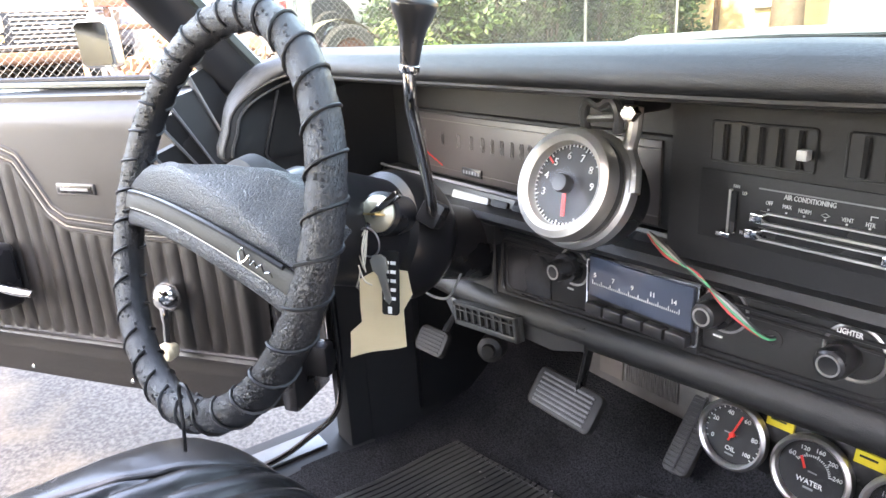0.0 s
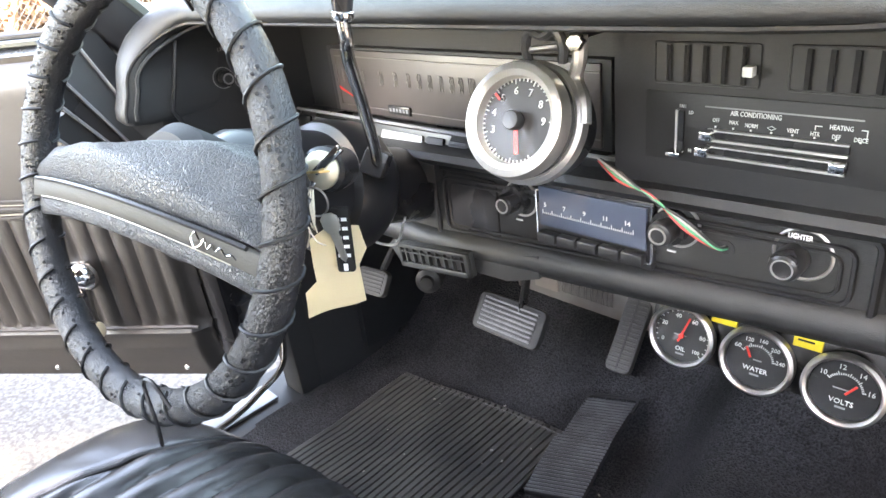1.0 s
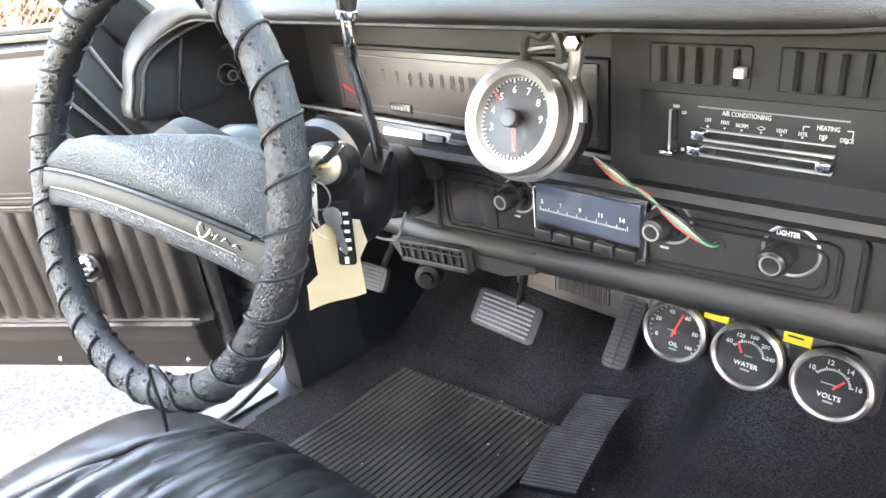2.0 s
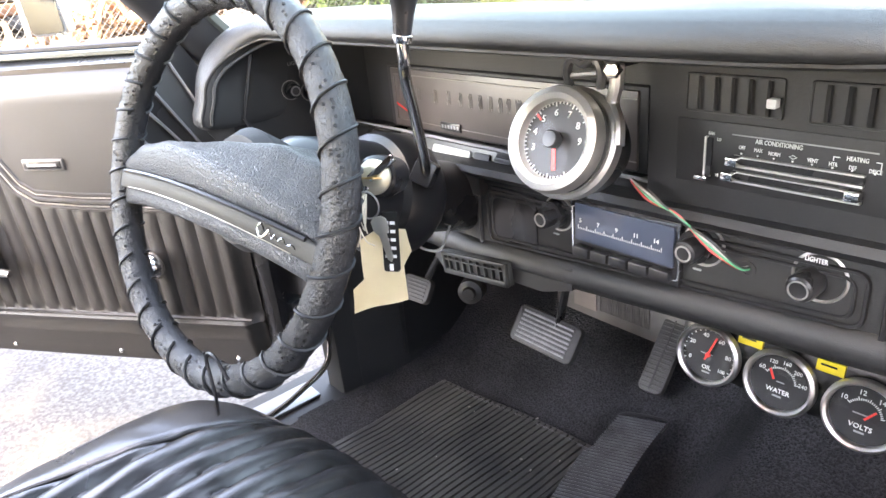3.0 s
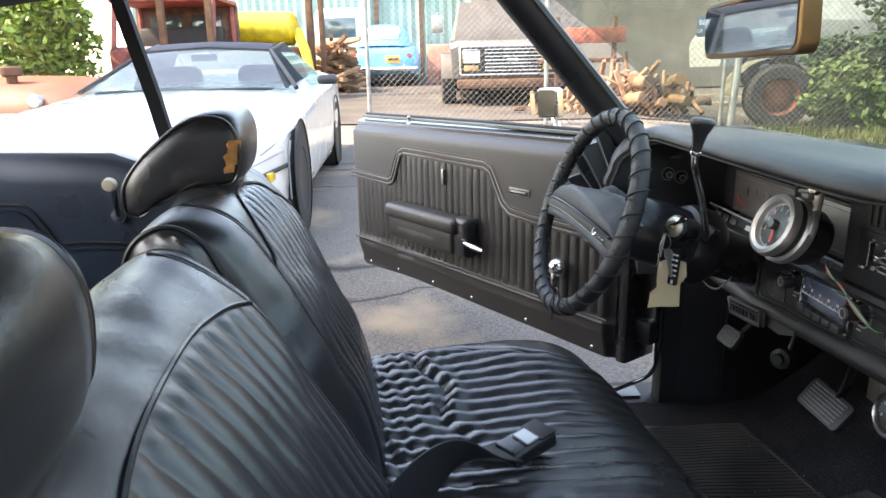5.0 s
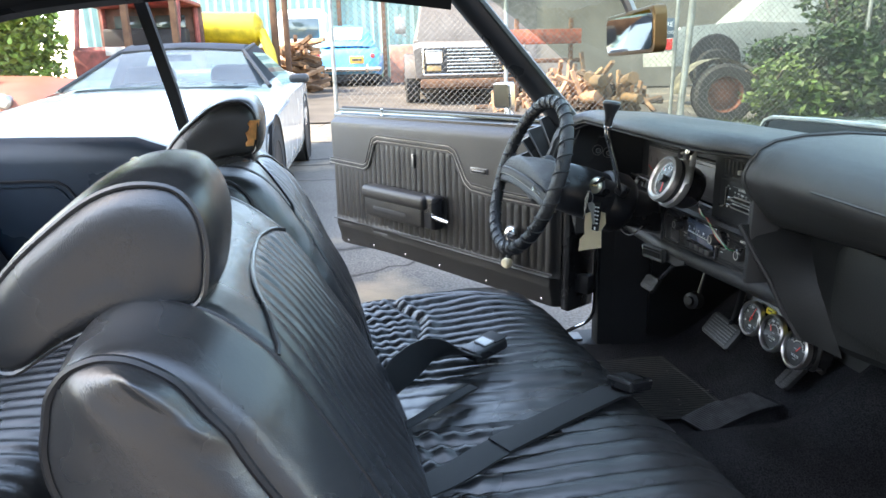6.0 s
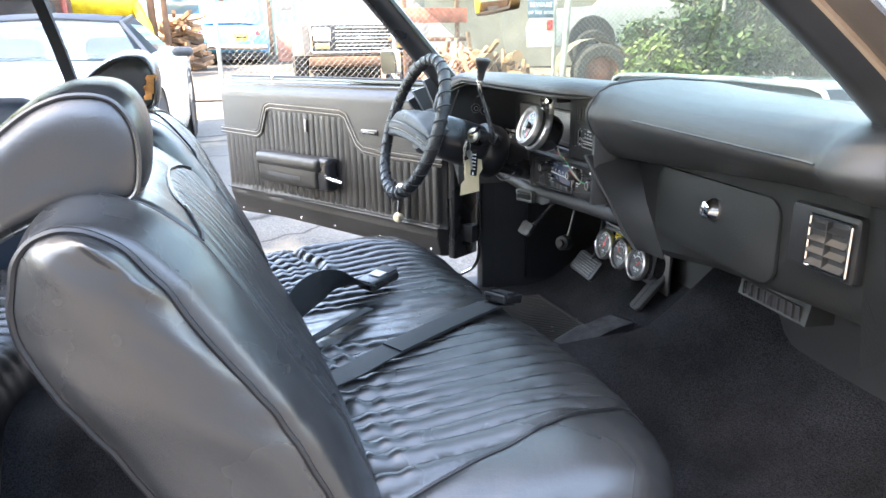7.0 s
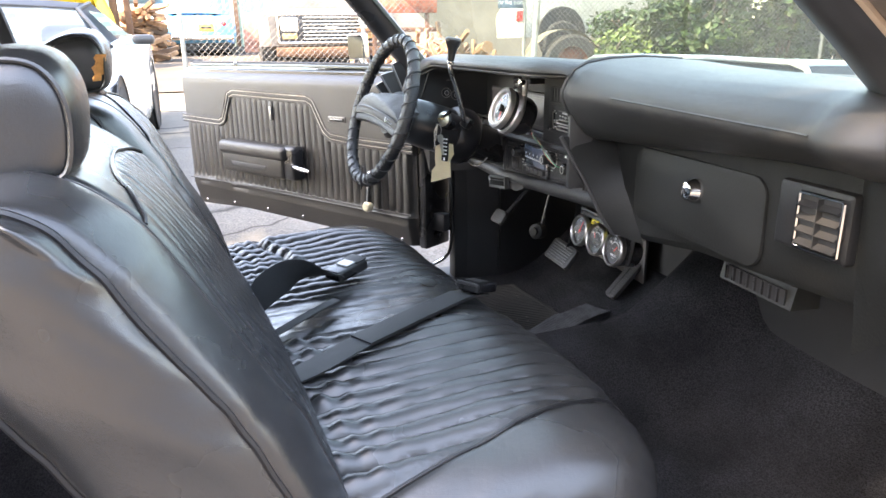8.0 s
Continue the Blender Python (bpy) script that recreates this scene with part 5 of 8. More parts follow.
def pedals():
    PED = mat("pedal_rubber", (0.016, 0.016, 0.016), 0.5, grain=200, bump=0.2, var=0.4, var_scale=20, spec=0.3)
    b = thing("brake_pedal", (-0.467, 1.05, 0.35), "wide ribbed rubber brake pedal, worn grey", "pedal", "pedals")
    f = facing((-0.467, 1.045, 0.352), (0.06, -0.8, 0.6), (0.03, 0.3, 1))
    bm = ribbed(0.136, 0.067, 0)
    bm.transform(f)
    part("pad", bm, PED, b)
    for i in range(7):
        k = (i + 0.5) / 7 - 0.5
        part("rib", box(-0.054, 0.054, k * 0.055 - 0.0020, k * 0.055 + 0.0020, 0.012, 0.0146, 0.0008, 1, m=f), mat("pedal_worn_rib", (0.04, 0.04, 0.04), 0.4, var=0.5, var_scale=25), b)
    part("arm", tube(curve_pts([(-0.45, 1.055, 0.37), (-0.445, 1.07, 0.44), (-0.43, 1.08, 0.55), (-0.43, 1.1, 0.64)], 5), 0.01, 8, flat=0.5), BLACKP, b)
    g = thing("gas_pedal", (-0.29, 1.0, 0.21), "long ribbed black rubber gas pedal hinged on the carpet", "pedal", "pedals")
    bm = bmesh.new()
    secs = []
    A, B = Vector((-0.286, 0.900, 0.188)), Vector((-0.2945, 1.070, 0.248))
    up = Vector((0, -0.33, 0.94))
    across = Vector((0.906, 0.424, 0.0))

    def gas_row(t):
        w = 0.0425 - 0.005 * sm(0.52, 0.60, t)
        mid_p = A + (B - A) * t + up * 0.008 * math.sin(t * 3) + across * 0.004 * sm(0.52, 0.60, t)
        return mid_p - across * w, mid_p + across * w
    for i in range(13):
        lo, hi = gas_row(i / 12)
        secs.append([lo - up * 0.012, hi - up * 0.012, hi, lo])
    loft(secs, bm=bm)
    GASR = mat("gas_rubber", (0.011, 0.011, 0.012), 0.7, grain=200, bump=0.2, var=0.3, spec=0.2)
    part("pad", bm, GASR, g)
    # Ribs paler than the pad: gloss from the windshield is put into their colour.
    for i in range(32):
        lo, hi = gas_row((i + 0.5) / 32)
        part("rib", tube([lo + up * 0.001, hi + up * 0.001], 0.0018, 5), mat("glossed_rib", (0.035, 0.036, 0.038), 0.5, var=0.4, var_scale=30, spec=0.2), g)
    lo, hi = gas_row(1.0)
    part("toe_bead", tube(curve_pts([gas_row(0.9)[0], lo + (hi - lo) * 0.05 + Vector((0, 0.006, 0)), (lo + hi) / 2 + Vector((0, 0.010, 0.001)), hi + Vector((0, 0.006, 0)), gas_row(0.88)[1] + Vector((0.004, 0, 0))], 5), 0.0028, 6), GASR, g)
    p = thing("parking_brake_pedal", (-0.657, 0.919, 0.428), "small ribbed parking brake pedal under the dash", "pedal", "pedals")
    fp = facing((-0.657, 0.919, 0.428), (0.1, -0.8, 0.55))
    bm = ribbed(0.07, 0.045, 0)
    bm.transform(fp)
    part("pad", bm, RUBBER, p)
    for i in range(6):
        part("rib", box(-0.028, 0.028, -0.0175 + i * 0.0064, -0.0145 + i * 0.0064, 0.012, 0.0142, 0.0006, 1, m=fp), RUBBER, p)
    part("arm", tube([(-0.657, 0.93, 0.43), (-0.66, 1.02, 0.52), (-0.66, 1.06, 0.62)], 0.007, 8), BLACKP, p)
    t = thing("dimmer_switch", (-0.65, 1.02, 0.38), "round grey steel switch body under the dash", "switch")
    part("can", lathe([(0, 0.02), (0.012, 0.02), (0.014, 0.012), (0.024, 0.008), (0.026, -0.02), (0, -0.02)], facing((-0.662, 1.044, 0.371), (0.5, -0.8, 0.1)), 24), mat("can_grey", (0.03, 0.03, 0.03), 0.5, 0.3), t)
    part("stalk", tube([(-0.665, 1.06, 0.385), (-0.67, 1.12, 0.62)], 0.005, 8), BLACKP, t)
    s = thing("rest_pedal", (-0.31, 1.16, 0.31), "narrow ribbed rubber strip standing above the gas pedal", "pedal", "pedals")
    fs = facing((-0.314, 1.168, 0.312), (0.05, -0.72, 0.69))
    bm = ribbed(0.045, 0.135, 0)
    bm.transform(fs)
    part("strip", bm, RUBBER, s)
    for i in range(16):
        part("rib", box(-0.019, 0.019, -0.062 + i * 0.0078, -0.059 + i * 0.0078, 0.012, 0.0145, 0.0006, 1, m=fs), RUBBER, s)
    part("groove", box(-0.0012, 0.0012, -0.064, 0.064, 0.0135, 0.0152, m=fs), MATTE, s)
    # grey insulation board low on the firewall
    ib = thing("insulation_panel", (-0.45, 1.2, 0.36), "scuffed grey ribbed board low on the firewall", "panel")
    GB = mat("grey_board", (0.085, 0.08, 0.075), 0.7, grain=80, bump=0.3, var=0.3, var_scale=12)
    part("board", box(-0.58, -0.28, 1.20, 1.21, 0.29, 0.46, 0.002), GB, ib)
    for i in range(22):
        part("rib", box(-0.475 + i * 0.005, -0.4725 + i * 0.005, 1.1965, 1.2005, 0.33, 0.45), GB, ib)
    part("pale_patch", box(-0.535, -0.482, 1.197, 1.2003, 0.325, 0.40, 0.001), mat("pinkish_board", (0.13, 0.11, 0.10), 0.7), ib)
    # rubber floor mat with fine ribs
    m = thing("floor_mat", (-0.5, 0.85, 0.185), "worn ribbed black rubber floor mat with scuffs", "floor mat")
    secs = []
    out = []
    n = 29
    for i in range(n * 5 + 1):
        k = (i % 5)
        t = (i // 5 + (0, 0.07, 0.14, 0.86, 0.93)[k]) / n
        hgt = 0.006 if k in (2, 3) else 0.0
        row = []
        for j in range(9):
            v = j / 8
            x = -0.69 + 0.35 * t
            y = 0.50 + v * (0.476 + 0.045 * t + 0.012 * math.sin(3.14 * t) * t)
            z = 0.176 + hgt + 0.006 + 0.006 * noise.noise((x * 7, y * 7, 2))
            row.append((x, y, z))
        secs.append(row)
    bm = loft(secs, closed_ring=False)
    MATR = mat("mat_rubber", (0.016, 0.016, 0.017), 0.40, grain=260, bump=0.25, var=0.5, var_scale=7, col2=(0.045, 0.043, 0.040), rough_var=0.15, spec=0.3)
    part("ribs", bm, MATR, m, smooth=30)
    edge = [Vector(secs[0][j]) for j in range(9)] + [Vector(secs[i][8]) for i in range(0, n * 5 + 1, 10)] + [Vector(secs[-1][j]) for j in range(8, -1, -1)]
    part("mat_border", tube(edge, 0.004, 6), RUBBER, m)
    part("border_bead", tube([Vector(secs[i][8]) + Vector((0, -0.010, 0.005)) for i in range(0, n * 5 + 1, 10)], 0.0018, 5), RUBBER, m)
    # lint and grit caught on the mat and carpet
    rnd = random.Random(17)
    bits = bmesh.new()
    for i in range(26):
        x, y = rnd.uniform(-0.70, -0.15), rnd.uniform(0.75, 1.12)
        on_mat = -0.69 < x < -0.34 and y < 0.98
        r_ = rnd.uniform(0.0006, 0.0014)
        box(-r_ * 1.6, r_ * 1.6, -r_, r_, -r_ * 0.4, r_ * 0.4, bm=bits, m=pose(x, y, 0.190 if on_mat else 0.1795, rnd.uniform(-20, 20), 0, rnd.uniform(0, 180)))
    tagged(solo("floor_grit", bits, mat("pale_grit", (0.20, 0.19, 0.17), 0.9), "pale grit and lint scattered on the mat", "grit", smooth=0), kind="stuff")


pedals()


# ---- open driver's door ----
def door():
    P0 = Vector((-0.965, 0.57, 0))
    D = Vector((-0.814, -0.581, 0)).normalized()
    Nn = Vector((-0.581, 0.814, 0)).normalized()
    M = Matrix.Translation(P0) @ Matrix((D, Nn, Vector((0, 0, 1)))).transposed().to_4x4()
    d = thing("car_door", P0, "open car door with a black pleated vinyl panel", "door", m=M)

    def trim_z(u):
        pts = ((-0.2, 0.632), (0.10, 0.638), (0.20, 0.645), (0.232, 0.665), (0.288, 0.758), (0.32, 0.770), (0.77, 0.778), (0.80, 0.768), (0.852, 0.668), (0.885, 0.655), (1.2, 0.662))
        for (a, za), (b, zb) in zip(pts, pts[1:]):
            if u <= b:
                return za + (zb - za) * (u - a) / (b - a)
        return 0.66

    def bot(u):
        return 0.305 - 0.02 * sm(0.7, 1.15, u) + 0.0 * u
    U0, U1 = -0.188, 1.16
    rows = []
    nu = 420
    zs = [i / 46 for i in range(47)]
    for i in range(nu + 1):
        u = U0 + (U1 - U0) * i / nu
        row = []
        for v in zs:
            z = bot(u) + (0.868 - bot(u)) * v
            y = 0.0
            tz = trim_z(u)
            if z < tz - 0.008 and z > 0.412:
                e = sm(tz - 0.008, tz - 0.03, z) * sm(0.412, 0.425, z)
                y -= 0.0065 * e * (abs(math.sin(math.pi * u / 0.0345)) ** 0.6 - 0.45)
            if z >= tz - 0.008:
                y -= 0.006 * sm(tz - 0.008, tz + 0.004, z)
            if z < 0.415:
                y -= 0.008 * (math.exp(-((z - 0.402) / 0.009) ** 2) + math.exp(-((z - 0.375) / 0.011) ** 2) * 0.8)
                y += 0.012 * sm(0.36, 0.30, z)
            y += 0.055 * sm(0.82, 0.868, z) ** 1.6
            y += 0.02 * (sm(U1 - 0.03, U1, u) + sm(U0 + 0.03, U0, u))
            y += 0.0015 * noise.noise((u * 5, z * 5, 3))
            # rear lower corner is rounded
            zz = z
            if u > U1 - 0.06 and v < 0.25:
                zz = z + 0.05 * ((u - U1 + 0.06) / 0.06) ** 2 * (1 - v / 0.25)
            row.append((u, y, zz))
        rows.append(row)
    bm = loft(rows, closed_ring=False)
    part("trim_panel", bm, DOORV, d, "black vinyl panel with vertical pleats", smooth=40, world_space=False)
    # shell behind
    part("door_shell", loft([[(u, 0.03, bot(u) + 0.003 + (0.045 if u > 1.1 else 0)), (u, 0.03, 0.862), (u, 0.065, 0.875), (u, 0.15, 0.86), (u, 0.20, 0.7), (u, 0.19, 0.34), (u, 0.1, bot(u) - 0.004), (u, 0.04, bot(u) - 0.002 + (0.045 if u > 1.1 else 0))] for u in (U0, 0.2, 0.7, 1.08, U1)]), mat("door_paint", (0.012, 0.013, 0.014), 0.3, coat=0.4), d, smooth=40, world_space=False)
    part("sill_strip", tube([(U0, 0.058, 0.874), (0.4, 0.058, 0.88), (U1 - 0.01, 0.058, 0.881)], 0.006, 6), mat("dull_silver_trim", (0.085, 0.095, 0.088), 0.45, 0.5), d, "bright window sill strip", world_space=False)
    part("window_felt", tube([(U0, 0.07, 0.884), (0.4, 0.07, 0.889), (U1 - 0.01, 0.07, 0.89)], 0.005, 6), MATTE, d, world_space=False)
    # double bright piping along the step line
    PIPING = mat("silver_piping", (0.42, 0.40, 0.37), 0.4, 0.8)
    line = [(U0 + (U1 - U0) * i / 220, 0) for i in range(221)]
    for off, rr, mt in ((0.014, 0.004, DOORV), (0.008, 0.0016, PIPING), (0.0, 0.0045, DOORV), (-0.008, 0.0016, PIPING), (-0.014, 0.0035, DOORV)):
        pts = []
        for i, (u, _) in enumerate(line):
            dz = trim_z(u + 0.01) - trim_z(u - 0.01)
            k = Vector((-dz, 0, 0.02)).normalized()
            pts.append((u + k.x * off, -0.0055, trim_z(u) + k.z * off))
        part("trim_piping", tube(pts, rr, 6), mt, d, "thin bright piping" if mt is PIPING else "", world_space=False)
    part("lower_piping", tube([(U0 + 0.01, -0.008, 0.415), (0.5, -0.008, 0.411), (U1 - 0.01, -0.008, 0.40)], 0.003, 6), DOORV, d, world_space=False)
    # armrest
    ar = part("armrest", box(0.40, 0.79, -0.07, -0.004, 0.475, 0.585, 0.016, 4), DOORV, d, "padded black armrest", world_space=False)
    part("armrest_pad", box(0.385, 0.80, -0.078, -0.004, 0.545, 0.598, 0.018, 4), DOORV, ar, smooth=60, world_space=False)
    part("armrest_end", box(0.345, 0.42, -0.06, -0.004, 0.475, 0.60, 0.014, 3), BLACKP, ar, world_space=False)
    part("pull_slot", box(0.50, 0.72, -0.0715, -0.068, 0.50, 0.52, 0.001), MATTE, ar, world_space=False)
    h = part("door_handle", tube([(0.36, -0.055, 0.535), (0.33, -0.066, 0.532), (0.29, -0.066, 0.527), (0.255, -0.062, 0.522)], [0.008, 0.011, 0.012, 0.009], 10, flat=0.7), CHROME, d, "chrome inside door handle", world_space=False)
    part("pull_trim", box(0.521, 0.531, -0.012, -0.004, 0.685, 0.735, 0.002), STEEL, d, "small dull metal bar", world_space=False)
    bd = part("badge", box(0.112, 0.198, -0.011, -0.005, 0.697, 0.717, 0.002), mat("badge_grey", (0.16, 0.155, 0.15), 0.45, 0.5), d, "small worn rectangular badge", world_space=False)
    part("badge_bar", box(0.116, 0.194, -0.0125, -0.0105, 0.7005, 0.7135, 0.0005), BLACKP, bd, world_space=False)
    part("badge_mark", box(0.124, 0.186, -0.0135, -0.0122, 0.7045, 0.7095, 0.0004), GREYP, bd, world_space=False)
    # window crank
    c = part("window_crank", lathe([(0, 0.034), (0.010, 0.033), (0.018, 0.028), (0.0265, 0.018), (0.0275, 0.008), (0.022, 0)], facing((-0.010, -0.008, 0.522), (0, -1, 0)), 26), CHROME, d, "chrome window crank", world_space=False)
    part("arm", tube(curve_pts([(-0.010, -0.026, 0.522), (-0.013, -0.030, 0.49), (-0.008, -0.030, 0.455), (-0.006, -0.028, 0.43)], 5), [0.0135] * 6 + [0.0115] * 10, 10, flat=0.6), CHROME, c, world_space=False)
    part("knob", lathe([(0, 0.03), (0.013, 0.029), (0.0175, 0.022), (0.0165, 0.008), (0.01, 0)], facing((-0.006, -0.020, 0.427), (0, -1, 0)), 22), IVORY, c, "yellowed clear knob", world_space=False)
    part("lock_knob", lathe([(0.003, 0), (0.003, 0.012), (0.006, 0.016), (0.0065, 0.022), (0.004, 0.026), (0, 0.0265)], Matrix.Translation((0.797, 0.042, 0.868)), 14), DULLCH, d, world_space=False)
    part("lock_ferrule", lathe([(0.008, 0.0), (0.007, 0.003), (0.004, 0.004)], Matrix.Translation((0.797, 0.042, 0.866)), 14), CHROME, d, world_space=False)
    for u in (-0.12, 0.14, 0.4, 0.62, 0.85, 1.06):
        part("screw", lathe([(0, 0.003), (0.003, 0.0025), (0.005, 0)], facing((u, 0.006, bot(u) + 0.018), (0, -1, 0)), 10), CHROME, d, world_space=False)
    # front end: hinge side recess and check link
    part("door_edge", box(U0 - 0.03, U0 + 0.002, 0.02, 0.14, 0.3, 0.85, 0.006), BLACKP, d, world_space=False)
    part("hinge", box(U0 - 0.08, U0, 0.05, 0.09, 0.36, 0.42, 0.006), BLACKP, d, world_space=False)
    part("hinge", box(U0 - 0.08, U0, 0.05, 0.09, 0.70, 0.76, 0.006), BLACKP, d, world_space=False)
    # outside mirror on the door
    mo = Matrix.Translation((0.212, 0.15, 0.945)) @ pose(0, 0, 0, 90) @ pose(0, 0, 0, 4, -12, 0)
    mr = part("door_mirror", slab(rrect(-0.036, 0.036, -0.044, 0.044, 0.012, 4), 0.03, mo @ Matrix.Translation((0, 0, -0.03)), 0.008, seg=3), DULLCH, d, "dulled chrome outside mirror", world_space=False)
    part("mirror_glass", slab(rrect(-0.031, 0.031, -0.039, 0.039, 0.009, 4), 0.001, mo @ Matrix.Translation((0, 0, 0.0004))), mat("mirror_silver", (0.36, 0.36, 0.34), 0.06, 1.0, var=0.1, rough_var=0.02), mr, world_space=False)
    part("mirror_stem", tube(curve_pts([(0.20, 0.165, 0.905), (0.175, 0.155, 0.885), (0.13, 0.12, 0.866)], 4), [0.008] * 4 + [0.011] * 5, 8), DULLCH, mr, world_space=False)


door()


# ---- rear-view mirror ----
def inside_mirror():
    m = thing("rear_view_mirror", (-0.02, 0.6, 1.07), "wide rear-view mirror in a bronze frame", "mirror")
    f = facing((-0.005, 0.60, 1.082), (-0.02, -0.995, -0.05))
    part("housing", slab(rrect(-0.128, 0.128, -0.034, 0.034, 0.016), 0.018, f @ Matrix.Translation((0, 0, -0.018)), 0.003), mat("bronze_frame", (0.2, 0.12, 0.05), 0.35, 0.6), m)
    part("glass", slab(rrect(-0.120, 0.120, -0.028, 0.028, 0.013), 0.001, f @ Matrix.Translation((0, 0, 0.0005))), mat("aged_mirror", (0.5, 0.5, 0.46), 0.03, 1.0, var=0.1, rough_var=0.01), m)
    part("stem", tube(curve_pts([(-0.012, 0.615, 1.1), (-0.012, 0.57, 1.17), (-0.012, 0.45, 1.235)], 5), 0.009, 8), STEEL, m)


inside_mirror()

# ---- front bench ----
def resample(pts, n):
    P = curve_pts(pts, 10)
    L = [0.0]
    for a, b in zip(P, P[1:]):
        L.append(L[-1] + (b - a).length)
    out = []
    j = 0
    for i in range(n):
        t = L[-1] * i / (n - 1)
        while j < len(L) - 2 and L[j + 1] < t:
            j += 1
        k = (t - L[j]) / max(1e-9, L[j + 1] - L[j])
        out.append(P[j].lerp(P[j + 1], min(1, k)))
    return out


def pleat(x, w):
    return abs(math.sin(math.pi * x / w)) ** 0.5 - 0.65


SEAT_C, SEAT_H = -0.038, 0.662
FRONT = ((-0.71, 0.44), (-0.66, 0.505), (-0.55, 0.562), (-0.42, 0.588), (-0.28, 0.606), (-0.06, 0.637), (0.1, 0.668), (0.23, 0.695), (0.4, 0.712), (0.5, 0.714), (0.56, 0.700), (0.60, 0.665), (0.63, 0.60))


def front_y(x):
    """Front edge of the bench in plan: it runs forward toward the passenger's end."""
    for (a, ya), (b, yb) in zip(FRONT, FRONT[1:]):
        if x <= b:
            t = max(0.0, (x - a) / (b - a))
            return ya + (yb - ya) * t
    return FRONT[-1][1]


def cushion():
    b = thing("front_bench", (SEAT_C, 0.4, 0.2), "black pleated vinyl bench seat, creased and sagging", "seat")
    prof = resample([Vector((0, y, z)) for y, z in ((0.06, 0.22), (0.06, 0.38), (0.09, 0.425), (0.2, 0.44), (0.36, 0.452), (0.5, 0.462), (0.6, 0.46), (0.665, 0.442), (0.705, 0.405), (0.722, 0.35), (0.715, 0.27), (0.69, 0.22))], 84)
    secs = []
    n = 330
    for i in range(n + 1):
        u = -1 + 2 * i / n
        x = SEAT_C + SEAT_H * u
        e = abs(u)
        k = math.sqrt(max(0.0, 1 - ((e - 0.80) / 0.20) ** 2)) if e > 0.80 else 1.0
        row = []
        fy = (front_y(x - 0.02) + front_y(x) + front_y(x + 0.02)) / 3
        for p in prof:
            y, z = p.y, p.z
            zz = 0.22 + (z - 0.22) * (0.5 + 0.5 * k)
            yy = 0.06 + (y - 0.06) * (fy - 0.04) / 0.66
            top = sm(0.36, 0.42, z)
            # side seams lean inward toward the front
            lim_r = 0.59 - 0.33 * max(0, y - 0.27)
            lim_l = -0.605 + 0.30 * max(0, y - 0.3)
            ins = sm(lim_r, lim_r - 0.015, x) * sm(lim_l, lim_l + 0.015, x) * sm(0.09, 0.14, y) * sm(0.25, 0.34, z)
            mid = sm(0.095, 0.08, abs(x - 0.03)) * 0.85
            zz += (0.0165 + 0.006 * sm(0.08, 0.2, x)) * pleat(x + 0.008 * math.sin(y * 9 + x * 4) + 0.02 * (y - 0.3), 0.040) * ins * (1 - mid) * (0.75 + 0.25 * top)
            seam = math.exp(-((x - lim_r) / 0.006) ** 2) + math.exp(-((x - lim_l) / 0.006) ** 2)
            zz -= 0.006 * seam * top
            zz -= 0.012 * math.exp(-((x + 0.36) / 0.2) ** 2 - ((y - 0.33) / 0.2) ** 2)
            zz -= 0.010 * math.exp(-((x - 0.33) / 0.18) ** 2 - ((y - 0.33) / 0.2) ** 2)
            # puckers toward the back of the cushion
            pk = sm(0.40, 0.16, y) * top * ins
            wob = noise.noise((x * 7, y * 7, 4.2))
            fold = math.sin(2 * math.pi * ((y - 0.35 * x) / 0.042 + 0.8 * wob))
            zz += (0.0034 + 0.0046 * sm(-0.05, 0.15, x)) * pk * (1 - 0.8 * mid) * (fold + 1.6 * noise.noise((x * 21 + y * 13, y * 30 - x * 12, 1.7)))
            # one long slack crease across the driver's place
            cr = y - 0.262 - 0.22 * (x + 0.45) - 0.02 * math.sin(x * 26)
            zz -= 0.014 * math.exp(-(cr / 0.011) ** 2) * sm(0.28, 0.10, abs(x + 0.43)) * top
            zz += 0.006 * math.exp(-((cr - 0.028) / 0.016) ** 2) * sm(0.28, 0.10, abs(x + 0.43)) * top
            zz += 0.004 * noise.noise((x * 9, y * 9, 0.3)) * top + 0.0022 * noise.noise((x * 30, y * 22, 5)) * top
            row.append((x, yy, zz))
        secs.append(row)
    bm = loft(secs, closed_ring=True)
    part("cushion", bm, VINYL, b, "pleated black vinyl cushion with puckers", smooth=75)
    base = box(SEAT_C - 0.6, SEAT_C + 0.6, 0.08, 0.62, 0.15, 0.24, 0.01)
    part("seat_base", base, MATTE, b)
    # piping along both side seams and round the passenger's end
    for side in (1, -1):
        pts = []
        for j in range(len(prof)):
            y, z = prof[j].y, prof[j].z
            if y < 0.12 or z < 0.33:
                continue
            xl = 0.59 - 0.33 * max(0, y - 0.27) if side > 0 else -0.605 + 0.30 * max(0, y - 0.3)
            i = min(n, max(0, round((xl - SEAT_C + SEAT_H) / (2 * SEAT_H) * n)))
            pts.append(Vector(secs[i][j]) + Vector((0, 0.001, 0.003)))
        part("seam_piping", tube(pts, 0.003, 6), PIPE, b)
    e = secs[n - 4]
    part("end_piping", tube([Vector(e[j]) + Vector((0.003, 0, 0.002)) for j in range(10, len(prof) - 6)], 0.0032, 6), PIPE, b)
    return b


BENCH = cushion()

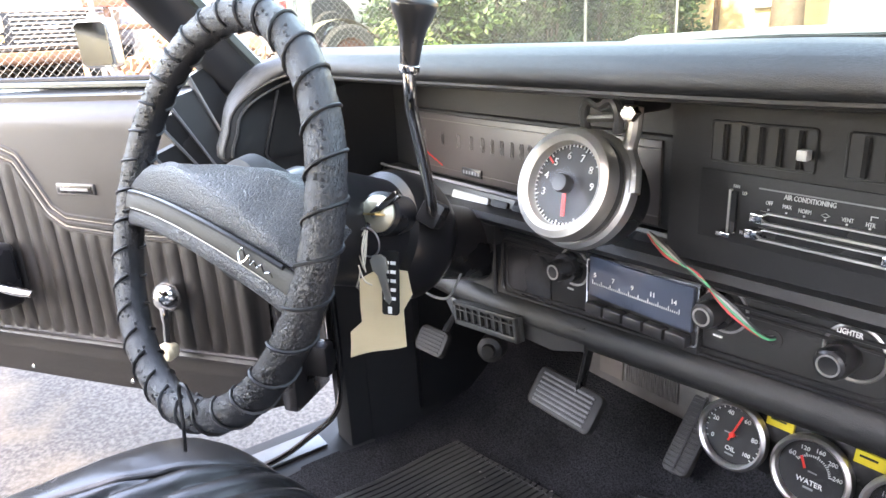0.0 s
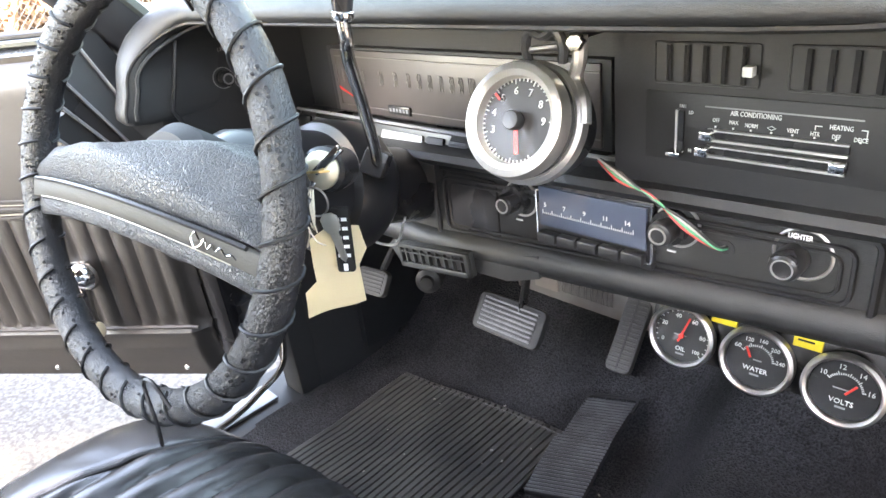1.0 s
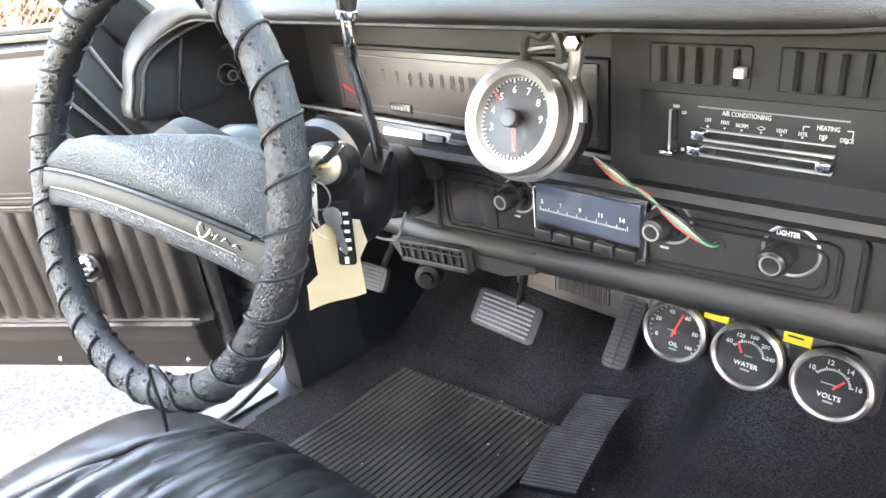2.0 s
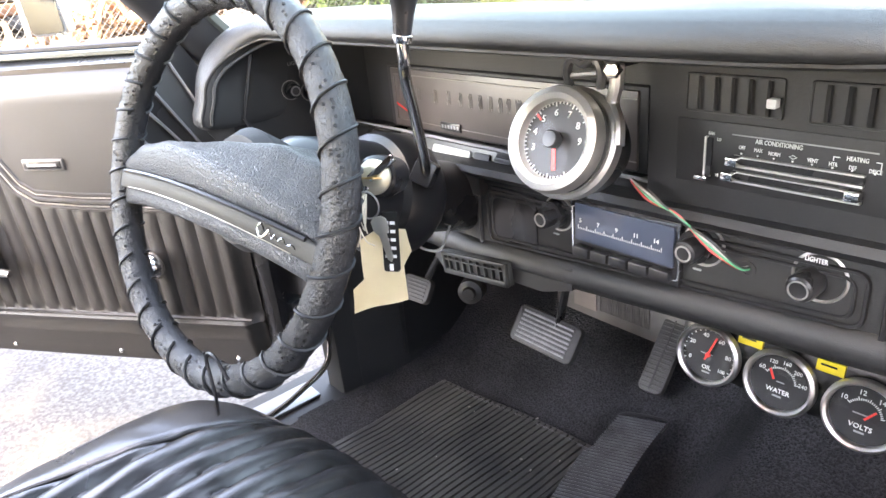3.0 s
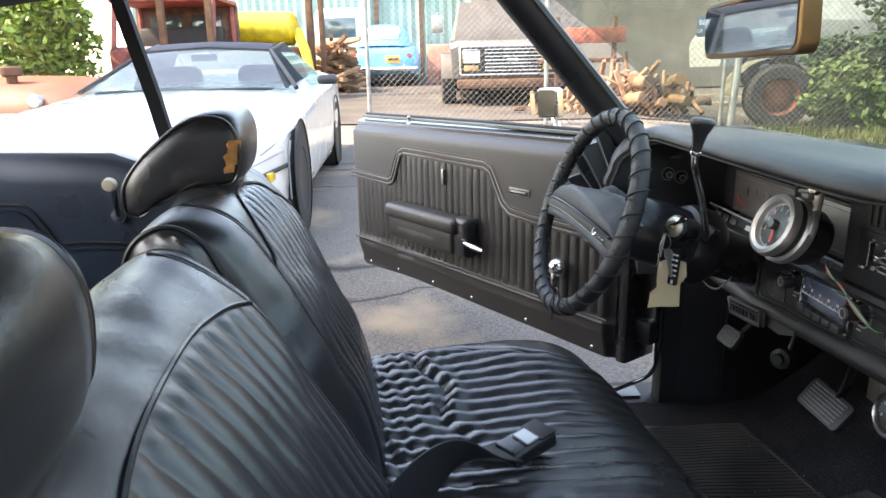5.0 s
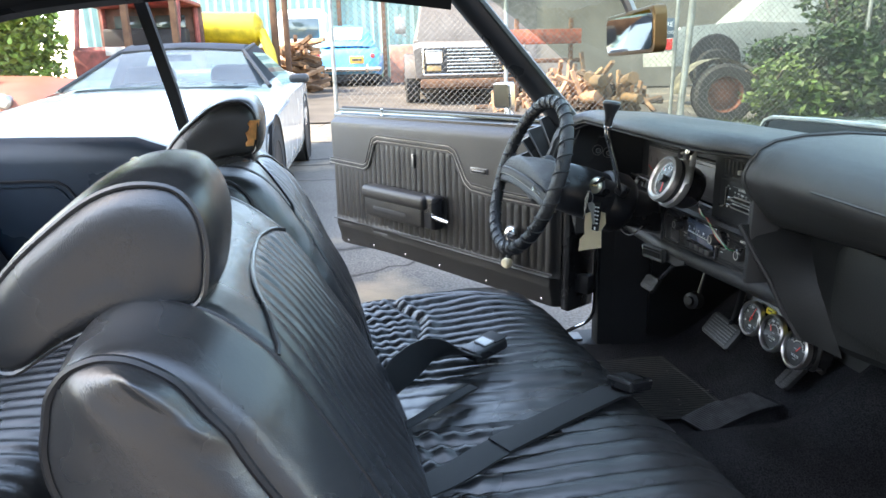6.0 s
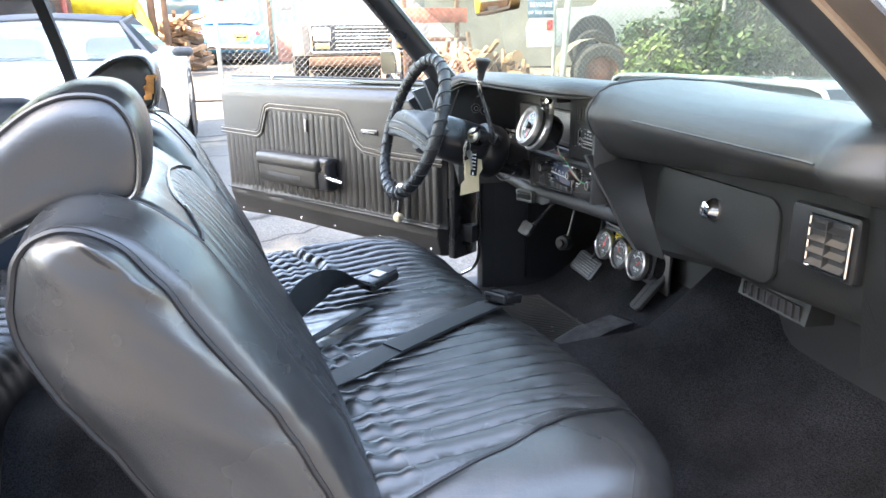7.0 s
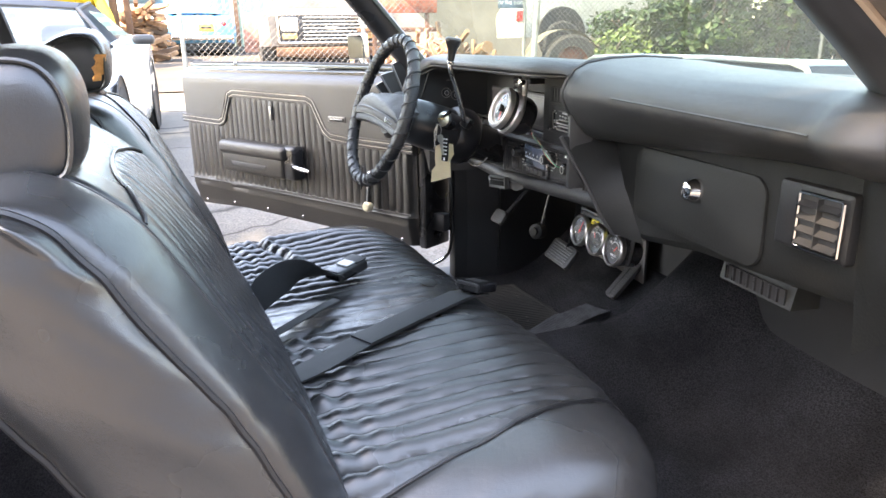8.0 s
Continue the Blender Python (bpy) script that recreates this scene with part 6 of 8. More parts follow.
# side profiles of a seat back, from the foot up the front, over the top and down the rear: (y, z)
FACE_PROFILE = ((0.300, 0.36), (0.288, 0.42), (0.252, 0.533), (0.215, 0.600), (0.181, 0.660), (0.138, 0.735), (0.107, 0.780), (0.080, 0.807), (0.050, 0.828), (0.012, 0.842), (-0.030, 0.838), (-0.064, 0.812), (-0.082, 0.765), (-0.070, 0.700), (-0.013, 0.590), (0.050, 0.470), (0.100, 0.36))
EDGE_PROFILE = ((0.262, 0.36), (0.242, 0.42), (0.192, 0.535), (0.162, 0.596), (0.122, 0.659), (0.079, 0.730), (0.058, 0.767), (0.037, 0.800), (0.017, 0.817), (-0.004, 0.826), (-0.028, 0.826), (-0.052, 0.812), (-0.068, 0.775), (-0.066, 0.708), (-0.013, 0.601), (0.040, 0.495), (0.105, 0.36))


def backrest(x0, x1, bol0, bol1, shift, lift, peak, drop, skew, xref, label):
    """One folding seat back: flat pleated face, rolled bolsters, piped side panels."""
    fp, ep = curve_pts([(0, y, z) for y, z in FACE_PROFILE], 9), curve_pts([(0, y, z) for y, z in EDGE_PROFILE], 9)
    nr = len(fp)
    f0, f1 = x0 + bol0, x1 - bol1
    fc, fh = (f0 + f1) / 2, (f1 - f0) / 2

    def arch(x):
        return peak - drop * min(1.0, abs((x - fc) / fh)) ** 2.8

    def spot(x, i, out=0.0):
        t = (x - f1) / (x1 - f1) if x > f1 else (f0 - x) / (f0 - x0) if x < f0 else 0.0
        t = min(1.0, max(0.0, t))
        w = 0.75 * (1 - math.sqrt(max(0.0, 1 - t * t))) + 0.25 * t
        p = fp[i].lerp(ep[i], w)
        a, b = fp[max(0, i - 1)], fp[min(nr - 1, i + 1)]
        nrm = Vector((0, b.z - a.z, a.y - b.y)).normalized()
        k = i / (nr - 1)
        front = sm(0.60, 0.56, k)
        ins = front * sm(1.0, 0.965, abs((x - fc) / fh)) * sm(arch(x), arch(x) - 0.012, p.z) if p.y > -0.01 else 0.0
        n = 0.0055 * pleat(x - fc + 0.004 * math.sin(p.z * 17 + x * 3), 0.0365) * ins
        n += 0.006 * sm(0.30, 0.0, abs(x - fc)) * front * sm(0.80, 0.66, p.z)
        n -= 0.0045 * math.exp(-(min(abs(x - f0), abs(x - f1)) / 0.006) ** 2) * front
        n += 0.006 * noise.noise((x * 5, p.y * 7, p.z * 7 + shift * 9)) + 0.0028 * noise.noise((x * 17, p.y * 15, p.z * 15))
        # soft drag creases on the bolsters
        n += 0.0022 * t * noise.noise((x * 9 + p.z * 30, p.z * 8, 2.0))
        q = p + nrm * (n + out)
        hz = q.z - 0.36
        return Vector((x, q.y + skew * (x - xref) - shift - 0.04 * shift / 0.135 * (0.48 - hz) / 0.48 + 0.02 * shift / 0.135, q.z + lift * hz / 0.48))

    xs = [x0 + (f0 - x0) * i / 14 for i in range(14)] + [f0 + (f1 - f0) * i / 150 for i in range(151)] + [f1 + (x1 - f1) * i / 14 for i in range(1, 15)]
    secs = [[spot(x, i) for i in range(nr)] for x in xs]
    b = part("backrest", loft(secs), VINYL, BENCH, label, smooth=75)
    for x in (x0, x1):
        pts = [spot(x, i, 0.002) for i in range(nr)]
        part("side_piping", tube(pts, 0.0036, 6), PIPE, b, "black piping round the side panel")
        sgn = 1 if x == x1 else -1
        edge = [spot(x, i) for i in range(nr)]
        rows = []
        for k in range(nr // 2 + 1):
            p, q = edge[k], edge[nr - 1 - k]
            rows.append([p.lerp(q, j / 10) + Vector((sgn * (0.022 * (4 * j / 10 * (1 - j / 10)) ** 0.6 * sm(0, 9, nr // 2 - k) + 0.005 * noise.noise((j * 0.28, k * 0.13, x)) * (j % 10 > 0)), 0, 0)) for j in range(11)])
        part("side_panel", loft(rows, closed_ring=False), VINYL, b, "smooth vinyl side panel", smooth=75)
    for x in (f0, f1):
        part("face_seam", tube([spot(x, i, 0.001) for i in range(4, int(nr * 0.60))], 0.0022, 6), PIPE, b)
    line = []
    for k in range(61):
        x = f0 + (f1 - f0) * (0.004 + 0.992 * k / 60)
        za = arch(x)
        i = next(j for j in range(nr) if fp[j].z >= za)
        u = (za - fp[i - 1].z) / (fp[i].z - fp[i - 1].z)
        line.append(spot(x, i - 1, 0.002).lerp(spot(x, i, 0.002), u))
    part("insert_piping", tube(line, 0.0026, 6), VINYL, b)
    return b


PILLOW = ((-0.150, 0.788), (-0.146, 0.830), (-0.115, 0.872), (-0.068, 0.911), (-0.036, 0.932), (-0.005, 0.942), (0.027, 0.940), (0.044, 0.927), (0.053, 0.904), (0.053, 0.872), (0.044, 0.839), (0.018, 0.829), (-0.030, 0.824), (-0.085, 0.802), (-0.125, 0.778))


def head_restraint(xa, xb, dy, dz, torn):
    """Slanted pillow with a flat piped panel at each end; xb is the end beside the door opening or the aisle."""
    h = thing("head_restraint", ((xa + xb) / 2, -0.05 + dy, 0.83 + dz), "black vinyl head restraint" + (" with a torn corner showing orange foam" if torn else " with piped end panels"), "head restraint", "head restraints")
    ring = curve_pts([(0, y + dy, z + dz) for y, z in PILLOW + PILLOW[:1]], 4)[:-1]
    c = sum(ring, Vector()) / len(ring)
    secs = []
    for x, k in ((xa + 0.006, 0.55), (xa, 0.90), (xa + 0.004, 0.985), (xa + 0.015, 1.05), (xa + 0.04, 1.105), (xa + 0.07, 1.125), ((xa + xb) / 2, 1.13), (xb - 0.07, 1.125), (xb - 0.04, 1.105), (xb - 0.015, 1.05), (xb - 0.004, 0.985), (xb + 0.001, 0.93), (xb + 0.006, 0.75), (xb + 0.008, 0.5), (xb + 0.006, 0.2)):
        row = []
        for p in ring:
            q = c + (p - c) * (k * (1 + 0.012 * noise.noise((x * 8, p.y * 10, p.z * 10))))
            if k > 1 and q.z < c.z:
                q.z = max(q.z, p.z - 0.004)
            row.append(Vector((x, q.y + 0.15 * min(0.0, x - xb), q.z + 0.05 * max(0.0, xb - x))))
        secs.append(row)
    part("pillow", loft(secs), VINYL, h, smooth=75)
    for x in (xa + 0.002, xb - 0.002):
        part("end_piping", tube([Vector((x, p.y + 0.15 * (x - xb), p.z + 0.05 * (xb - x))) for p in ring], 0.0028, 6, closed=True), VINYL, h)
    for dx in (-0.05, 0.05):
        part("post", tube([((xa + xb) / 2 + dx, -0.05 + dy, 0.835 + dz), ((xa + xb) / 2 + dx, -0.03 + dy, 0.78 + dz)], 0.006, 8), DULLCH, h)
    if torn:
        foam = mat("orange_foam", (0.55, 0.24, 0.08), 0.9, grain=150, bump=0.6, var=0.3, var_scale=40)
        rag = []
        for i in range(9):
            t = i / 8
            z = 0.905 + (0.852 - 0.905) * t
            y = 0.043 - 0.012 * t
            w = 0.004 + 0.0035 * math.sin(i * 1.9) - 0.006 * abs(t - 0.5)
            rag.append([(xb + 0.0085, y - w + dy, z + dz), (xb + 0.010, y - w * 0.2 + dy, z + dz + 0.002 * math.sin(i * 3.1)), (xb + 0.006, y + 0.008 + dy, z + dz), (xb - 0.004, y + 0.0165 + dy, z + dz)])
        part("foam_patch", loft(rag, closed_ring=False), foam, h, "torn patch of orange foam", smooth=50)


backrest(-0.695, -0.045, 0.15, 0.085, 0.117, 0.025, 0.832, 0.075, 0.16, -0.13, "black vinyl driver's seat back with a pleated insert")
backrest(-0.020, 0.650, 0.06, 0.09, 0.0, 0.0, 0.814, 0.032, 0.15, 0.56, "black vinyl passenger's seat back with a pleated insert")
head_restraint(-0.56, -0.322, -0.135, 0.035, True)
head_restraint(0.385, 0.562, 0.0, 0.0, False)


# ---- lap belts on the bench ----
def belts():
    web = mat("belt_webbing", (0.014, 0.015, 0.016), 0.6, grain=700, bump=0.5, var=0.2)

    def strap(name, pts, w, parent, side=None, label=""):
        """Woven strap through pts; side gives the direction of its width at each point."""
        P = curve_pts(pts, 6)
        S = curve_pts(side, 6) if side else None
        secs = []
        for i, p in enumerate(P):
            t = (P[min(i + 1, len(P) - 1)] - P[max(i - 1, 0)]).normalized()
            s = S[i] if S else t.cross(Vector((0, 0, 1)))
            s = (s - t * s.dot(t)).normalized() * w / 2
            n = s.cross(t).normalized() * 0.0012
            secs.append([p - s - n, p - s * 0.9 - n * 1.4, p + s * 0.9 - n * 1.4, p + s - n, p + s + n, p + s * 0.9 + n * 1.4, p - s * 0.9 + n * 1.4, p - s + n])
        part(name, loft(secs), web, parent, label, smooth=40)
    a = thing("seat_belt", (0.2, 0.36, 0.47), "black lap belt laid flat across the bench toward the front", "seat belt", "seat belts")
    strap("webbing", [(0.345, 0.15, 0.462), (0.293, 0.262, 0.469), (0.226, 0.350, 0.473), (0.146, 0.470, 0.477), (0.075, 0.577, 0.478), (0.05, 0.62, 0.470)], 0.05, a)
    strap("webbing_overlap", [(0.224, 0.353, 0.4762), (0.206, 0.380, 0.4772), (0.146, 0.470, 0.4802), (0.079, 0.571, 0.4812)], 0.05, a, label="doubled end of the webbing")
    M = Matrix.Translation((0.055, 0.612, 0.484)) @ pose(0, 0, 0, -14, 0, 38)
    part("buckle", box(-0.026, 0.026, -0.036, 0.036, -0.009, 0.011, 0.005, 3, m=M), BLACKP, a)
    part("buckle_rim", box(-0.024, 0.024, -0.039, -0.034, 0.004, 0.011, 0.002, m=M), mat("dark_steel", (0.10, 0.10, 0.10), 0.4, 0.8), a, "worn steel edge")
    part("press_bar", box(-0.018, 0.018, -0.020, 0.012, 0.0112, 0.0135, 0.001, m=M), MATTE, a)
    b = thing("seat_belt", (-0.08, 0.28, 0.47), "black lap belt with a white-labelled buckle, twisted on the bench", "seat belt", "seat belts")
    strap("webbing", [(0.11, 0.09, 0.452), (0.075, 0.155, 0.480), (0.022, 0.205, 0.512), (-0.040, 0.255, 0.515), (-0.085, 0.315, 0.494), (-0.105, 0.345, 0.486)], 0.066, b, side=[(1, 0.4, 0.2), (0.35, 0.2, 0.8), (-0.1, -0.1, 0.9), (0.1, 0.1, 0.9), (1, 0.7, 0.3), (1, 0.7, 0.0)])
    strap("webbing", [(0.20, 0.12, 0.452), (0.135, 0.215, 0.468), (0.075, 0.28, 0.474), (0.02, 0.335, 0.474)], 0.020, b)
    M = Matrix.Translation((-0.122, 0.372, 0.489)) @ pose(0, 0, 0, 9, 0, 34)
    part("buckle", box(-0.027, 0.027, -0.042, 0.042, -0.013, 0.011, 0.007, 4, m=M), BLACKP, b, smooth=50)
    part("buckle_cap", box(-0.024, 0.024, 0.012, 0.042, 0.0105, 0.0135, 0.0014, m=M), MATTE, b)
    part("release_button", box(-0.016, 0.016, -0.010, 0.013, 0.0110, 0.0140, 0.001, m=M), mat("white_label", (0.75, 0.75, 0.73), 0.4), b, "white release label")
    part("buckle_rim", tube([M @ Vector((x, y, 0.0130)) for x, y in rrect(-0.018, 0.018, -0.012, 0.015, 0.003, 2)], 0.0009, 5, closed=True), STEEL, b)


belts()


# ---- rear bench ----
def rear_bench():
    b = thing("rear_bench", (CX, -0.75, 0.2), "black pleated vinyl rear bench seat", "seat")
    for nm, prof in (("cushion", ((-0.35, 0.2), (-0.37, 0.38), (-0.45, 0.43), (-0.7, 0.41), (-0.9, 0.38), (-0.92, 0.2))), ("back_cushion", ((-0.88, 0.3), (-0.80, 0.42), (-0.9, 0.65), (-1.0, 0.82), (-1.1, 0.84), (-1.15, 0.3)))):
        pr = resample([Vector((0, y, z)) for y, z in prof], 36)
        secs = []
        for i in range(141):
            x = CX + 0.66 * (-1 + 2 * i / 140)
            secs.append([(x, p.y, p.z + 0.008 * pleat(x, 0.042) * sm(0.6, 0.57, abs(x - CX)) * sm(0.28, 0.36, p.z)) for p in pr])
        part(nm, loft(secs), VINYL, b, smooth=70)


rear_bench()

# ---- yard outside ----
def gz(x, y):
    """Height of the sloping yard."""
    return 0.05 * max(0.0, -x - 1.0) * sm(-0.6, -2.0, x) * (1 - 0.5 * sm(2.6, 5.0, y))


def ground():
    asphalt = mat("asphalt", (0.108, 0.097, 0.084), 0.9, grain=160, bump=0.9, voro=90, var=0.3, var_scale=0.8, col2=(0.185, 0.168, 0.147), spec=0.2)
    nt = asphalt.node_tree
    bs = nt.nodes["Principled BSDF"]
    src = bs.inputs["Base Color"].links[0].from_socket
    tc = nt.nodes.new("ShaderNodeTexCoord")
    sp = nt.nodes.new("ShaderNodeTexNoise")
    sp.inputs["Scale"].default_value, sp.inputs["Detail"].default_value = 95.0, 6.0
    cr = nt.nodes.new("ShaderNodeMapRange")
    cr.inputs["From Min"].default_value, cr.inputs["From Max"].default_value = 0.38, 0.66
    cr.inputs["To Min"].default_value, cr.inputs["To Max"].default_value = 0.68, 1.25
    mu = nt.nodes.new("ShaderNodeMix")
    mu.data_type, mu.blend_type = "RGBA", "MULTIPLY"
    mu.inputs["Factor"].default_value = 1.0
    nt.links.new(tc.outputs["Object"], sp.inputs["Vector"])
    nt.links.new(sp.outputs["Fac"], cr.inputs["Value"])
    nt.links.new(src, mu.inputs["A"])
    nt.links.new(cr.outputs[0], mu.inputs["B"])
    # sandy stains and long cracks
    st = nt.nodes.new("ShaderNodeTexNoise")
    st.inputs["Scale"].default_value, st.inputs["Detail"].default_value = 1.3, 7.0
    sr = nt.nodes.new("ShaderNodeMapRange")
    sr.inputs["From Min"].default_value, sr.inputs["From Max"].default_value = 0.56, 0.68
    nt.links.new(tc.outputs["Object"], st.inputs["Vector"])
    nt.links.new(st.outputs["Fac"], sr.inputs["Value"])
    m2 = nt.nodes.new("ShaderNodeMix")
    m2.data_type = "RGBA"
    m2.inputs["B"].default_value = (0.30, 0.235, 0.165, 1)
    nt.links.new(sr.outputs[0], m2.inputs["Factor"])
    nt.links.new(mu.outputs["Result"], m2.inputs["A"])
    vo = nt.nodes.new("ShaderNodeTexVoronoi")
    vo.feature = "DISTANCE_TO_EDGE"
    vo.inputs["Scale"].default_value = 0.55
    wv = nt.nodes.new("ShaderNodeTexNoise")
    wv.inputs["Scale"].default_value = 3.0
    va = nt.nodes.new("ShaderNodeVectorMath")
    va.operation, va.inputs[2].default_value = "MULTIPLY_ADD", (0, 0, 0)
    va.inputs[1].default_value = (0.35, 0.35, 0.0)
    nt.links.new(tc.outputs["Object"], wv.inputs["Vector"])
    nt.links.new(wv.outputs["Color"], va.inputs[0])
    nt.links.new(tc.outputs["Object"], va.inputs[2])
    nt.links.new(va.outputs[0], vo.inputs["Vector"])
    vr = nt.nodes.new("ShaderNodeMapRange")
    vr.inputs["From Max"].default_value = 0.012
    vr.inputs["To Min"].default_value = 0.25
    nt.links.new(vo.outputs["Distance"], vr.inputs["Value"])
    m3 = nt.nodes.new("ShaderNodeMix")
    m3.data_type, m3.blend_type = "RGBA", "MULTIPLY"
    m3.inputs["Factor"].default_value = 1.0
    nt.links.new(m2.outputs["Result"], m3.inputs["A"])
    nt.links.new(vr.outputs[0], m3.inputs["B"])
    nt.links.new(m3.outputs["Result"], bs.inputs["Base Color"])
    xs = [-90, -60, -40, -30, -24] + [-20 + 0.5 * i for i in range(49)] + [6, 10, 20, 40, 90]
    ys = [-90, -50, -30, -20, -12] + [-8 + 0.5 * i for i in range(49)] + [18, 22, 30, 45, 90]
    bm = bmesh.new()
    V = [[bm.verts.new((x, y, gz(max(x, -24), y) + 0.012 * noise.noise((x * 0.7, y * 0.7, 0)))) for y in ys] for x in xs]
    for i in range(len(xs) - 1):
        for j in range(len(ys) - 1):
            bm.faces.new((V[i][j], V[i + 1][j], V[i + 1][j + 1], V[i][j + 1]))
    g = solo("ground", bm, asphalt, "cracked grey asphalt yard with sandy patches", "ground", kind="structure", smooth=80)
    return g


ground()


def dirt_yard():
    """Thin dark sheet on the asphalt: the shade behind the fence put into colour."""
    bm = bmesh.new()
    xs = [-19.8 + 0.45 * i for i in range(26)]
    ys = [-2.4 + 0.45 * j for j in range(18)]
    V = [[bm.verts.new((x + 0.12 * noise.noise((y, x, 3)), y, gz(x, y) + 0.02 + 0.012 * noise.noise((x * 0.7, y * 0.7, 0)))) for y in ys] for x in xs]
    for i in range(len(xs) - 1):
        for j in range(len(ys) - 1):
            bm.faces.new((V[i][j], V[i + 1][j], V[i + 1][j + 1], V[i][j + 1]))
    solo("dirt_ground", bm, mat("shade_brown", (0.055, 0.048, 0.042), 0.95, grain=50, bump=0.8, var=0.3, var_scale=1.2, col2=(0.10, 0.088, 0.075), spec=0.2), "dark brown sheet standing in for shade on the ground behind the fence", "ground", kind="structure", smooth=80)


dirt_yard()
STEELG = mat("galvanised", (0.23, 0.24, 0.23), 0.55, 0.6, grain=60, bump=0.1)
TYRE = mat("tyre", (0.018, 0.018, 0.018), 0.8, grain=120, bump=0.3)
RUST = mat("rust", (0.07, 0.032, 0.018), 0.9, grain=40, bump=0.6, var=0.5, var_scale=7, col2=(0.14, 0.075, 0.042))
DARKGL = mat("car_glass", (0.05, 0.07, 0.075), 0.06, spec=0.9, var=0.1)


def wheel(parent, c, r, w, axis=(0, 1, 0), rim=None, name="wheel"):
    f = facing(c, axis, (0, 0, 1))
    k = part(name, lathe([(r * 0.6, -w / 2), (r * 0.9, -w / 2), (r, -w * 0.38), (r, w * 0.38), (r * 0.9, w / 2), (r * 0.6, w / 2)], f, 32, close=True), TYRE, parent)
    part("rim", lathe([(0, w * 0.3), (r * 0.2, w * 0.32), (r * 0.5, w * 0.1), (r * 0.58, w * 0.42), (r * 0.62, w * 0.42), (r * 0.62, -w * 0.4), (0, -w * 0.4)], f, 28), rim or STEELG, k)
    return k


def sports_car():
    COUPEG = glass("coupe_glass", (0.55, 0.68, 0.68), haze=0.06)
    white = mat("white_car_paint", (0.66, 0.66, 0.64), 0.25, coat=0.6, grain=30, var=0.04)
    X0, Y0 = -2.25, -1.44
    L = 4.45
    g0 = gz(-3.2, 0)
    g1 = gz(-5.7, 0)
    c = thing("sports_car", (X0 - L / 2, Y0, g0), "white low sports coupe with a dark roof, parked nose toward us", "car", "parked vehicles")
    st = [  # distance from nose, half width, sill, belt height, hood or deck height
        (0.0, 0.66, 0.30, 0.42, 0.46), (0.12, 0.76, 0.20, 0.50, 0.56), (0.5, 0.85, 0.17, 0.60, 0.68), (0.95, 0.89, 0.17, 0.67, 0.76), (1.4, 0.89, 0.17, 0.70, 0.775), (1.75, 0.89, 0.17, 0.73, 0.80),
        (2.4, 0.89, 0.17, 0.76, 0.81), (3.0, 0.90, 0.17, 0.78, 0.84), (3.45, 0.90, 0.18, 0.80, 0.88), (4.0, 0.88, 0.22, 0.80, 0.90), (4.4, 0.82, 0.30, 0.78, 0.86), (4.45, 0.78, 0.40, 0.74, 0.80)]
    secs = []
    for s, w, a, b, h in st:
        x = X0 - s
        z0 = g0 + (g1 - g0) * s / L
        row = []
        for y, z in ((-w * 0.96, a), (-w, a + 0.1), (-w * 1.01, (a + b) / 2), (-w, b - 0.03), (-w * 0.94, b + 0.02), (-w * 0.7, h - 0.01), (-w * 0.35, h), (0, h + 0.005), (w * 0.35, h), (w * 0.7, h - 0.01), (w * 0.94, b + 0.02), (w, b - 0.03), (w * 1.01, (a + b) / 2), (w, a + 0.1), (w * 0.96, a)):
            row.append((x, Y0 + y, z0 + z))
        secs.append(row)
    part("body", loft(secs), white, c, "glossy white body", smooth=35)
    zc = g0 + (g1 - g0) * 0.55
    cab = []
    YC = Y0 + 0.055
    for s, w, z in ((1.70, 0.66, 0.80), (2.32, 0.455, 1.075), (2.5, 0.47, 1.13), (2.95, 0.49, 1.145), (3.3, 0.52, 1.09), (4.05, 0.64, 0.875)):
        cab.append([(X0 - s, YC - w - (0.11 if z < 1 else 0.15), zc + 0.77), (X0 - s, YC - w, zc + z - 0.015), (X0 - s, YC - w * 0.6, zc + z), (X0 - s, YC, zc + z + 0.01), (X0 - s, YC + w * 0.6, zc + z), (X0 - s, YC + w, zc + z - 0.015), (X0 - s, YC + w + (0.11 if z < 1 else 0.15), zc + 0.77)])
    part("windshield", loft(cab[:2], closed_ring=False), COUPEG, c, "tinted windshield with reflections")
    part("roof", loft(cab[1:5], closed_ring=False), mat("navy_roof", (0.012, 0.013, 0.02), 0.6, spec=0.2), c, "dark blue roof panel", smooth=50)
    part("windshield_header", tube([(X0 - 2.32, YC - 0.455, zc + 1.062), (X0 - 2.32, YC, zc + 1.088), (X0 - 2.32, YC + 0.455, zc + 1.062)], 0.012, 6), MATTE, c)
    part("hatch_glass", loft(cab[4:], closed_ring=False), COUPEG, c)
    part("cabin_floor", box(X0 - 3.6, X0 - 1.75, Y0 - 0.6, Y0 + 0.6, zc + 0.60, zc + 0.79, 0.03), MATTE, c)
    part("inner_mirror", box(X0 - 2.42, X0 - 2.40, Y0 - 0.1, Y0 + 0.1, zc + 0.99, zc + 1.04, 0.01), MATTE, c)
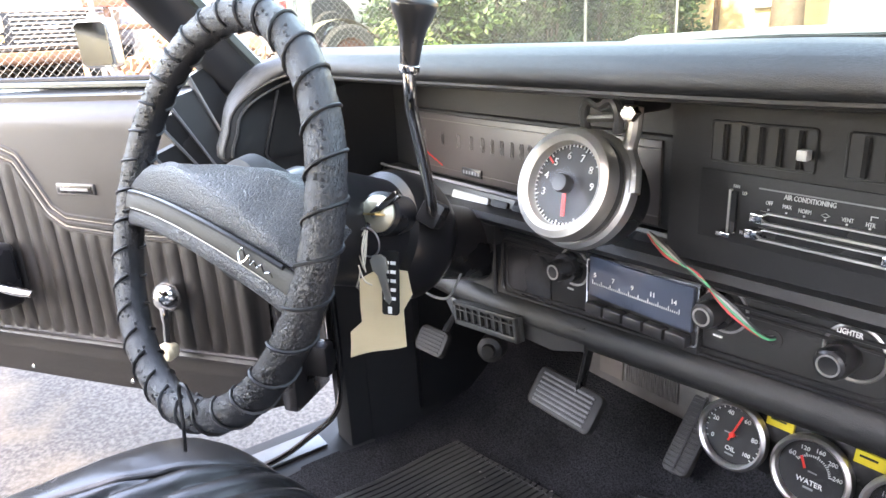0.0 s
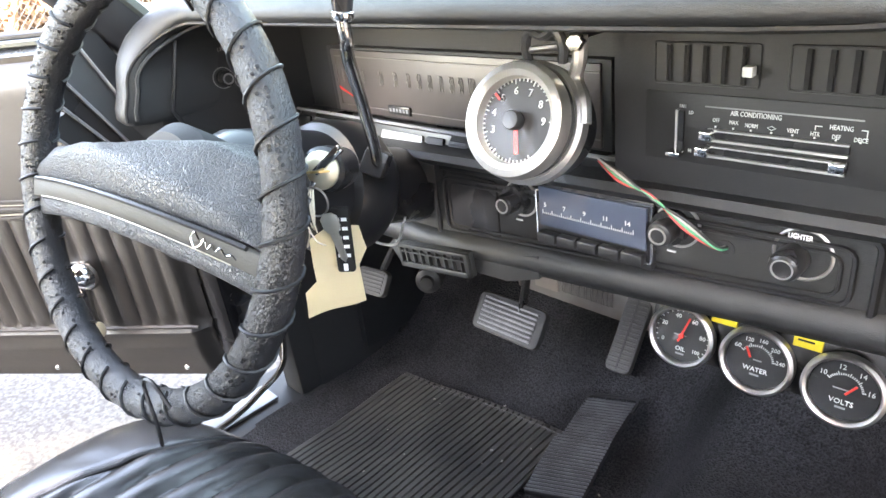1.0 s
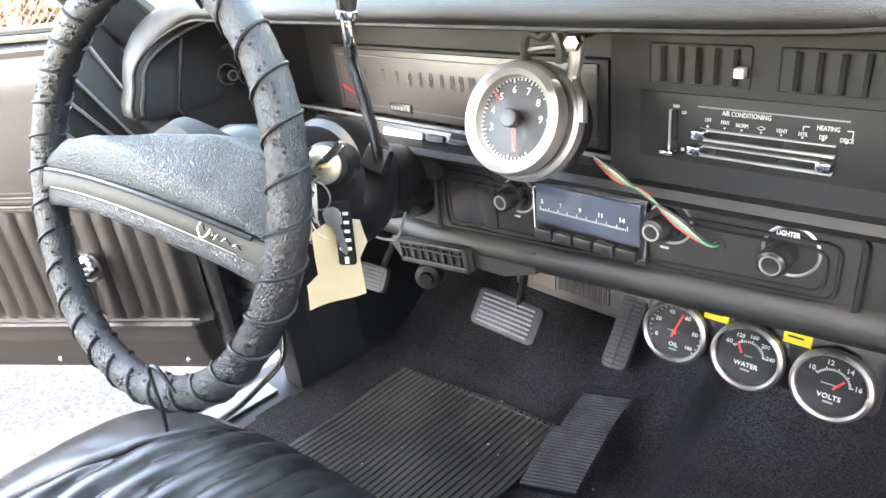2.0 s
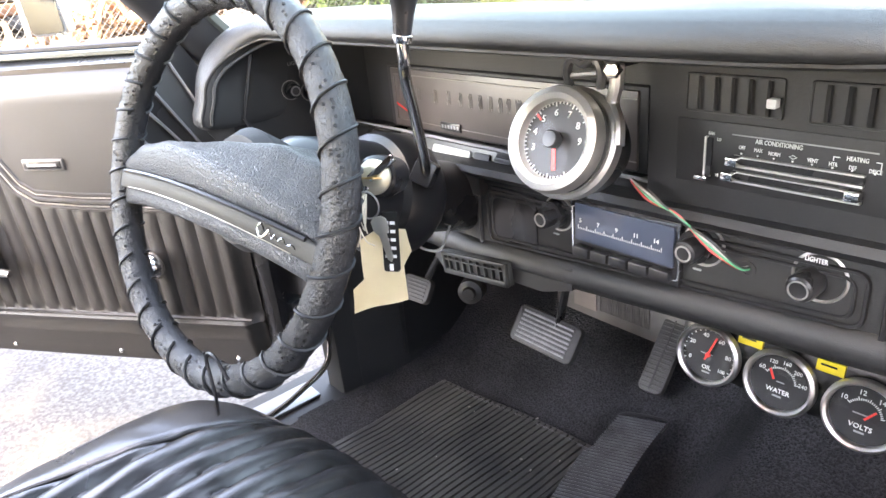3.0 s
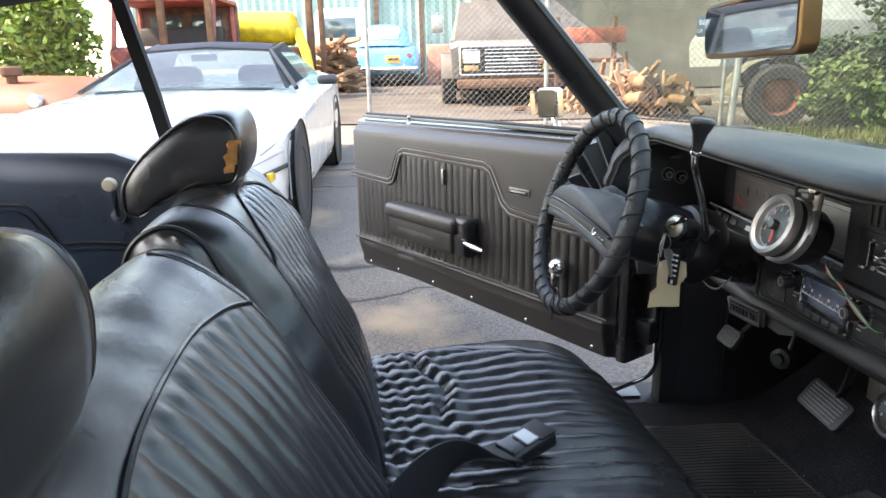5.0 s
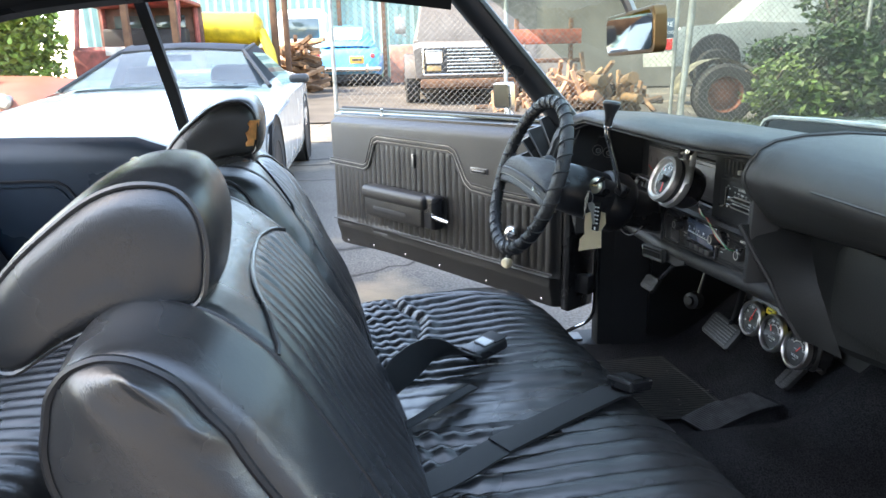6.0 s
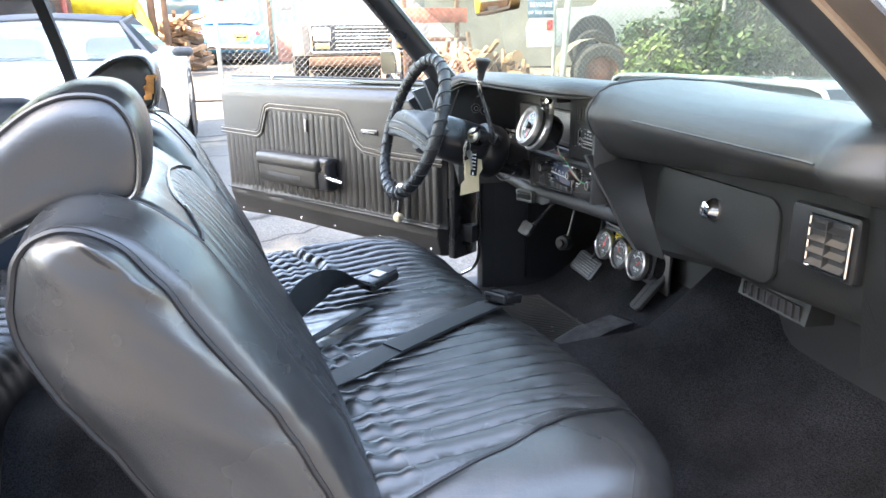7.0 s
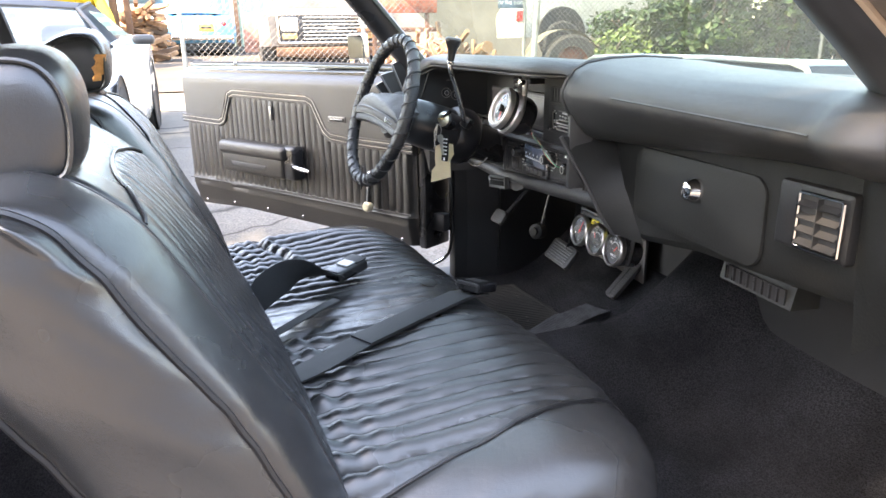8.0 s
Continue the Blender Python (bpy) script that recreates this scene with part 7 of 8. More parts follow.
    for s in (-1, 1):
        part("roof_pillar", tube([(X0 - 1.74, YC + s * 0.73, zc + 0.785), (X0 - 2.32, YC + s * 0.475, zc + 1.06), (X0 - 2.75, YC + s * 0.50, zc + 1.125)], 0.016, 8), MATTE, c)
        part("side_window", loft([[(X0 - 1.95, YC + s * 0.80, zc + 0.79), (X0 - 3.1, YC + s * 0.81, zc + 0.81)], [(X0 - 2.42, YC + s * 0.53, zc + 1.05), (X0 - 3.0, YC + s * 0.55, zc + 1.06)]], closed_ring=False), COUPEG, c)
        for d in (0.92, 3.36):
            z0 = g0 + (g1 - g0) * d / L
            part("wheel_arch", lathe([(0, 0.0), (0.33, 0.0), (0.337, 0.004), (0.33, 0.008)], facing((X0 - d, Y0 + s * 0.904, z0 + 0.335), (0, s, 0)), 32), MATTE, c)
            wheel(c, (X0 - d, Y0 + s * 0.79, z0 + 0.315), 0.315, 0.235, (0, s, 0), mat("dark_alloy", (0.03, 0.03, 0.03), 0.6, 0.3))
    part("door_mirror", box(X0 - 2.1, X0 - 1.98, Y0 + 0.9, Y0 + 1.05, zc + 0.80, zc + 0.87, 0.03, 3), mat("mirror_black", (0.03, 0.03, 0.03), 0.4), c)
    part("marker_lamp", box(X0 - 0.36, X0 - 0.22, Y0 + 0.80, Y0 + 0.845, g0 + 0.42, g0 + 0.47, 0.008), mat("amber_lens", (0.75, 0.45, 0.03), 0.2), c, "amber side marker")
    part("rub_strip", tube([(X0 - 0.02, Y0 + 0.69, g0 + 0.44), (X0 - 0.14, Y0 + 0.80, g0 + 0.46), (X0 - 0.55, Y0 + 0.875, g0 + 0.47), (X0 - 0.62, Y0 + 0.88, g0 + 0.47)], 0.012, 6), MATTE, c)
    part("bumper_crease", tube([(X0 - 0.01, Y0 + 0.60, g0 + 0.50), (X0 - 0.12, Y0 + 0.78, g0 + 0.52), (X0 - 0.50, Y0 + 0.868, g0 + 0.55)], 0.005, 5), GREYP, c)
    part("hood_badge", box(X0 - 0.12, X0 - 0.08, Y0 + 0.47, Y0 + 0.53, g0 + 0.56, g0 + 0.60, 0.01), MATTE, c)
    part("fender_gap", tube([(X0 - 0.56, Y0 + 0.90, g0 + 0.60), (X0 - 0.52, Y0 + 0.89, g0 + 0.50), (X0 - 0.58, Y0 + 0.88, g0 + 0.28)], 0.005, 5), GREYP, c)
    part("hood_gap", tube([(X0 - 0.25, Y0 + 0.80, g0 + 0.56), (X0 - 0.9, Y0 + 0.89, g0 + 0.65), (X0 - 1.9, Y0 + 0.90, g0 + 0.74)], 0.006, 5), GREYP, c)
    for s in (-1, 1):
        lampf = facing((X0 - 0.30, Y0 + s * 0.66, g0 + 0.63), (0.72, s * 0.05, 0.69))
        lp = part("headlamp_door", slab(rrect(-0.095, 0.095, -0.075, 0.075, 0.02), 0.012, lampf, 0.004), white, c, "flush lamp cover")
        part("cover_seam", tube([lampf @ Vector((x, y, 0.011)) for x, y in rrect(-0.096, 0.096, -0.076, 0.076, 0.02)], 0.002, 5, closed=True), GREYP, lp)
        part("seat", box(X0 - 3.0, X0 - 2.7, Y0 + s * 0.38 - 0.22, Y0 + s * 0.38 + 0.22, zc + 0.5, zc + 0.965, 0.08, 3), MATTE, c)
    nose = Matrix.Translation((X0 - 0.4, Y0 + 0.85, 0))
    c.matrix_world = nose @ Matrix.Rotation(radians(3.6), 4, "Z") @ nose.inverted() @ c.matrix_world


sports_car()


def work_truck():
    paint = mat("truck_primer", (0.15, 0.135, 0.12), 0.6, grain=20, var=0.4, var_scale=2.0, bump=0.2, col2=(0.075, 0.062, 0.054))
    g = gz(-10.5, 0)
    t = thing("work_truck", (-12, 1.4, g), "weathered grey work truck with a wide chrome grille behind the fence", "truck", "parked vehicles")
    x = -10.5
    part("hood", loft([[(xx, 1.4 + s * w, z) for s, w, z in ((-1, 0.92, z0), (-1, 0.95, z1 - 0.05), (-1, 0.80, z1), (1, 0.80, z1), (1, 0.95, z1 - 0.05), (1, 0.92, z0))] for xx, z0, z1 in ((x - 0.02, 0.95, 1.46), (x - 0.3, 0.9, 1.52), (x - 1.3, 0.9, 1.6))]), paint, t, smooth=30)
    part("cab", loft([[(xx, 1.4 + s * w, z) for s, w, z in ((-1, 0.92, 0.8), (-1, 0.92, 1.6), (-1, wt, zt), (1, wt, zt), (1, 0.92, 1.6), (1, 0.92, 0.8))] for xx, wt, zt in ((x - 1.3, 0.86, 1.62), (x - 1.62, 0.74, 2.28), (x - 2.8, 0.74, 2.30), (x - 2.9, 0.74, 2.2))]), paint, t, smooth=30)
    part("windshield", loft([[(x - 1.325, 0.62, 1.66), (x - 1.325, 2.18, 1.66)], [(x - 1.60, 0.72, 2.2), (x - 1.60, 2.08, 2.2)]], closed_ring=False), mat("truck_glass", (0.22, 0.25, 0.26), 0.15, var=0.4, var_scale=3), t)
    gr = part("grille", box(x, x + 0.05, 0.62, 2.22, 1.02, 1.42, 0.01), MATTE, t)
    for i in range(7):
        z = 1.05 + i * 0.055
        part("grille_bar", box(x + 0.04, x + 0.075, 1.0, 1.92, z, z + 0.022, 0.004), DULLCH, gr)
    part("grille_frame", tube([(x + 0.06, yy, zz) for yy, zz in rrect(0.60, 2.24, 1.0, 1.44, 0.03, 3)], 0.018, 6, closed=True), DULLCH, gr, "pitted chrome surround")
    part("badge", box(x + 0.07, x + 0.085, 1.36, 1.54, 1.2, 1.25, 0.005), CHROME, gr)
    for yy in (0.78, 2.06):
        part("headlight", box(x + 0.04, x + 0.07, yy - 0.12, yy + 0.12, 1.2, 1.38, 0.01), mat("headlight_glass", (0.55, 0.55, 0.5), 0.2), t)
        part("headlight_frame", tube([(x + 0.075, yy + a, 1.29 + b) for a, b in rrect(-0.13, 0.13, -0.1, 0.1, 0.02, 2)], 0.012, 6, closed=True), DULLCH, t)
        part("turn_lamp", box(x + 0.04, x + 0.07, yy - 0.12, yy + 0.12, 1.06, 1.15, 0.01), mat("amber_faded", (0.4, 0.25, 0.1), 0.4), t)
    part("bumper", box(x - 0.02, x + 0.12, 0.55, 2.28, 0.78, 0.93, 0.03), RUST, t, "rusty bumper")
    part("frame", box(x - 4, x - 0.1, 0.95, 1.85, 0.75, 0.9, 0.01), RUST, t)
    for yy in (0.42, 2.4):
        part("fender", loft([[(x - 0.25 - 0.55 * (1 - math.cos(a)), yy + dy, 0.95 + 0.42 * math.sin(a)) for a in [math.pi * k / 12 for k in range(13)]] for dy in (-0.13, 0.0, 0.13)], closed_ring=False), paint, t)
        wheel(t, (x - 0.8, yy, g + 0.45), 0.45, 0.25, (0, -1 if yy < 1 else 1, 0), RUST)
        wheel(t, (x - 4.0, yy, g + 0.5), 0.45, 0.25, (0, -1 if yy < 1 else 1, 0), RUST)
    part("flat_bed", box(x - 6.5, x - 3.0, 0.3, 2.5, 1.0, 1.15, 0.02), RUST, t)
    part("mirror_arm", tube([(x - 1.4, 0.35, 1.7), (x - 1.4, 0.25, 1.75), (x - 1.4, 0.25, 2.1)], 0.015, 6), STEEL, t)
    part("mirror", box(x - 1.42, x - 1.36, 0.14, 0.34, 1.75, 2.05, 0.02), STEEL, t)


work_truck()


def blue_car():
    blue = mat("blue_car_paint", (0.06, 0.33, 0.62), 0.35, coat=0.4, grain=20, var=0.1)
    g = gz(-16, 0)
    c = thing("vintage_car", (-17.5, -1.1, g), "bright blue rounded vintage car seen from behind", "car", "parked vehicles")
    x = -15.7
    secs = []
    for d, w, z0, z1, k in ((0.0, 0.62, 0.38, 0.75, 1), (0.1, 0.80, 0.3, 0.86, 1), (0.5, 0.86, 0.28, 0.96, 1), (1.2, 0.86, 0.28, 1.02, 1), (3.0, 0.84, 0.28, 1.02, 1), (4.2, 0.7, 0.35, 0.9, 1)):
        secs.append([(x - d, -1.1 + w * a, g + z0 + (z1 - z0) * b) for a, b in ((-0.95, 0), (-1, 0.3), (-1, 0.7), (-0.85, 0.93), (-0.4, 1), (0.4, 1), (0.85, 0.93), (1, 0.7), (1, 0.3), (0.95, 0))])
    part("body", loft(secs), blue, c, smooth=50)
    secs = []
    for d, w, z in ((0.30, 0.40, 0.97), (0.5, 0.47, 1.14), (0.9, 0.54, 1.42), (1.3, 0.56, 1.52), (1.9, 0.55, 1.50), (2.3, 0.52, 1.30), (2.6, 0.5, 1.02)):
        secs.append([(x - d, -1.1 + w * a, g + 0.95 + (z - 0.95) * b) for a, b in ((-1.25, 0), (-1.05, 0.6), (-0.7, 0.95), (0, 1), (0.7, 0.95), (1.05, 0.6), (1.25, 0))])
    part("cabin", loft(secs, closed_ring=False), blue, c, smooth=60)
    part("rear_window", loft([[(x - 0.46, -1.47, g + 1.13), (x - 0.46, -0.73, g + 1.13)], [(x - 0.84, -1.50, g + 1.41), (x - 0.84, -0.70, g + 1.41)]], closed_ring=False), mat("pale_glass", (0.72, 0.76, 0.78), 0.12), c)
    part("bumper", box(x, x + 0.1, -1.95, -0.25, g + 0.36, g + 0.47, 0.04, 3), CHROME, c)
    pl = part("number_plate", box(x + 0.02, x + 0.05, -1.0, -0.66, g + 0.55, g + 0.72, 0.005), mat("orange_plate", (0.6, 0.32, 0.05), 0.5), c, "orange-yellow plate")
    part("plate_bar", box(x + 0.05, x + 0.054, -0.95, -0.71, g + 0.61, g + 0.66), BLACKP, pl)
    part("underside", box(x - 3.9, x - 0.12, -1.85, -0.35, g + 0.12, g + 0.36, 0.04), MATTE, c)
    for yy in (-1.62, -0.58):
        part("bumper_guard", box(x + 0.08, x + 0.15, yy - 0.03, yy + 0.03, g + 0.33, g + 0.53, 0.015), CHROME, c)
    for yy in (-1.75, -0.45):
        part("tail_lamp", lathe([(0, 0.04), (0.05, 0.03), (0.06, 0)], facing((x - 0.05, yy, g + 0.72), (1, 0, 0)), 16), mat("red_lens", (0.4, 0.02, 0.02), 0.2), c)
        wheel(c, (x - 0.75, yy, g + 0.33), 0.33, 0.2, (0, -1 if yy < -1.1 else 1, 0), STEELG)
        wheel(c, (x - 3.5, yy, g + 0.33), 0.33, 0.2, (0, -1 if yy < -1.1 else 1, 0), STEELG)


blue_car()


def fence():
    x = -8.0
    f = thing("chain_link_fence", (x, 3, gz(x, 0)), "galvanised chain-link fence on steel posts", "fence")
    z0, z1 = gz(x, 6) + 0.04, 1.98
    posts = [-0.65, 1.62, 4.07, 6.55, 9.0, 11.4]
    for i, y in enumerate(posts):
        r = 0.047 if i == 2 else 0.028
        ln = 0.05 if i == 2 else 0.0
        part("post", tube([(x, y - ln, gz(x, 0) - 0.1), (x, y + ln, 2.2 if i == 2 else 2.02)], r, 10), STEELG, f)
    part("post", tube([(x, 3.885, gz(x, 0) - 0.1), (x, 3.915, 2.3)], 0.026, 10), STEELG, f)
    part("top_rail", tube([(x, posts[0], 1.98), (x, posts[-1], 1.98)], 0.02, 8), STEELG, f)
    part("bottom_wire", tube([(x, posts[0], z0), (x, posts[-1], z0)], 0.004, 5), STEELG, f)
    bm = bmesh.new()
    H = z1 - z0
    y0, y1 = posts[0], posts[-1]
    p = 0.078
    n = int((y1 - y0 + H) / p)
    for s in (1, -1):
        for i in range(n):
            a = y0 - H + i * p
            b = a + H
            za, zb = z0, z1
            if a < y0:
                za += y0 - a
                a = y0
            if b > y1:
                zb -= b - y1
                b = y1
            if b - a < 0.02:
                continue
            if s < 0:
                pts = [(x + 0.003, y0 + y1 - a, za), (x + 0.003, y0 + y1 - b, zb)]
            else:
                pts = [(x, a, za), (x, b, zb)]
            tube(pts, 0.0023, 3, bm=bm, caps=False)
    part("wire_mesh", bm, mat("weathered_wire", (0.13, 0.13, 0.125), 0.6, 0.3), f, "galvanised diamond mesh", smooth=0)
    s = thing("warning_sign", (x + 0.05, 3.67, 1.5), "small blue-black warning sign wired to the fence", "sign")
    part("board", box(x + 0.035, x + 0.042, 3.49, 3.86, 1.405, 1.655, 0.004), mat("sign_blue", (0.06, 0.10, 0.14), 0.5), s)
    for t, z in (("BEWARE", 1.578), ("OF THE DOG", 1.475)):
        lettering("sign_lettering", t, 0.085 if t == "BEWARE" else 0.062, facing((x + 0.043, 3.675, z), (1, 0, 0)), WHITEP, s)


fence()


def scrap():
    rnd = random.Random(3)
    h = thing("scrap_heap", (-9.5, 2.9, gz(-9.5, 0)), "heap of rusty scrap metal and cut wood", "scrap")
    bm = bmesh.new()
    for i in range(280):
        y = rnd.gauss(3.0, 0.5)
        x = rnd.uniform(-10.2, -9.0)
        z = gz(x, 0) + abs(rnd.gauss(0, 0.28)) * max(0.1, 1 - abs(y - 3.0) / 1.4)
        l = rnd.uniform(0.1, 0.5)
        box(-l / 2, l / 2, -0.03, 0.03, -0.03, 0.03, 0.006, 1, bm=bm, m=pose(x, y, z + 0.05, rnd.uniform(0, 360), rnd.uniform(0, 360), rnd.uniform(0, 360)))
    tagged(part("scrap_layer", bm, mat("scrap_mix", (0.13, 0.065, 0.035), 0.85, grain=40, bump=0.4, isl=0.7, var=0.5, col2=(0.30, 0.18, 0.10)), h), kind="stuff")
    for i in range(11):
        y, z = rnd.uniform(3.0, 3.7), rnd.uniform(0.5, 0.95)
        part("log_end", lathe([(0, 0.2), (0.055 + 0.03 * (i % 3) * 0.5, 0.2), (0.06 + 0.03 * (i % 3) * 0.5, 0.18), (0.06 + 0.03 * (i % 3) * 0.5, -0.2), (0, -0.2)], facing((-9.0 + rnd.uniform(-0.2, 0.2), y, z), (1, rnd.uniform(-0.4, 0.4), rnd.uniform(-0.2, 0.3))), 14), mat("cut_wood", (0.15, 0.088, 0.045), 0.8, grain=40, var=0.4), h)
    r = thing("steel_rack", (-10.2, 2.6, gz(-10.2, 0)), "rusty red steel rack behind the fence", "rack")
    for y in (2.1, 3.0):
        part("upright", box(-10.25, -10.19, y, y + 0.07, 0.4, 1.85, 0.006), RUST, r)
    part("beam", box(-10.27, -10.17, 1.85, 3.2, 1.45, 1.68, 0.01), mat("red_oxide", (0.26, 0.07, 0.04), 0.8, grain=30, var=0.4), r)
    part("beam", box(-10.25, -10.19, 1.85, 3.2, 1.15, 1.22, 0.01), RUST, r)
    # loose axle with a big tyre
    a = thing("truck_wheel", (-8.75, 4.97, 0.2), "large worn truck tyre on a rusty wheel", "wheel")
    wheel(a, (-8.75, 4.97, gz(-8.75, 5) + 0.43), 0.44, 0.28, (1, -0.12, 0), mat("red_rust_rim", (0.11, 0.035, 0.02), 0.85, grain=40, bump=0.5, var=0.5), "tyre")
    part("mudguard", loft([[(-8.95 + dx, 4.90 + 0.58 * math.cos(t), 0.64 + 0.50 * math.sin(t)) for t in [math.pi * k / 14 for k in range(15)]] for dx in (-0.15, 0.2)], closed_ring=False), mat("old_guard", (0.10, 0.09, 0.06), 0.8, var=0.5), a)
    # white pickup behind
    w = mat("white_pickup_paint", (0.30, 0.31, 0.29), 0.35, grain=20, var=0.1)
    p = thing("pickup_truck", (-12.5, 6.5, gz(-12.5, 0)), "white pickup truck with black wheel arches behind the fence", "truck", "parked vehicles")
    g = gz(-12, 0)
    part("body", loft([[(xx, y, z) for xx, z in ((-11.6, g + 0.5), (-11.55, g + 0.9), (-11.6, g + zt), (-13.1, g + zt), (-13.2, g + 0.9), (-13.1, g + 0.5))] for y, zt in ((4.2, 1.0), (4.35, 1.2), (5.6, 1.28), (6.2, 1.25), (9.4, 1.2))]), w, p, smooth=30)
    part("cab", loft([[(xx, y, z) for xx, z in ((-11.6, g + 1.2), (-11.8, g + zt), (-12.9, g + zt), (-13.1, g + 1.2))] for y, zt in ((5.5, 1.25), (6.15, 1.8), (7.3, 1.85), (7.6, 1.25))]), w, p, smooth=30)
    part("side_glass", loft([[(-11.66, 5.9, g + 1.28), (-11.66, 7.3, g + 1.28)], [(-11.80, 6.25, g + 1.72), (-11.80, 7.15, g + 1.75)]], closed_ring=False), DARKGL, p)
    for y in (5.0, 8.4):
        part("wheel_arch", lathe([(0, 0.02), (0.5, 0.02), (0.52, 0)], facing((-11.56, y, g + 0.55), (1, 0, 0)), 24), MATTE, p)
        wheel(p, (-11.6, y, g + 0.4), 0.4, 0.26, (1, 0, 0))
    part("headlight", box(-11.9, -11.6, 4.17, 4.22, g + 0.8, g + 1.0, 0.01), mat("red_lens", (0.4, 0.02, 0.02), 0.2), p)
    p.matrix_world = Matrix.Translation((0, 1.1, 0)) @ p.matrix_world
    # yellow machine, old lorry frame, junk at the back
    y = thing("yellow_machine", (-13, -3.2, gz(-13, 0)), "yellow tank of an old machine on a rusty frame", "machine")
    yel = mat("machine_yellow", (0.48, 0.35, 0.02), 0.5, grain=20, var=0.2)
    part("tank", tube([(-13, -3.98, 1.98), (-13, -3.9, 1.98), (-13, -2.6, 1.95), (-13, -2.5, 1.95)], [0.2, 0.32, 0.32, 0.2], 20), yel, y, smooth=40)
    part("arm", tube([(-12.9, -2.5, 1.9), (-12.6, -2.3, 1.5), (-12.5, -2.2, 0.9)], 0.1, 8), yel, y)
    part("frame", box(-13.4, -12.7, -4.0, -2.4, 1.3, 1.6, 0.02), RUST, y)
    for yy in (-3.8, -2.7):
        wheel(y, (-13.0, yy, gz(-13, 0) + 0.5), 0.5, 0.3, (0, 1, 0), RUST)
    part("mast", box(-13.1, -12.95, -2.32, -2.2, 0.6, 3.4, 0.01), RUST, y)
    part("mast", box(-13.1, -12.95, -2.08, -1.98, 0.6, 3.4, 0.01), RUST, y)
    o = thing("old_lorry", (-14.5, -5, gz(-14, 0)), "stripped red lorry frame with a rusty rack", "truck", "parked vehicles")
    RED = mat("dull_red", (0.2, 0.05, 0.04), 0.7, var=0.5)
    part("cab_body", box(-15.2, -13.8, -6.2, -4.3, 1.2, 1.75, 0.1, 3), RED, o)
    for xx, yy in ((-13.85, -6.1), (-13.85, -4.4), (-15.1, -6.1), (-15.1, -4.4)):
        part("cab_post", tube([(xx, yy, 1.7), (xx - 0.25 * (xx > -14), yy, 2.5)], 0.05, 8), RED, o)
    part("cab_roof", box(-15.2, -14.05, -6.2, -4.3, 2.48, 2.56, 0.03), RED, o)
    part("bench", box(-15.0, -14.7, -6.0, -4.5, 1.6, 2.1, 0.05), MATTE, o)
    part("cab_back", box(-15.22, -15.12, -6.2, -4.3, 1.7, 2.5, 0.02), mat("lorry_brown", (0.10, 0.055, 0.04), 0.85, grain=30, bump=0.3, var=0.5, var_scale=5), o)
    part("back_window", box(-15.11, -15.09, -5.9, -5.35, 1.95, 2.35, 0.01), DARKGL, o)
    part("back_window", box(-15.11, -15.09, -5.15, -4.6, 1.95, 2.35, 0.01), DARKGL, o)
    part("white_band", box(-13.80, -13.77, -5.6, -4.45, 1.60, 1.74, 0.008), mat("chalky_white", (0.55, 0.53, 0.5), 0.7), o, "chalky white painted band")
    part("rack", box(-13.7, -13.6, -5.2, -5.1, 0.7, 3.2), RUST, o)
    part("rack", box(-13.7, -13.6, -4.4, -4.3, 0.7, 3.2), RUST, o)
    part("chassis", box(-15.5, -13.5, -6.4, -4.1, 0.8, 1.2, 0.03), RUST, o)
    wheel(o, (-13.7, -4.4, gz(-13.7, 0) + 0.45), 0.45, 0.3, (1, 0, 0), RUST)
    o.matrix_world = Matrix.Translation((2.7, 0.80, -0.15)) @ o.matrix_world
    j = thing("junk_pile", (-14.5, -1.9, gz(-14, 0)), "stack of rusty junk and an old white van cab", "scrap")
    bm = bmesh.new()
    for i in range(90):
        l = rnd.uniform(0.2, 0.9)
        box(-l / 2, l / 2, -0.04, 0.04, -0.04, 0.04, 0.006, 1, bm=bm, m=pose(rnd.uniform(-15, -14), rnd.gauss(-2.0, 0.25), gz(-14.5, 0) + rnd.uniform(0.05, 1.1), rnd.uniform(-20, 20), rnd.uniform(-20, 20), rnd.uniform(0, 360)))
    tagged(part("junk_layer", bm, mat("scrap_mix", (0.2, 0.1, 0.05), 0.85), j), kind="stuff")
    v = thing("old_van", (-18, -2.2, gz(-18, 0)), "pale old van cab with a dark windshield", "truck", "parked vehicles")
    part("cab", box(-18.9, -17.6, -3.0, -1.7, 1.2, 2.75, 0.18, 3), mat("pale_van", (0.5, 0.5, 0.46), 0.5, var=0.2), v)
    part("windshield", box(-17.62, -17.57, -2.8, -1.9, 2.0, 2.5, 0.02), DARKGL, v)
    wheel(v, (-17.8, -1.8, gz(-18, 0) + 0.35), 0.35, 0.25, (0, 1, 0), RUST)
    k = thing("junk_car", (-7.6, -4.9, gz(-7.6, 0)), "orange-red rusty front of a junked car among ivy", "car", "parked vehicles")
    orange = mat("faded_orange", (0.25, 0.06, 0.03), 0.6, grain=25, bump=0.2, var=0.4, var_scale=4, col2=(0.22, 0.08, 0.05))
    gk = gz(-7.2, 0)
    part("wing", loft([[(xx, yy, gk + z) for yy, z in ((-5.75, 0.30), (-5.72, zt - 0.06), (-5.55, zt + 0.01), (-5.1, zt + 0.04), (-4.45, zt + 0.02), (-4.02, zt - 0.02), (-3.86, zt - 0.10), (-3.84, 0.30))] for xx, zt in ((-6.72, 0.40), (-6.80, 0.56), (-7.0, 0.66), (-7.6, 0.74), (-8.2, 0.78))]), orange, k, "faded orange-red front wings", smooth=50)
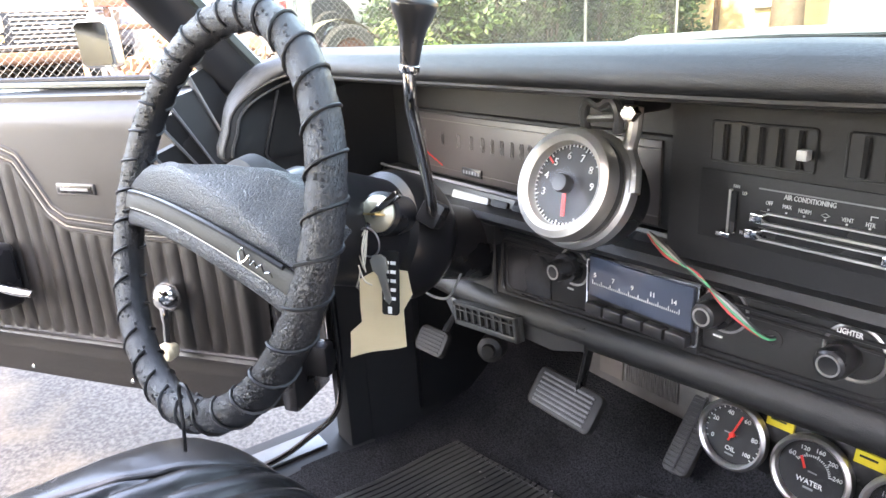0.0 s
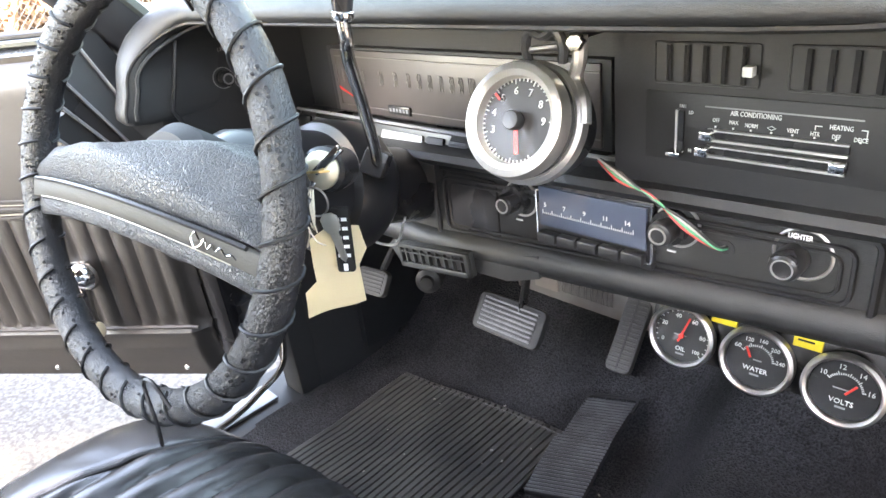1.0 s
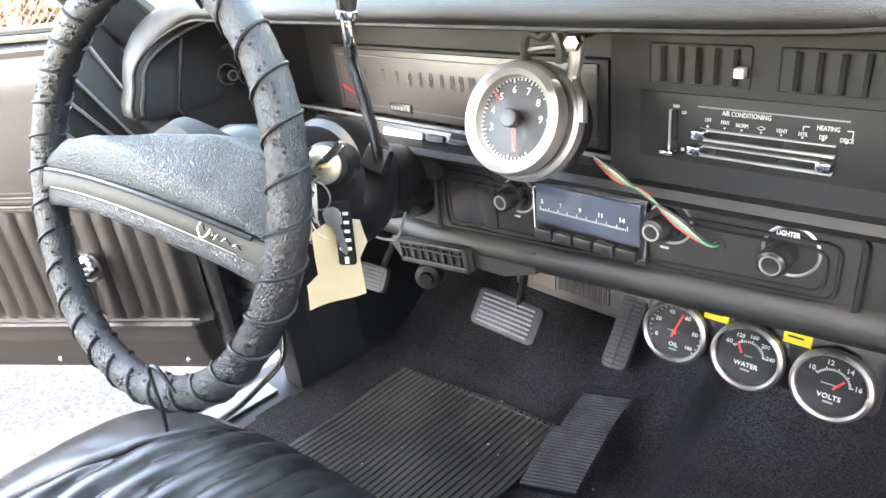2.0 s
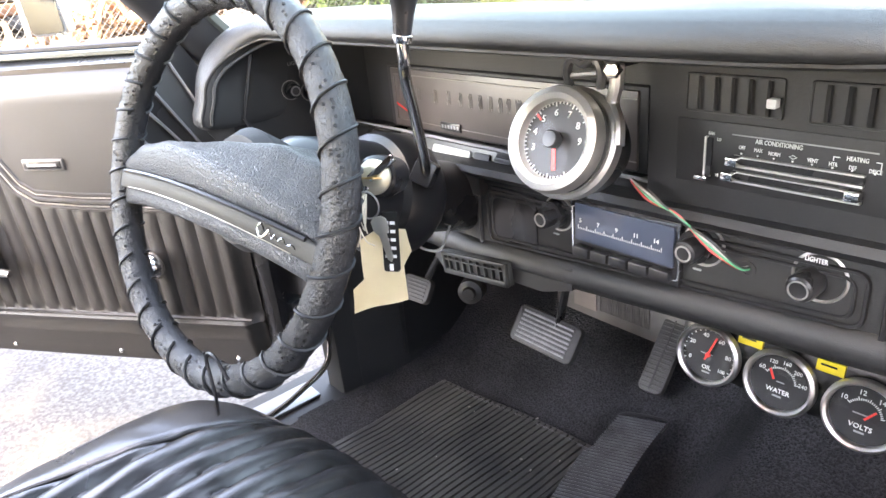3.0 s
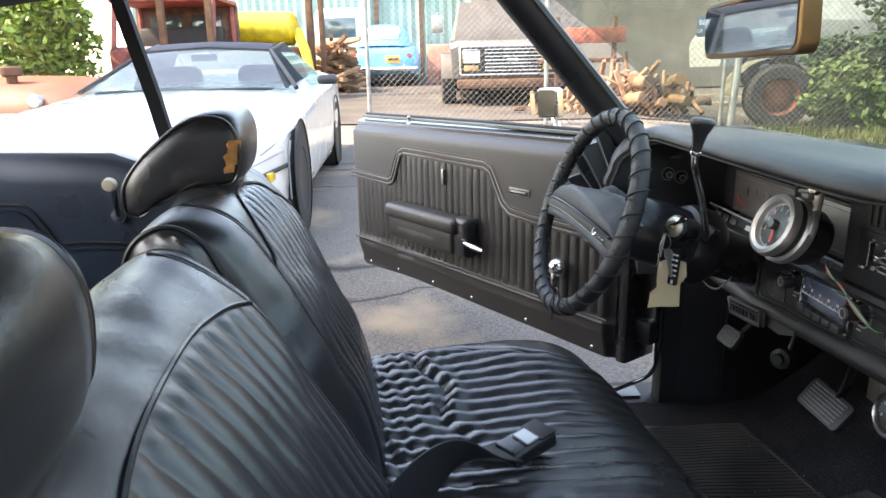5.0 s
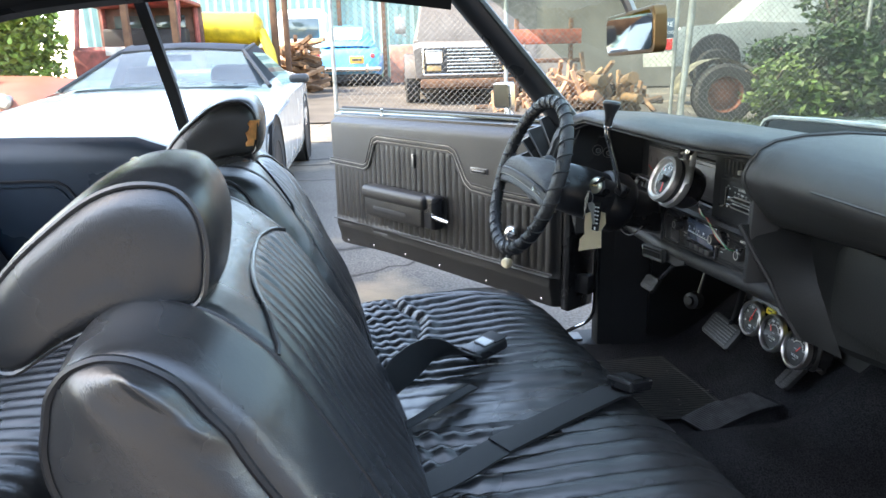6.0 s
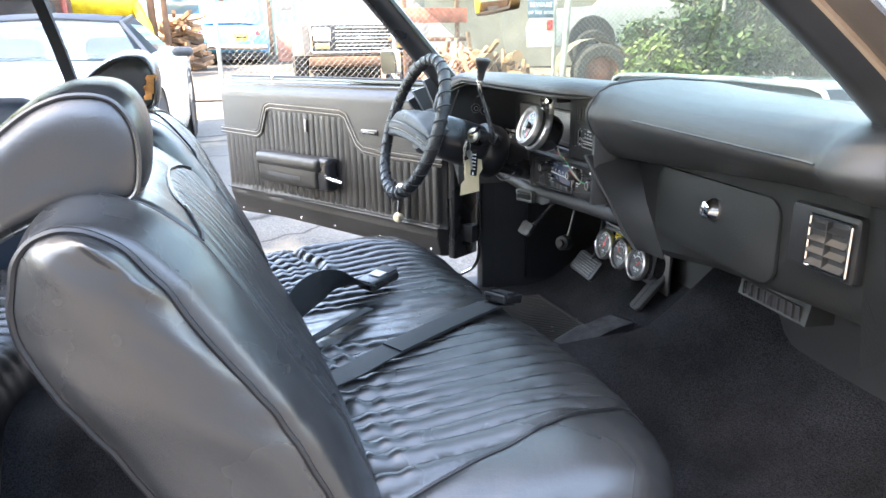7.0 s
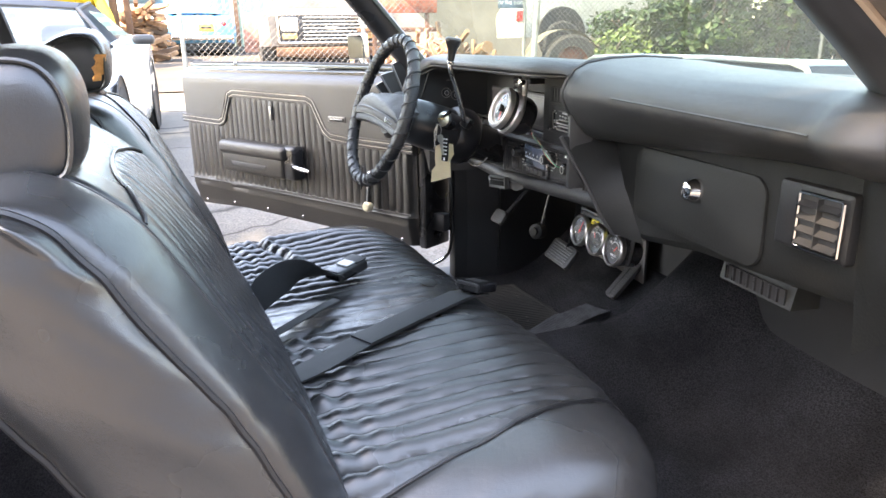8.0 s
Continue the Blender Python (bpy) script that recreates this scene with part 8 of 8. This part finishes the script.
    part("bumper", tube(curve_pts([(-6.9, -5.85, gk + 0.36), (-6.66, -5.4, gk + 0.36), (-6.62, -4.8, gk + 0.36), (-6.66, -4.2, gk + 0.36), (-6.9, -3.78, gk + 0.36)], 5), 0.045, 8), DULLCH, k)
    for yy in (-5.4, -4.2):
        part("headlight", lathe([(0, 0.03), (0.06, 0.025), (0.085, 0.0), (0.085, -0.08)], facing((-6.74, yy, gk + 0.52), (1, 0, 0.1)), 20), STEEL, k)
    part("air_cleaner", lathe([(0, 0.12), (0.10, 0.12), (0.12, 0.10), (0.12, 0.02), (0.06, 0.0), (0.06, -0.1)], Matrix.Translation((-7.3, -4.75, gk + 0.80)), 20), RUST, k, "rusty round can on the bonnet")
    for yy in (-5.62, -3.98):
        wheel(k, (-7.35, yy, gk + 0.30), 0.30, 0.2, (0, -1 if yy < -5 else 1, 0), RUST)
    b = thing("rusty_box", (-17, 0.25, gz(-17, 0)), "reddish rusty steel box beside the blue car", "box")
    part("shell", box(-17.4, -16.8, -0.05, 0.75, gz(-17, 0), 1.75, 0.03), mat("oxide_box", (0.36, 0.16, 0.11), 0.8, var=0.3), b)


scrap()


def backdrop():
    teal = mat("teal_sheet", (0.19, 0.30, 0.27), 0.6, grain=8, var=0.15, var_scale=1.5)
    w = thing("teal_wall", (-20, -3, gz(-20, 0)), "pale teal corrugated sheet wall behind the yard", "wall", kind="structure")
    rows = [[(-20 + 0.03 * math.sin(k * math.pi / 2), -9 + k * 0.06, z) for z in (0.6, 4.5)] for k in range(170)]
    part("sheet", loft(rows, closed_ring=False), teal, w)
    for y in (-1.6, -0.3):
        part("post", box(-19.95, -19.85, y, y + 0.12, 0.6, 4.5), RUST, w)
    bl = thing("beige_building", (-19, 6, gz(-19, 0)), "weathered beige block building", "building", kind="structure")
    part("wall", box(-22, -19, 1.2, 14, 0.5, 6.0), mat("beige_block", (0.17, 0.15, 0.12), 0.85, grain=10, bump=0.3, var=0.2, var_scale=0.8), bl)
    part("door_opening", box(-19.02, -18.98, 2.0, 4.2, 0.9, 3.4), mat("shade_door", (0.12, 0.11, 0.1), 0.8), bl)
    yb = thing("yellow_building", (-6, 15, 0), "sunlit yellow rendered building with a dark drainpipe", "building", kind="structure")
    part("wall", box(-13, 4, 14.5, 18, -0.5, 5.0), mat("yellow_render", (0.40, 0.29, 0.15), 0.85, grain=12, bump=0.2, var=0.15, var_scale=0.7), yb)
    for x in (-8.3, -5.2, -2.0):
        wd = part("window", box(x, x + 1.0, 14.45, 14.52, 1.0, 2.2, 0.01), mat("pale_shutter", (0.6, 0.55, 0.45), 0.5), yb)
        part("window_frame", tube([(x + a, 14.44, 1.0 + b) for a, b in ((0, 0), (1, 0), (1, 1.2), (0, 1.2))], 0.04, 6, closed=True), GREYP, wd)
    part("drainpipe", tube([(-9.2, 14.42, -0.3), (-9.2, 14.42, 4.8)], 0.07, 8), RUST, yb)


backdrop()


def side_building():
    """Unseen grey wall, added to cut sky light from the passenger's side."""
    b = thing("light_block_wall", (5.5, 0, 0), "unseen plain grey wall added to cut light from the passenger's side", "building", kind="structure")
    part("wall", box(4.6, 7.0, -7.0, 9.0, -0.3, 2.7, 0.02), mat("blocker_grey", (0.22, 0.22, 0.225), 0.9, grain=12, bump=0.3, var=0.2, var_scale=0.7), b)
    part("coping", box(4.55, 7.05, -7.05, 9.05, 2.7, 2.78, 0.015), mat("blocker_top_grey", (0.30, 0.29, 0.28), 0.85, grain=20, bump=0.3), b)


side_building()


def leaves(bm, c, rad, n, size, rnd, squash=0.8):
    for i in range(n):
        d = Vector((rnd.gauss(0, 1), rnd.gauss(0, 1), rnd.gauss(0, 1))).normalized()
        k = rnd.uniform(0.45, 1.0) ** 0.5
        k *= 0.8 + 0.35 * noise.noise(d * 2.2 + Vector(c))
        p = Vector(c) + Vector((d.x * rad[0], d.y * rad[1], d.z * rad[2])) * k
        s = size * rnd.uniform(0.6, 1.4)
        a = Vector((rnd.gauss(0, 1), rnd.gauss(0, 1), rnd.gauss(0, 0.6))).normalized()
        b = a.orthogonal().normalized()
        b = Matrix.Rotation(rnd.uniform(0, 6.28), 3, a) @ b
        v = [bm.verts.new(p - a * s), bm.verts.new(p + b * s * 0.45), bm.verts.new(p + a * s), bm.verts.new(p - b * s * 0.45 + a.cross(b) * s * 0.2)]
        bm.faces.new(v)


def leafmat(name, c1, c2):
    m = mat(name, c1, 0.5, col2=c2, var_scale=1.2, isl=0.45, spec=0.4)
    return m


def plants():
    rnd = random.Random(11)
    g1 = leafmat("leaf_green", (0.030, 0.058, 0.020), (0.058, 0.095, 0.028))
    # Brighter copy of the leaf colour, with sunlight on the foliage put into it.
    g2 = leafmat("leaf_sunny", (0.11, 0.19, 0.028), (0.19, 0.25, 0.045))
    bark = mat("bark", (0.09, 0.065, 0.045), 0.9, grain=30, bump=0.8)
    k = 0
    for y, x, h in ((5.55, -8.5, 0.9), (6.1, -8.9, 1.25), (6.6, -8.3, 1.35), (7.0, -9.3, 2.1), (7.5, -8.5, 2.2), (8.1, -9.2, 2.6), (8.6, -8.4, 2.3), (9.2, -9.2, 2.7), (9.8, -8.5, 2.4), (10.4, -9.3, 2.7), (11.0, -8.6, 2.4), (11.8, -9.3, 2.7), (12.6, -8.9, 2.5), (13.3, -9.8, 2.6), (13.4, -11.6, 2.6), (13.3, -13.2, 2.6)):
        s = thing("shrub", (x, y, gz(x, y)), "dense green shrub growing through the fence", "shrub", "shrubs along the fence")
        for q in range(4):
            part("stem", tube(curve_pts([(x, y, gz(x, y) - 0.05), (x + rnd.uniform(-0.2, 0.2), y + rnd.uniform(-0.2, 0.2), gz(x, y) + h * 0.5), (x + rnd.uniform(-0.4, 0.4), y + rnd.uniform(-0.5, 0.5), gz(x, y) + h * 0.85)], 4), [0.03 - 0.002 * t for t in range(9)], 6), bark, s)
        bm = bmesh.new()
        for q in range(10):
            leaves(bm, (x + rnd.uniform(-0.35, 0.35), y + rnd.uniform(-0.4, 0.4), gz(x, y) + h * (0.12 + 0.8 * (q + rnd.random()) / 10)), (0.46, 0.5, 0.13 * h + 0.12), 380, 0.058, rnd)
        part("crown", bm, g1 if k % 5 else leafmat("leaf_mid", (0.06, 0.105, 0.025), (0.10, 0.145, 0.035)), s, smooth=0)
        k += 1
    for x, y, z, r in ((-9.0, -5.35, 1.75, 1.0), (-10.2, -7.0, 2.1, 1.5)):
        s = thing("tree", (x, y, gz(x, y)), "leafy tree smothered in sunlit ivy", "tree", "ivy-clad trees")
        part("trunk", tube(curve_pts([(x, y, gz(x, y) - 0.1), (x + 0.05, y, 1.2), (x - 0.05, y + 0.1, z)], 5), [0.12 - 0.006 * i for i in range(11)], 8), bark, s)
        bm = bmesh.new()
        for q in range(20):
            leaves(bm, (x + rnd.uniform(-0.45, 0.45) * r, y + rnd.uniform(-0.75, 0.72) * r, z - 0.6 * r + 1.6 * r * (q + rnd.random()) / 20), (0.42 * r, 0.42 * r, 0.34 * r), 420, 0.062, rnd)
        part("crown", bm, g2, s, smooth=0)
    x, y = -6.9, 13.2
    s = thing("tree", (x, y, gz(x, y)), "thick grey-brown tree trunk before the yellow building", "tree")
    part("trunk", tube([(x, y, -0.1), (x, y, 1.5), (x + 0.1, y, 3.5)], [0.32, 0.27, 0.25], 14), bark, s)
    bm = bmesh.new()
    for q in range(10):
        leaves(bm, (x + rnd.uniform(-1.5, 1.5), y + rnd.uniform(-1, 1), 4.2 + rnd.uniform(-0.5, 1.2)), (0.9, 0.9, 0.6), 300, 0.1, rnd)
    part("crown", bm, g1, s, smooth=0)
    # broad trees behind the car, whose shade covers it
    for x, y, zc, r in ((0.1, -5.6, 6.2, 2.1), (-1.7, -6.3, 6.8, 1.9)):
        s = thing("tree", (x, y, gz(x, y)), "broad shade tree behind the car", "tree")
        part("trunk", tube(curve_pts([(x, y, gz(x, y) - 0.1), (x + 0.1, y, 2.0), (x - 0.05, y + 0.1, zc)], 5), [0.24 - 0.012 * i for i in range(11)], 10), bark, s)
        bm = bmesh.new()
        for q in range(34):
            a = rnd.uniform(0, 6.28)
            k = math.sqrt(rnd.random()) * r
            c = (x + k * math.cos(a), y + k * math.sin(a), zc + rnd.uniform(-1.1, 1.1))
            part("limb", tube([(x, y, zc - 1.5), c], [0.05, 0.015], 5), bark, s) if q % 4 == 0 else None
            leaves(bm, c, (0.85, 0.85, 0.55), 170, 0.17, rnd)
        part("crown", bm, g1, s, smooth=0)
    # far hedge behind the car
    for x, y, r in ((-4.5, -13, 1.7), (-1.6, -13.6, 2.0), (1.6, -13.2, 1.8), (4.6, -13.4, 2.0)):
        s = thing("shrub", (x, y, gz(x, y)), "tall leafy hedge plant at the far end of the yard", "shrub", "hedge plants")
        part("stem", tube([(x, y, -0.1), (x, y, r)], [0.08, 0.03], 6), bark, s)
        bm = bmesh.new()
        for q in range(12):
            leaves(bm, (x + rnd.uniform(-1, 1) * r * 0.6, y + rnd.uniform(-0.5, 0.5), r * rnd.uniform(0.3, 1.6)), (0.9, 0.8, 0.7), 260, 0.11, rnd)
        part("crown", bm, g2, s, smooth=0)
    # rough lawn strip
    bm = bmesh.new()
    for i in range(26000):
        x, y = rnd.uniform(-9.0, -2.0), rnd.uniform(4.6, 13.5)
        if noise.noise((x * 0.5, y * 0.5, 9)) < -0.25:
            continue
        z = gz(x, y) + 0.005
        a = rnd.uniform(0, 6.28)
        h = rnd.uniform(0.05, 0.14)
        dx, dy = math.cos(a) * 0.012, math.sin(a) * 0.012
        v = [bm.verts.new((x - dx, y - dy, z)), bm.verts.new((x + dx, y + dy, z)), bm.verts.new((x + rnd.uniform(-0.06, 0.06), y + rnd.uniform(-0.06, 0.06), z + h))]
        bm.faces.new(v)
    solo("grass", bm, leafmat("grass_blade", (0.036, 0.060, 0.014), (0.078, 0.082, 0.024)), "rough sunlit grass beside the fence", "grass", kind="stuff", smooth=0)
    bm = bmesh.new()
    V = [[bm.verts.new((x, y, gz(x, y) + 0.018 + 0.012 * noise.noise((x * 0.7, y * 0.7, 0)))) for y in [4.4 + 0.5 * j for j in range(20)]] for x in [-9.2 + 0.5 * i for i in range(15)]]
    for i in range(14):
        for j in range(19):
            bm.faces.new((V[i][j], V[i + 1][j], V[i + 1][j + 1], V[i][j + 1]))
    solo("lawn_soil", bm, mat("lawn_soil", (0.06, 0.07, 0.02), 0.95, grain=60, bump=0.6, var=0.4, col2=(0.12, 0.10, 0.05)), "thin grass and soil strip", "lawn", kind="structure", smooth=80)


plants()
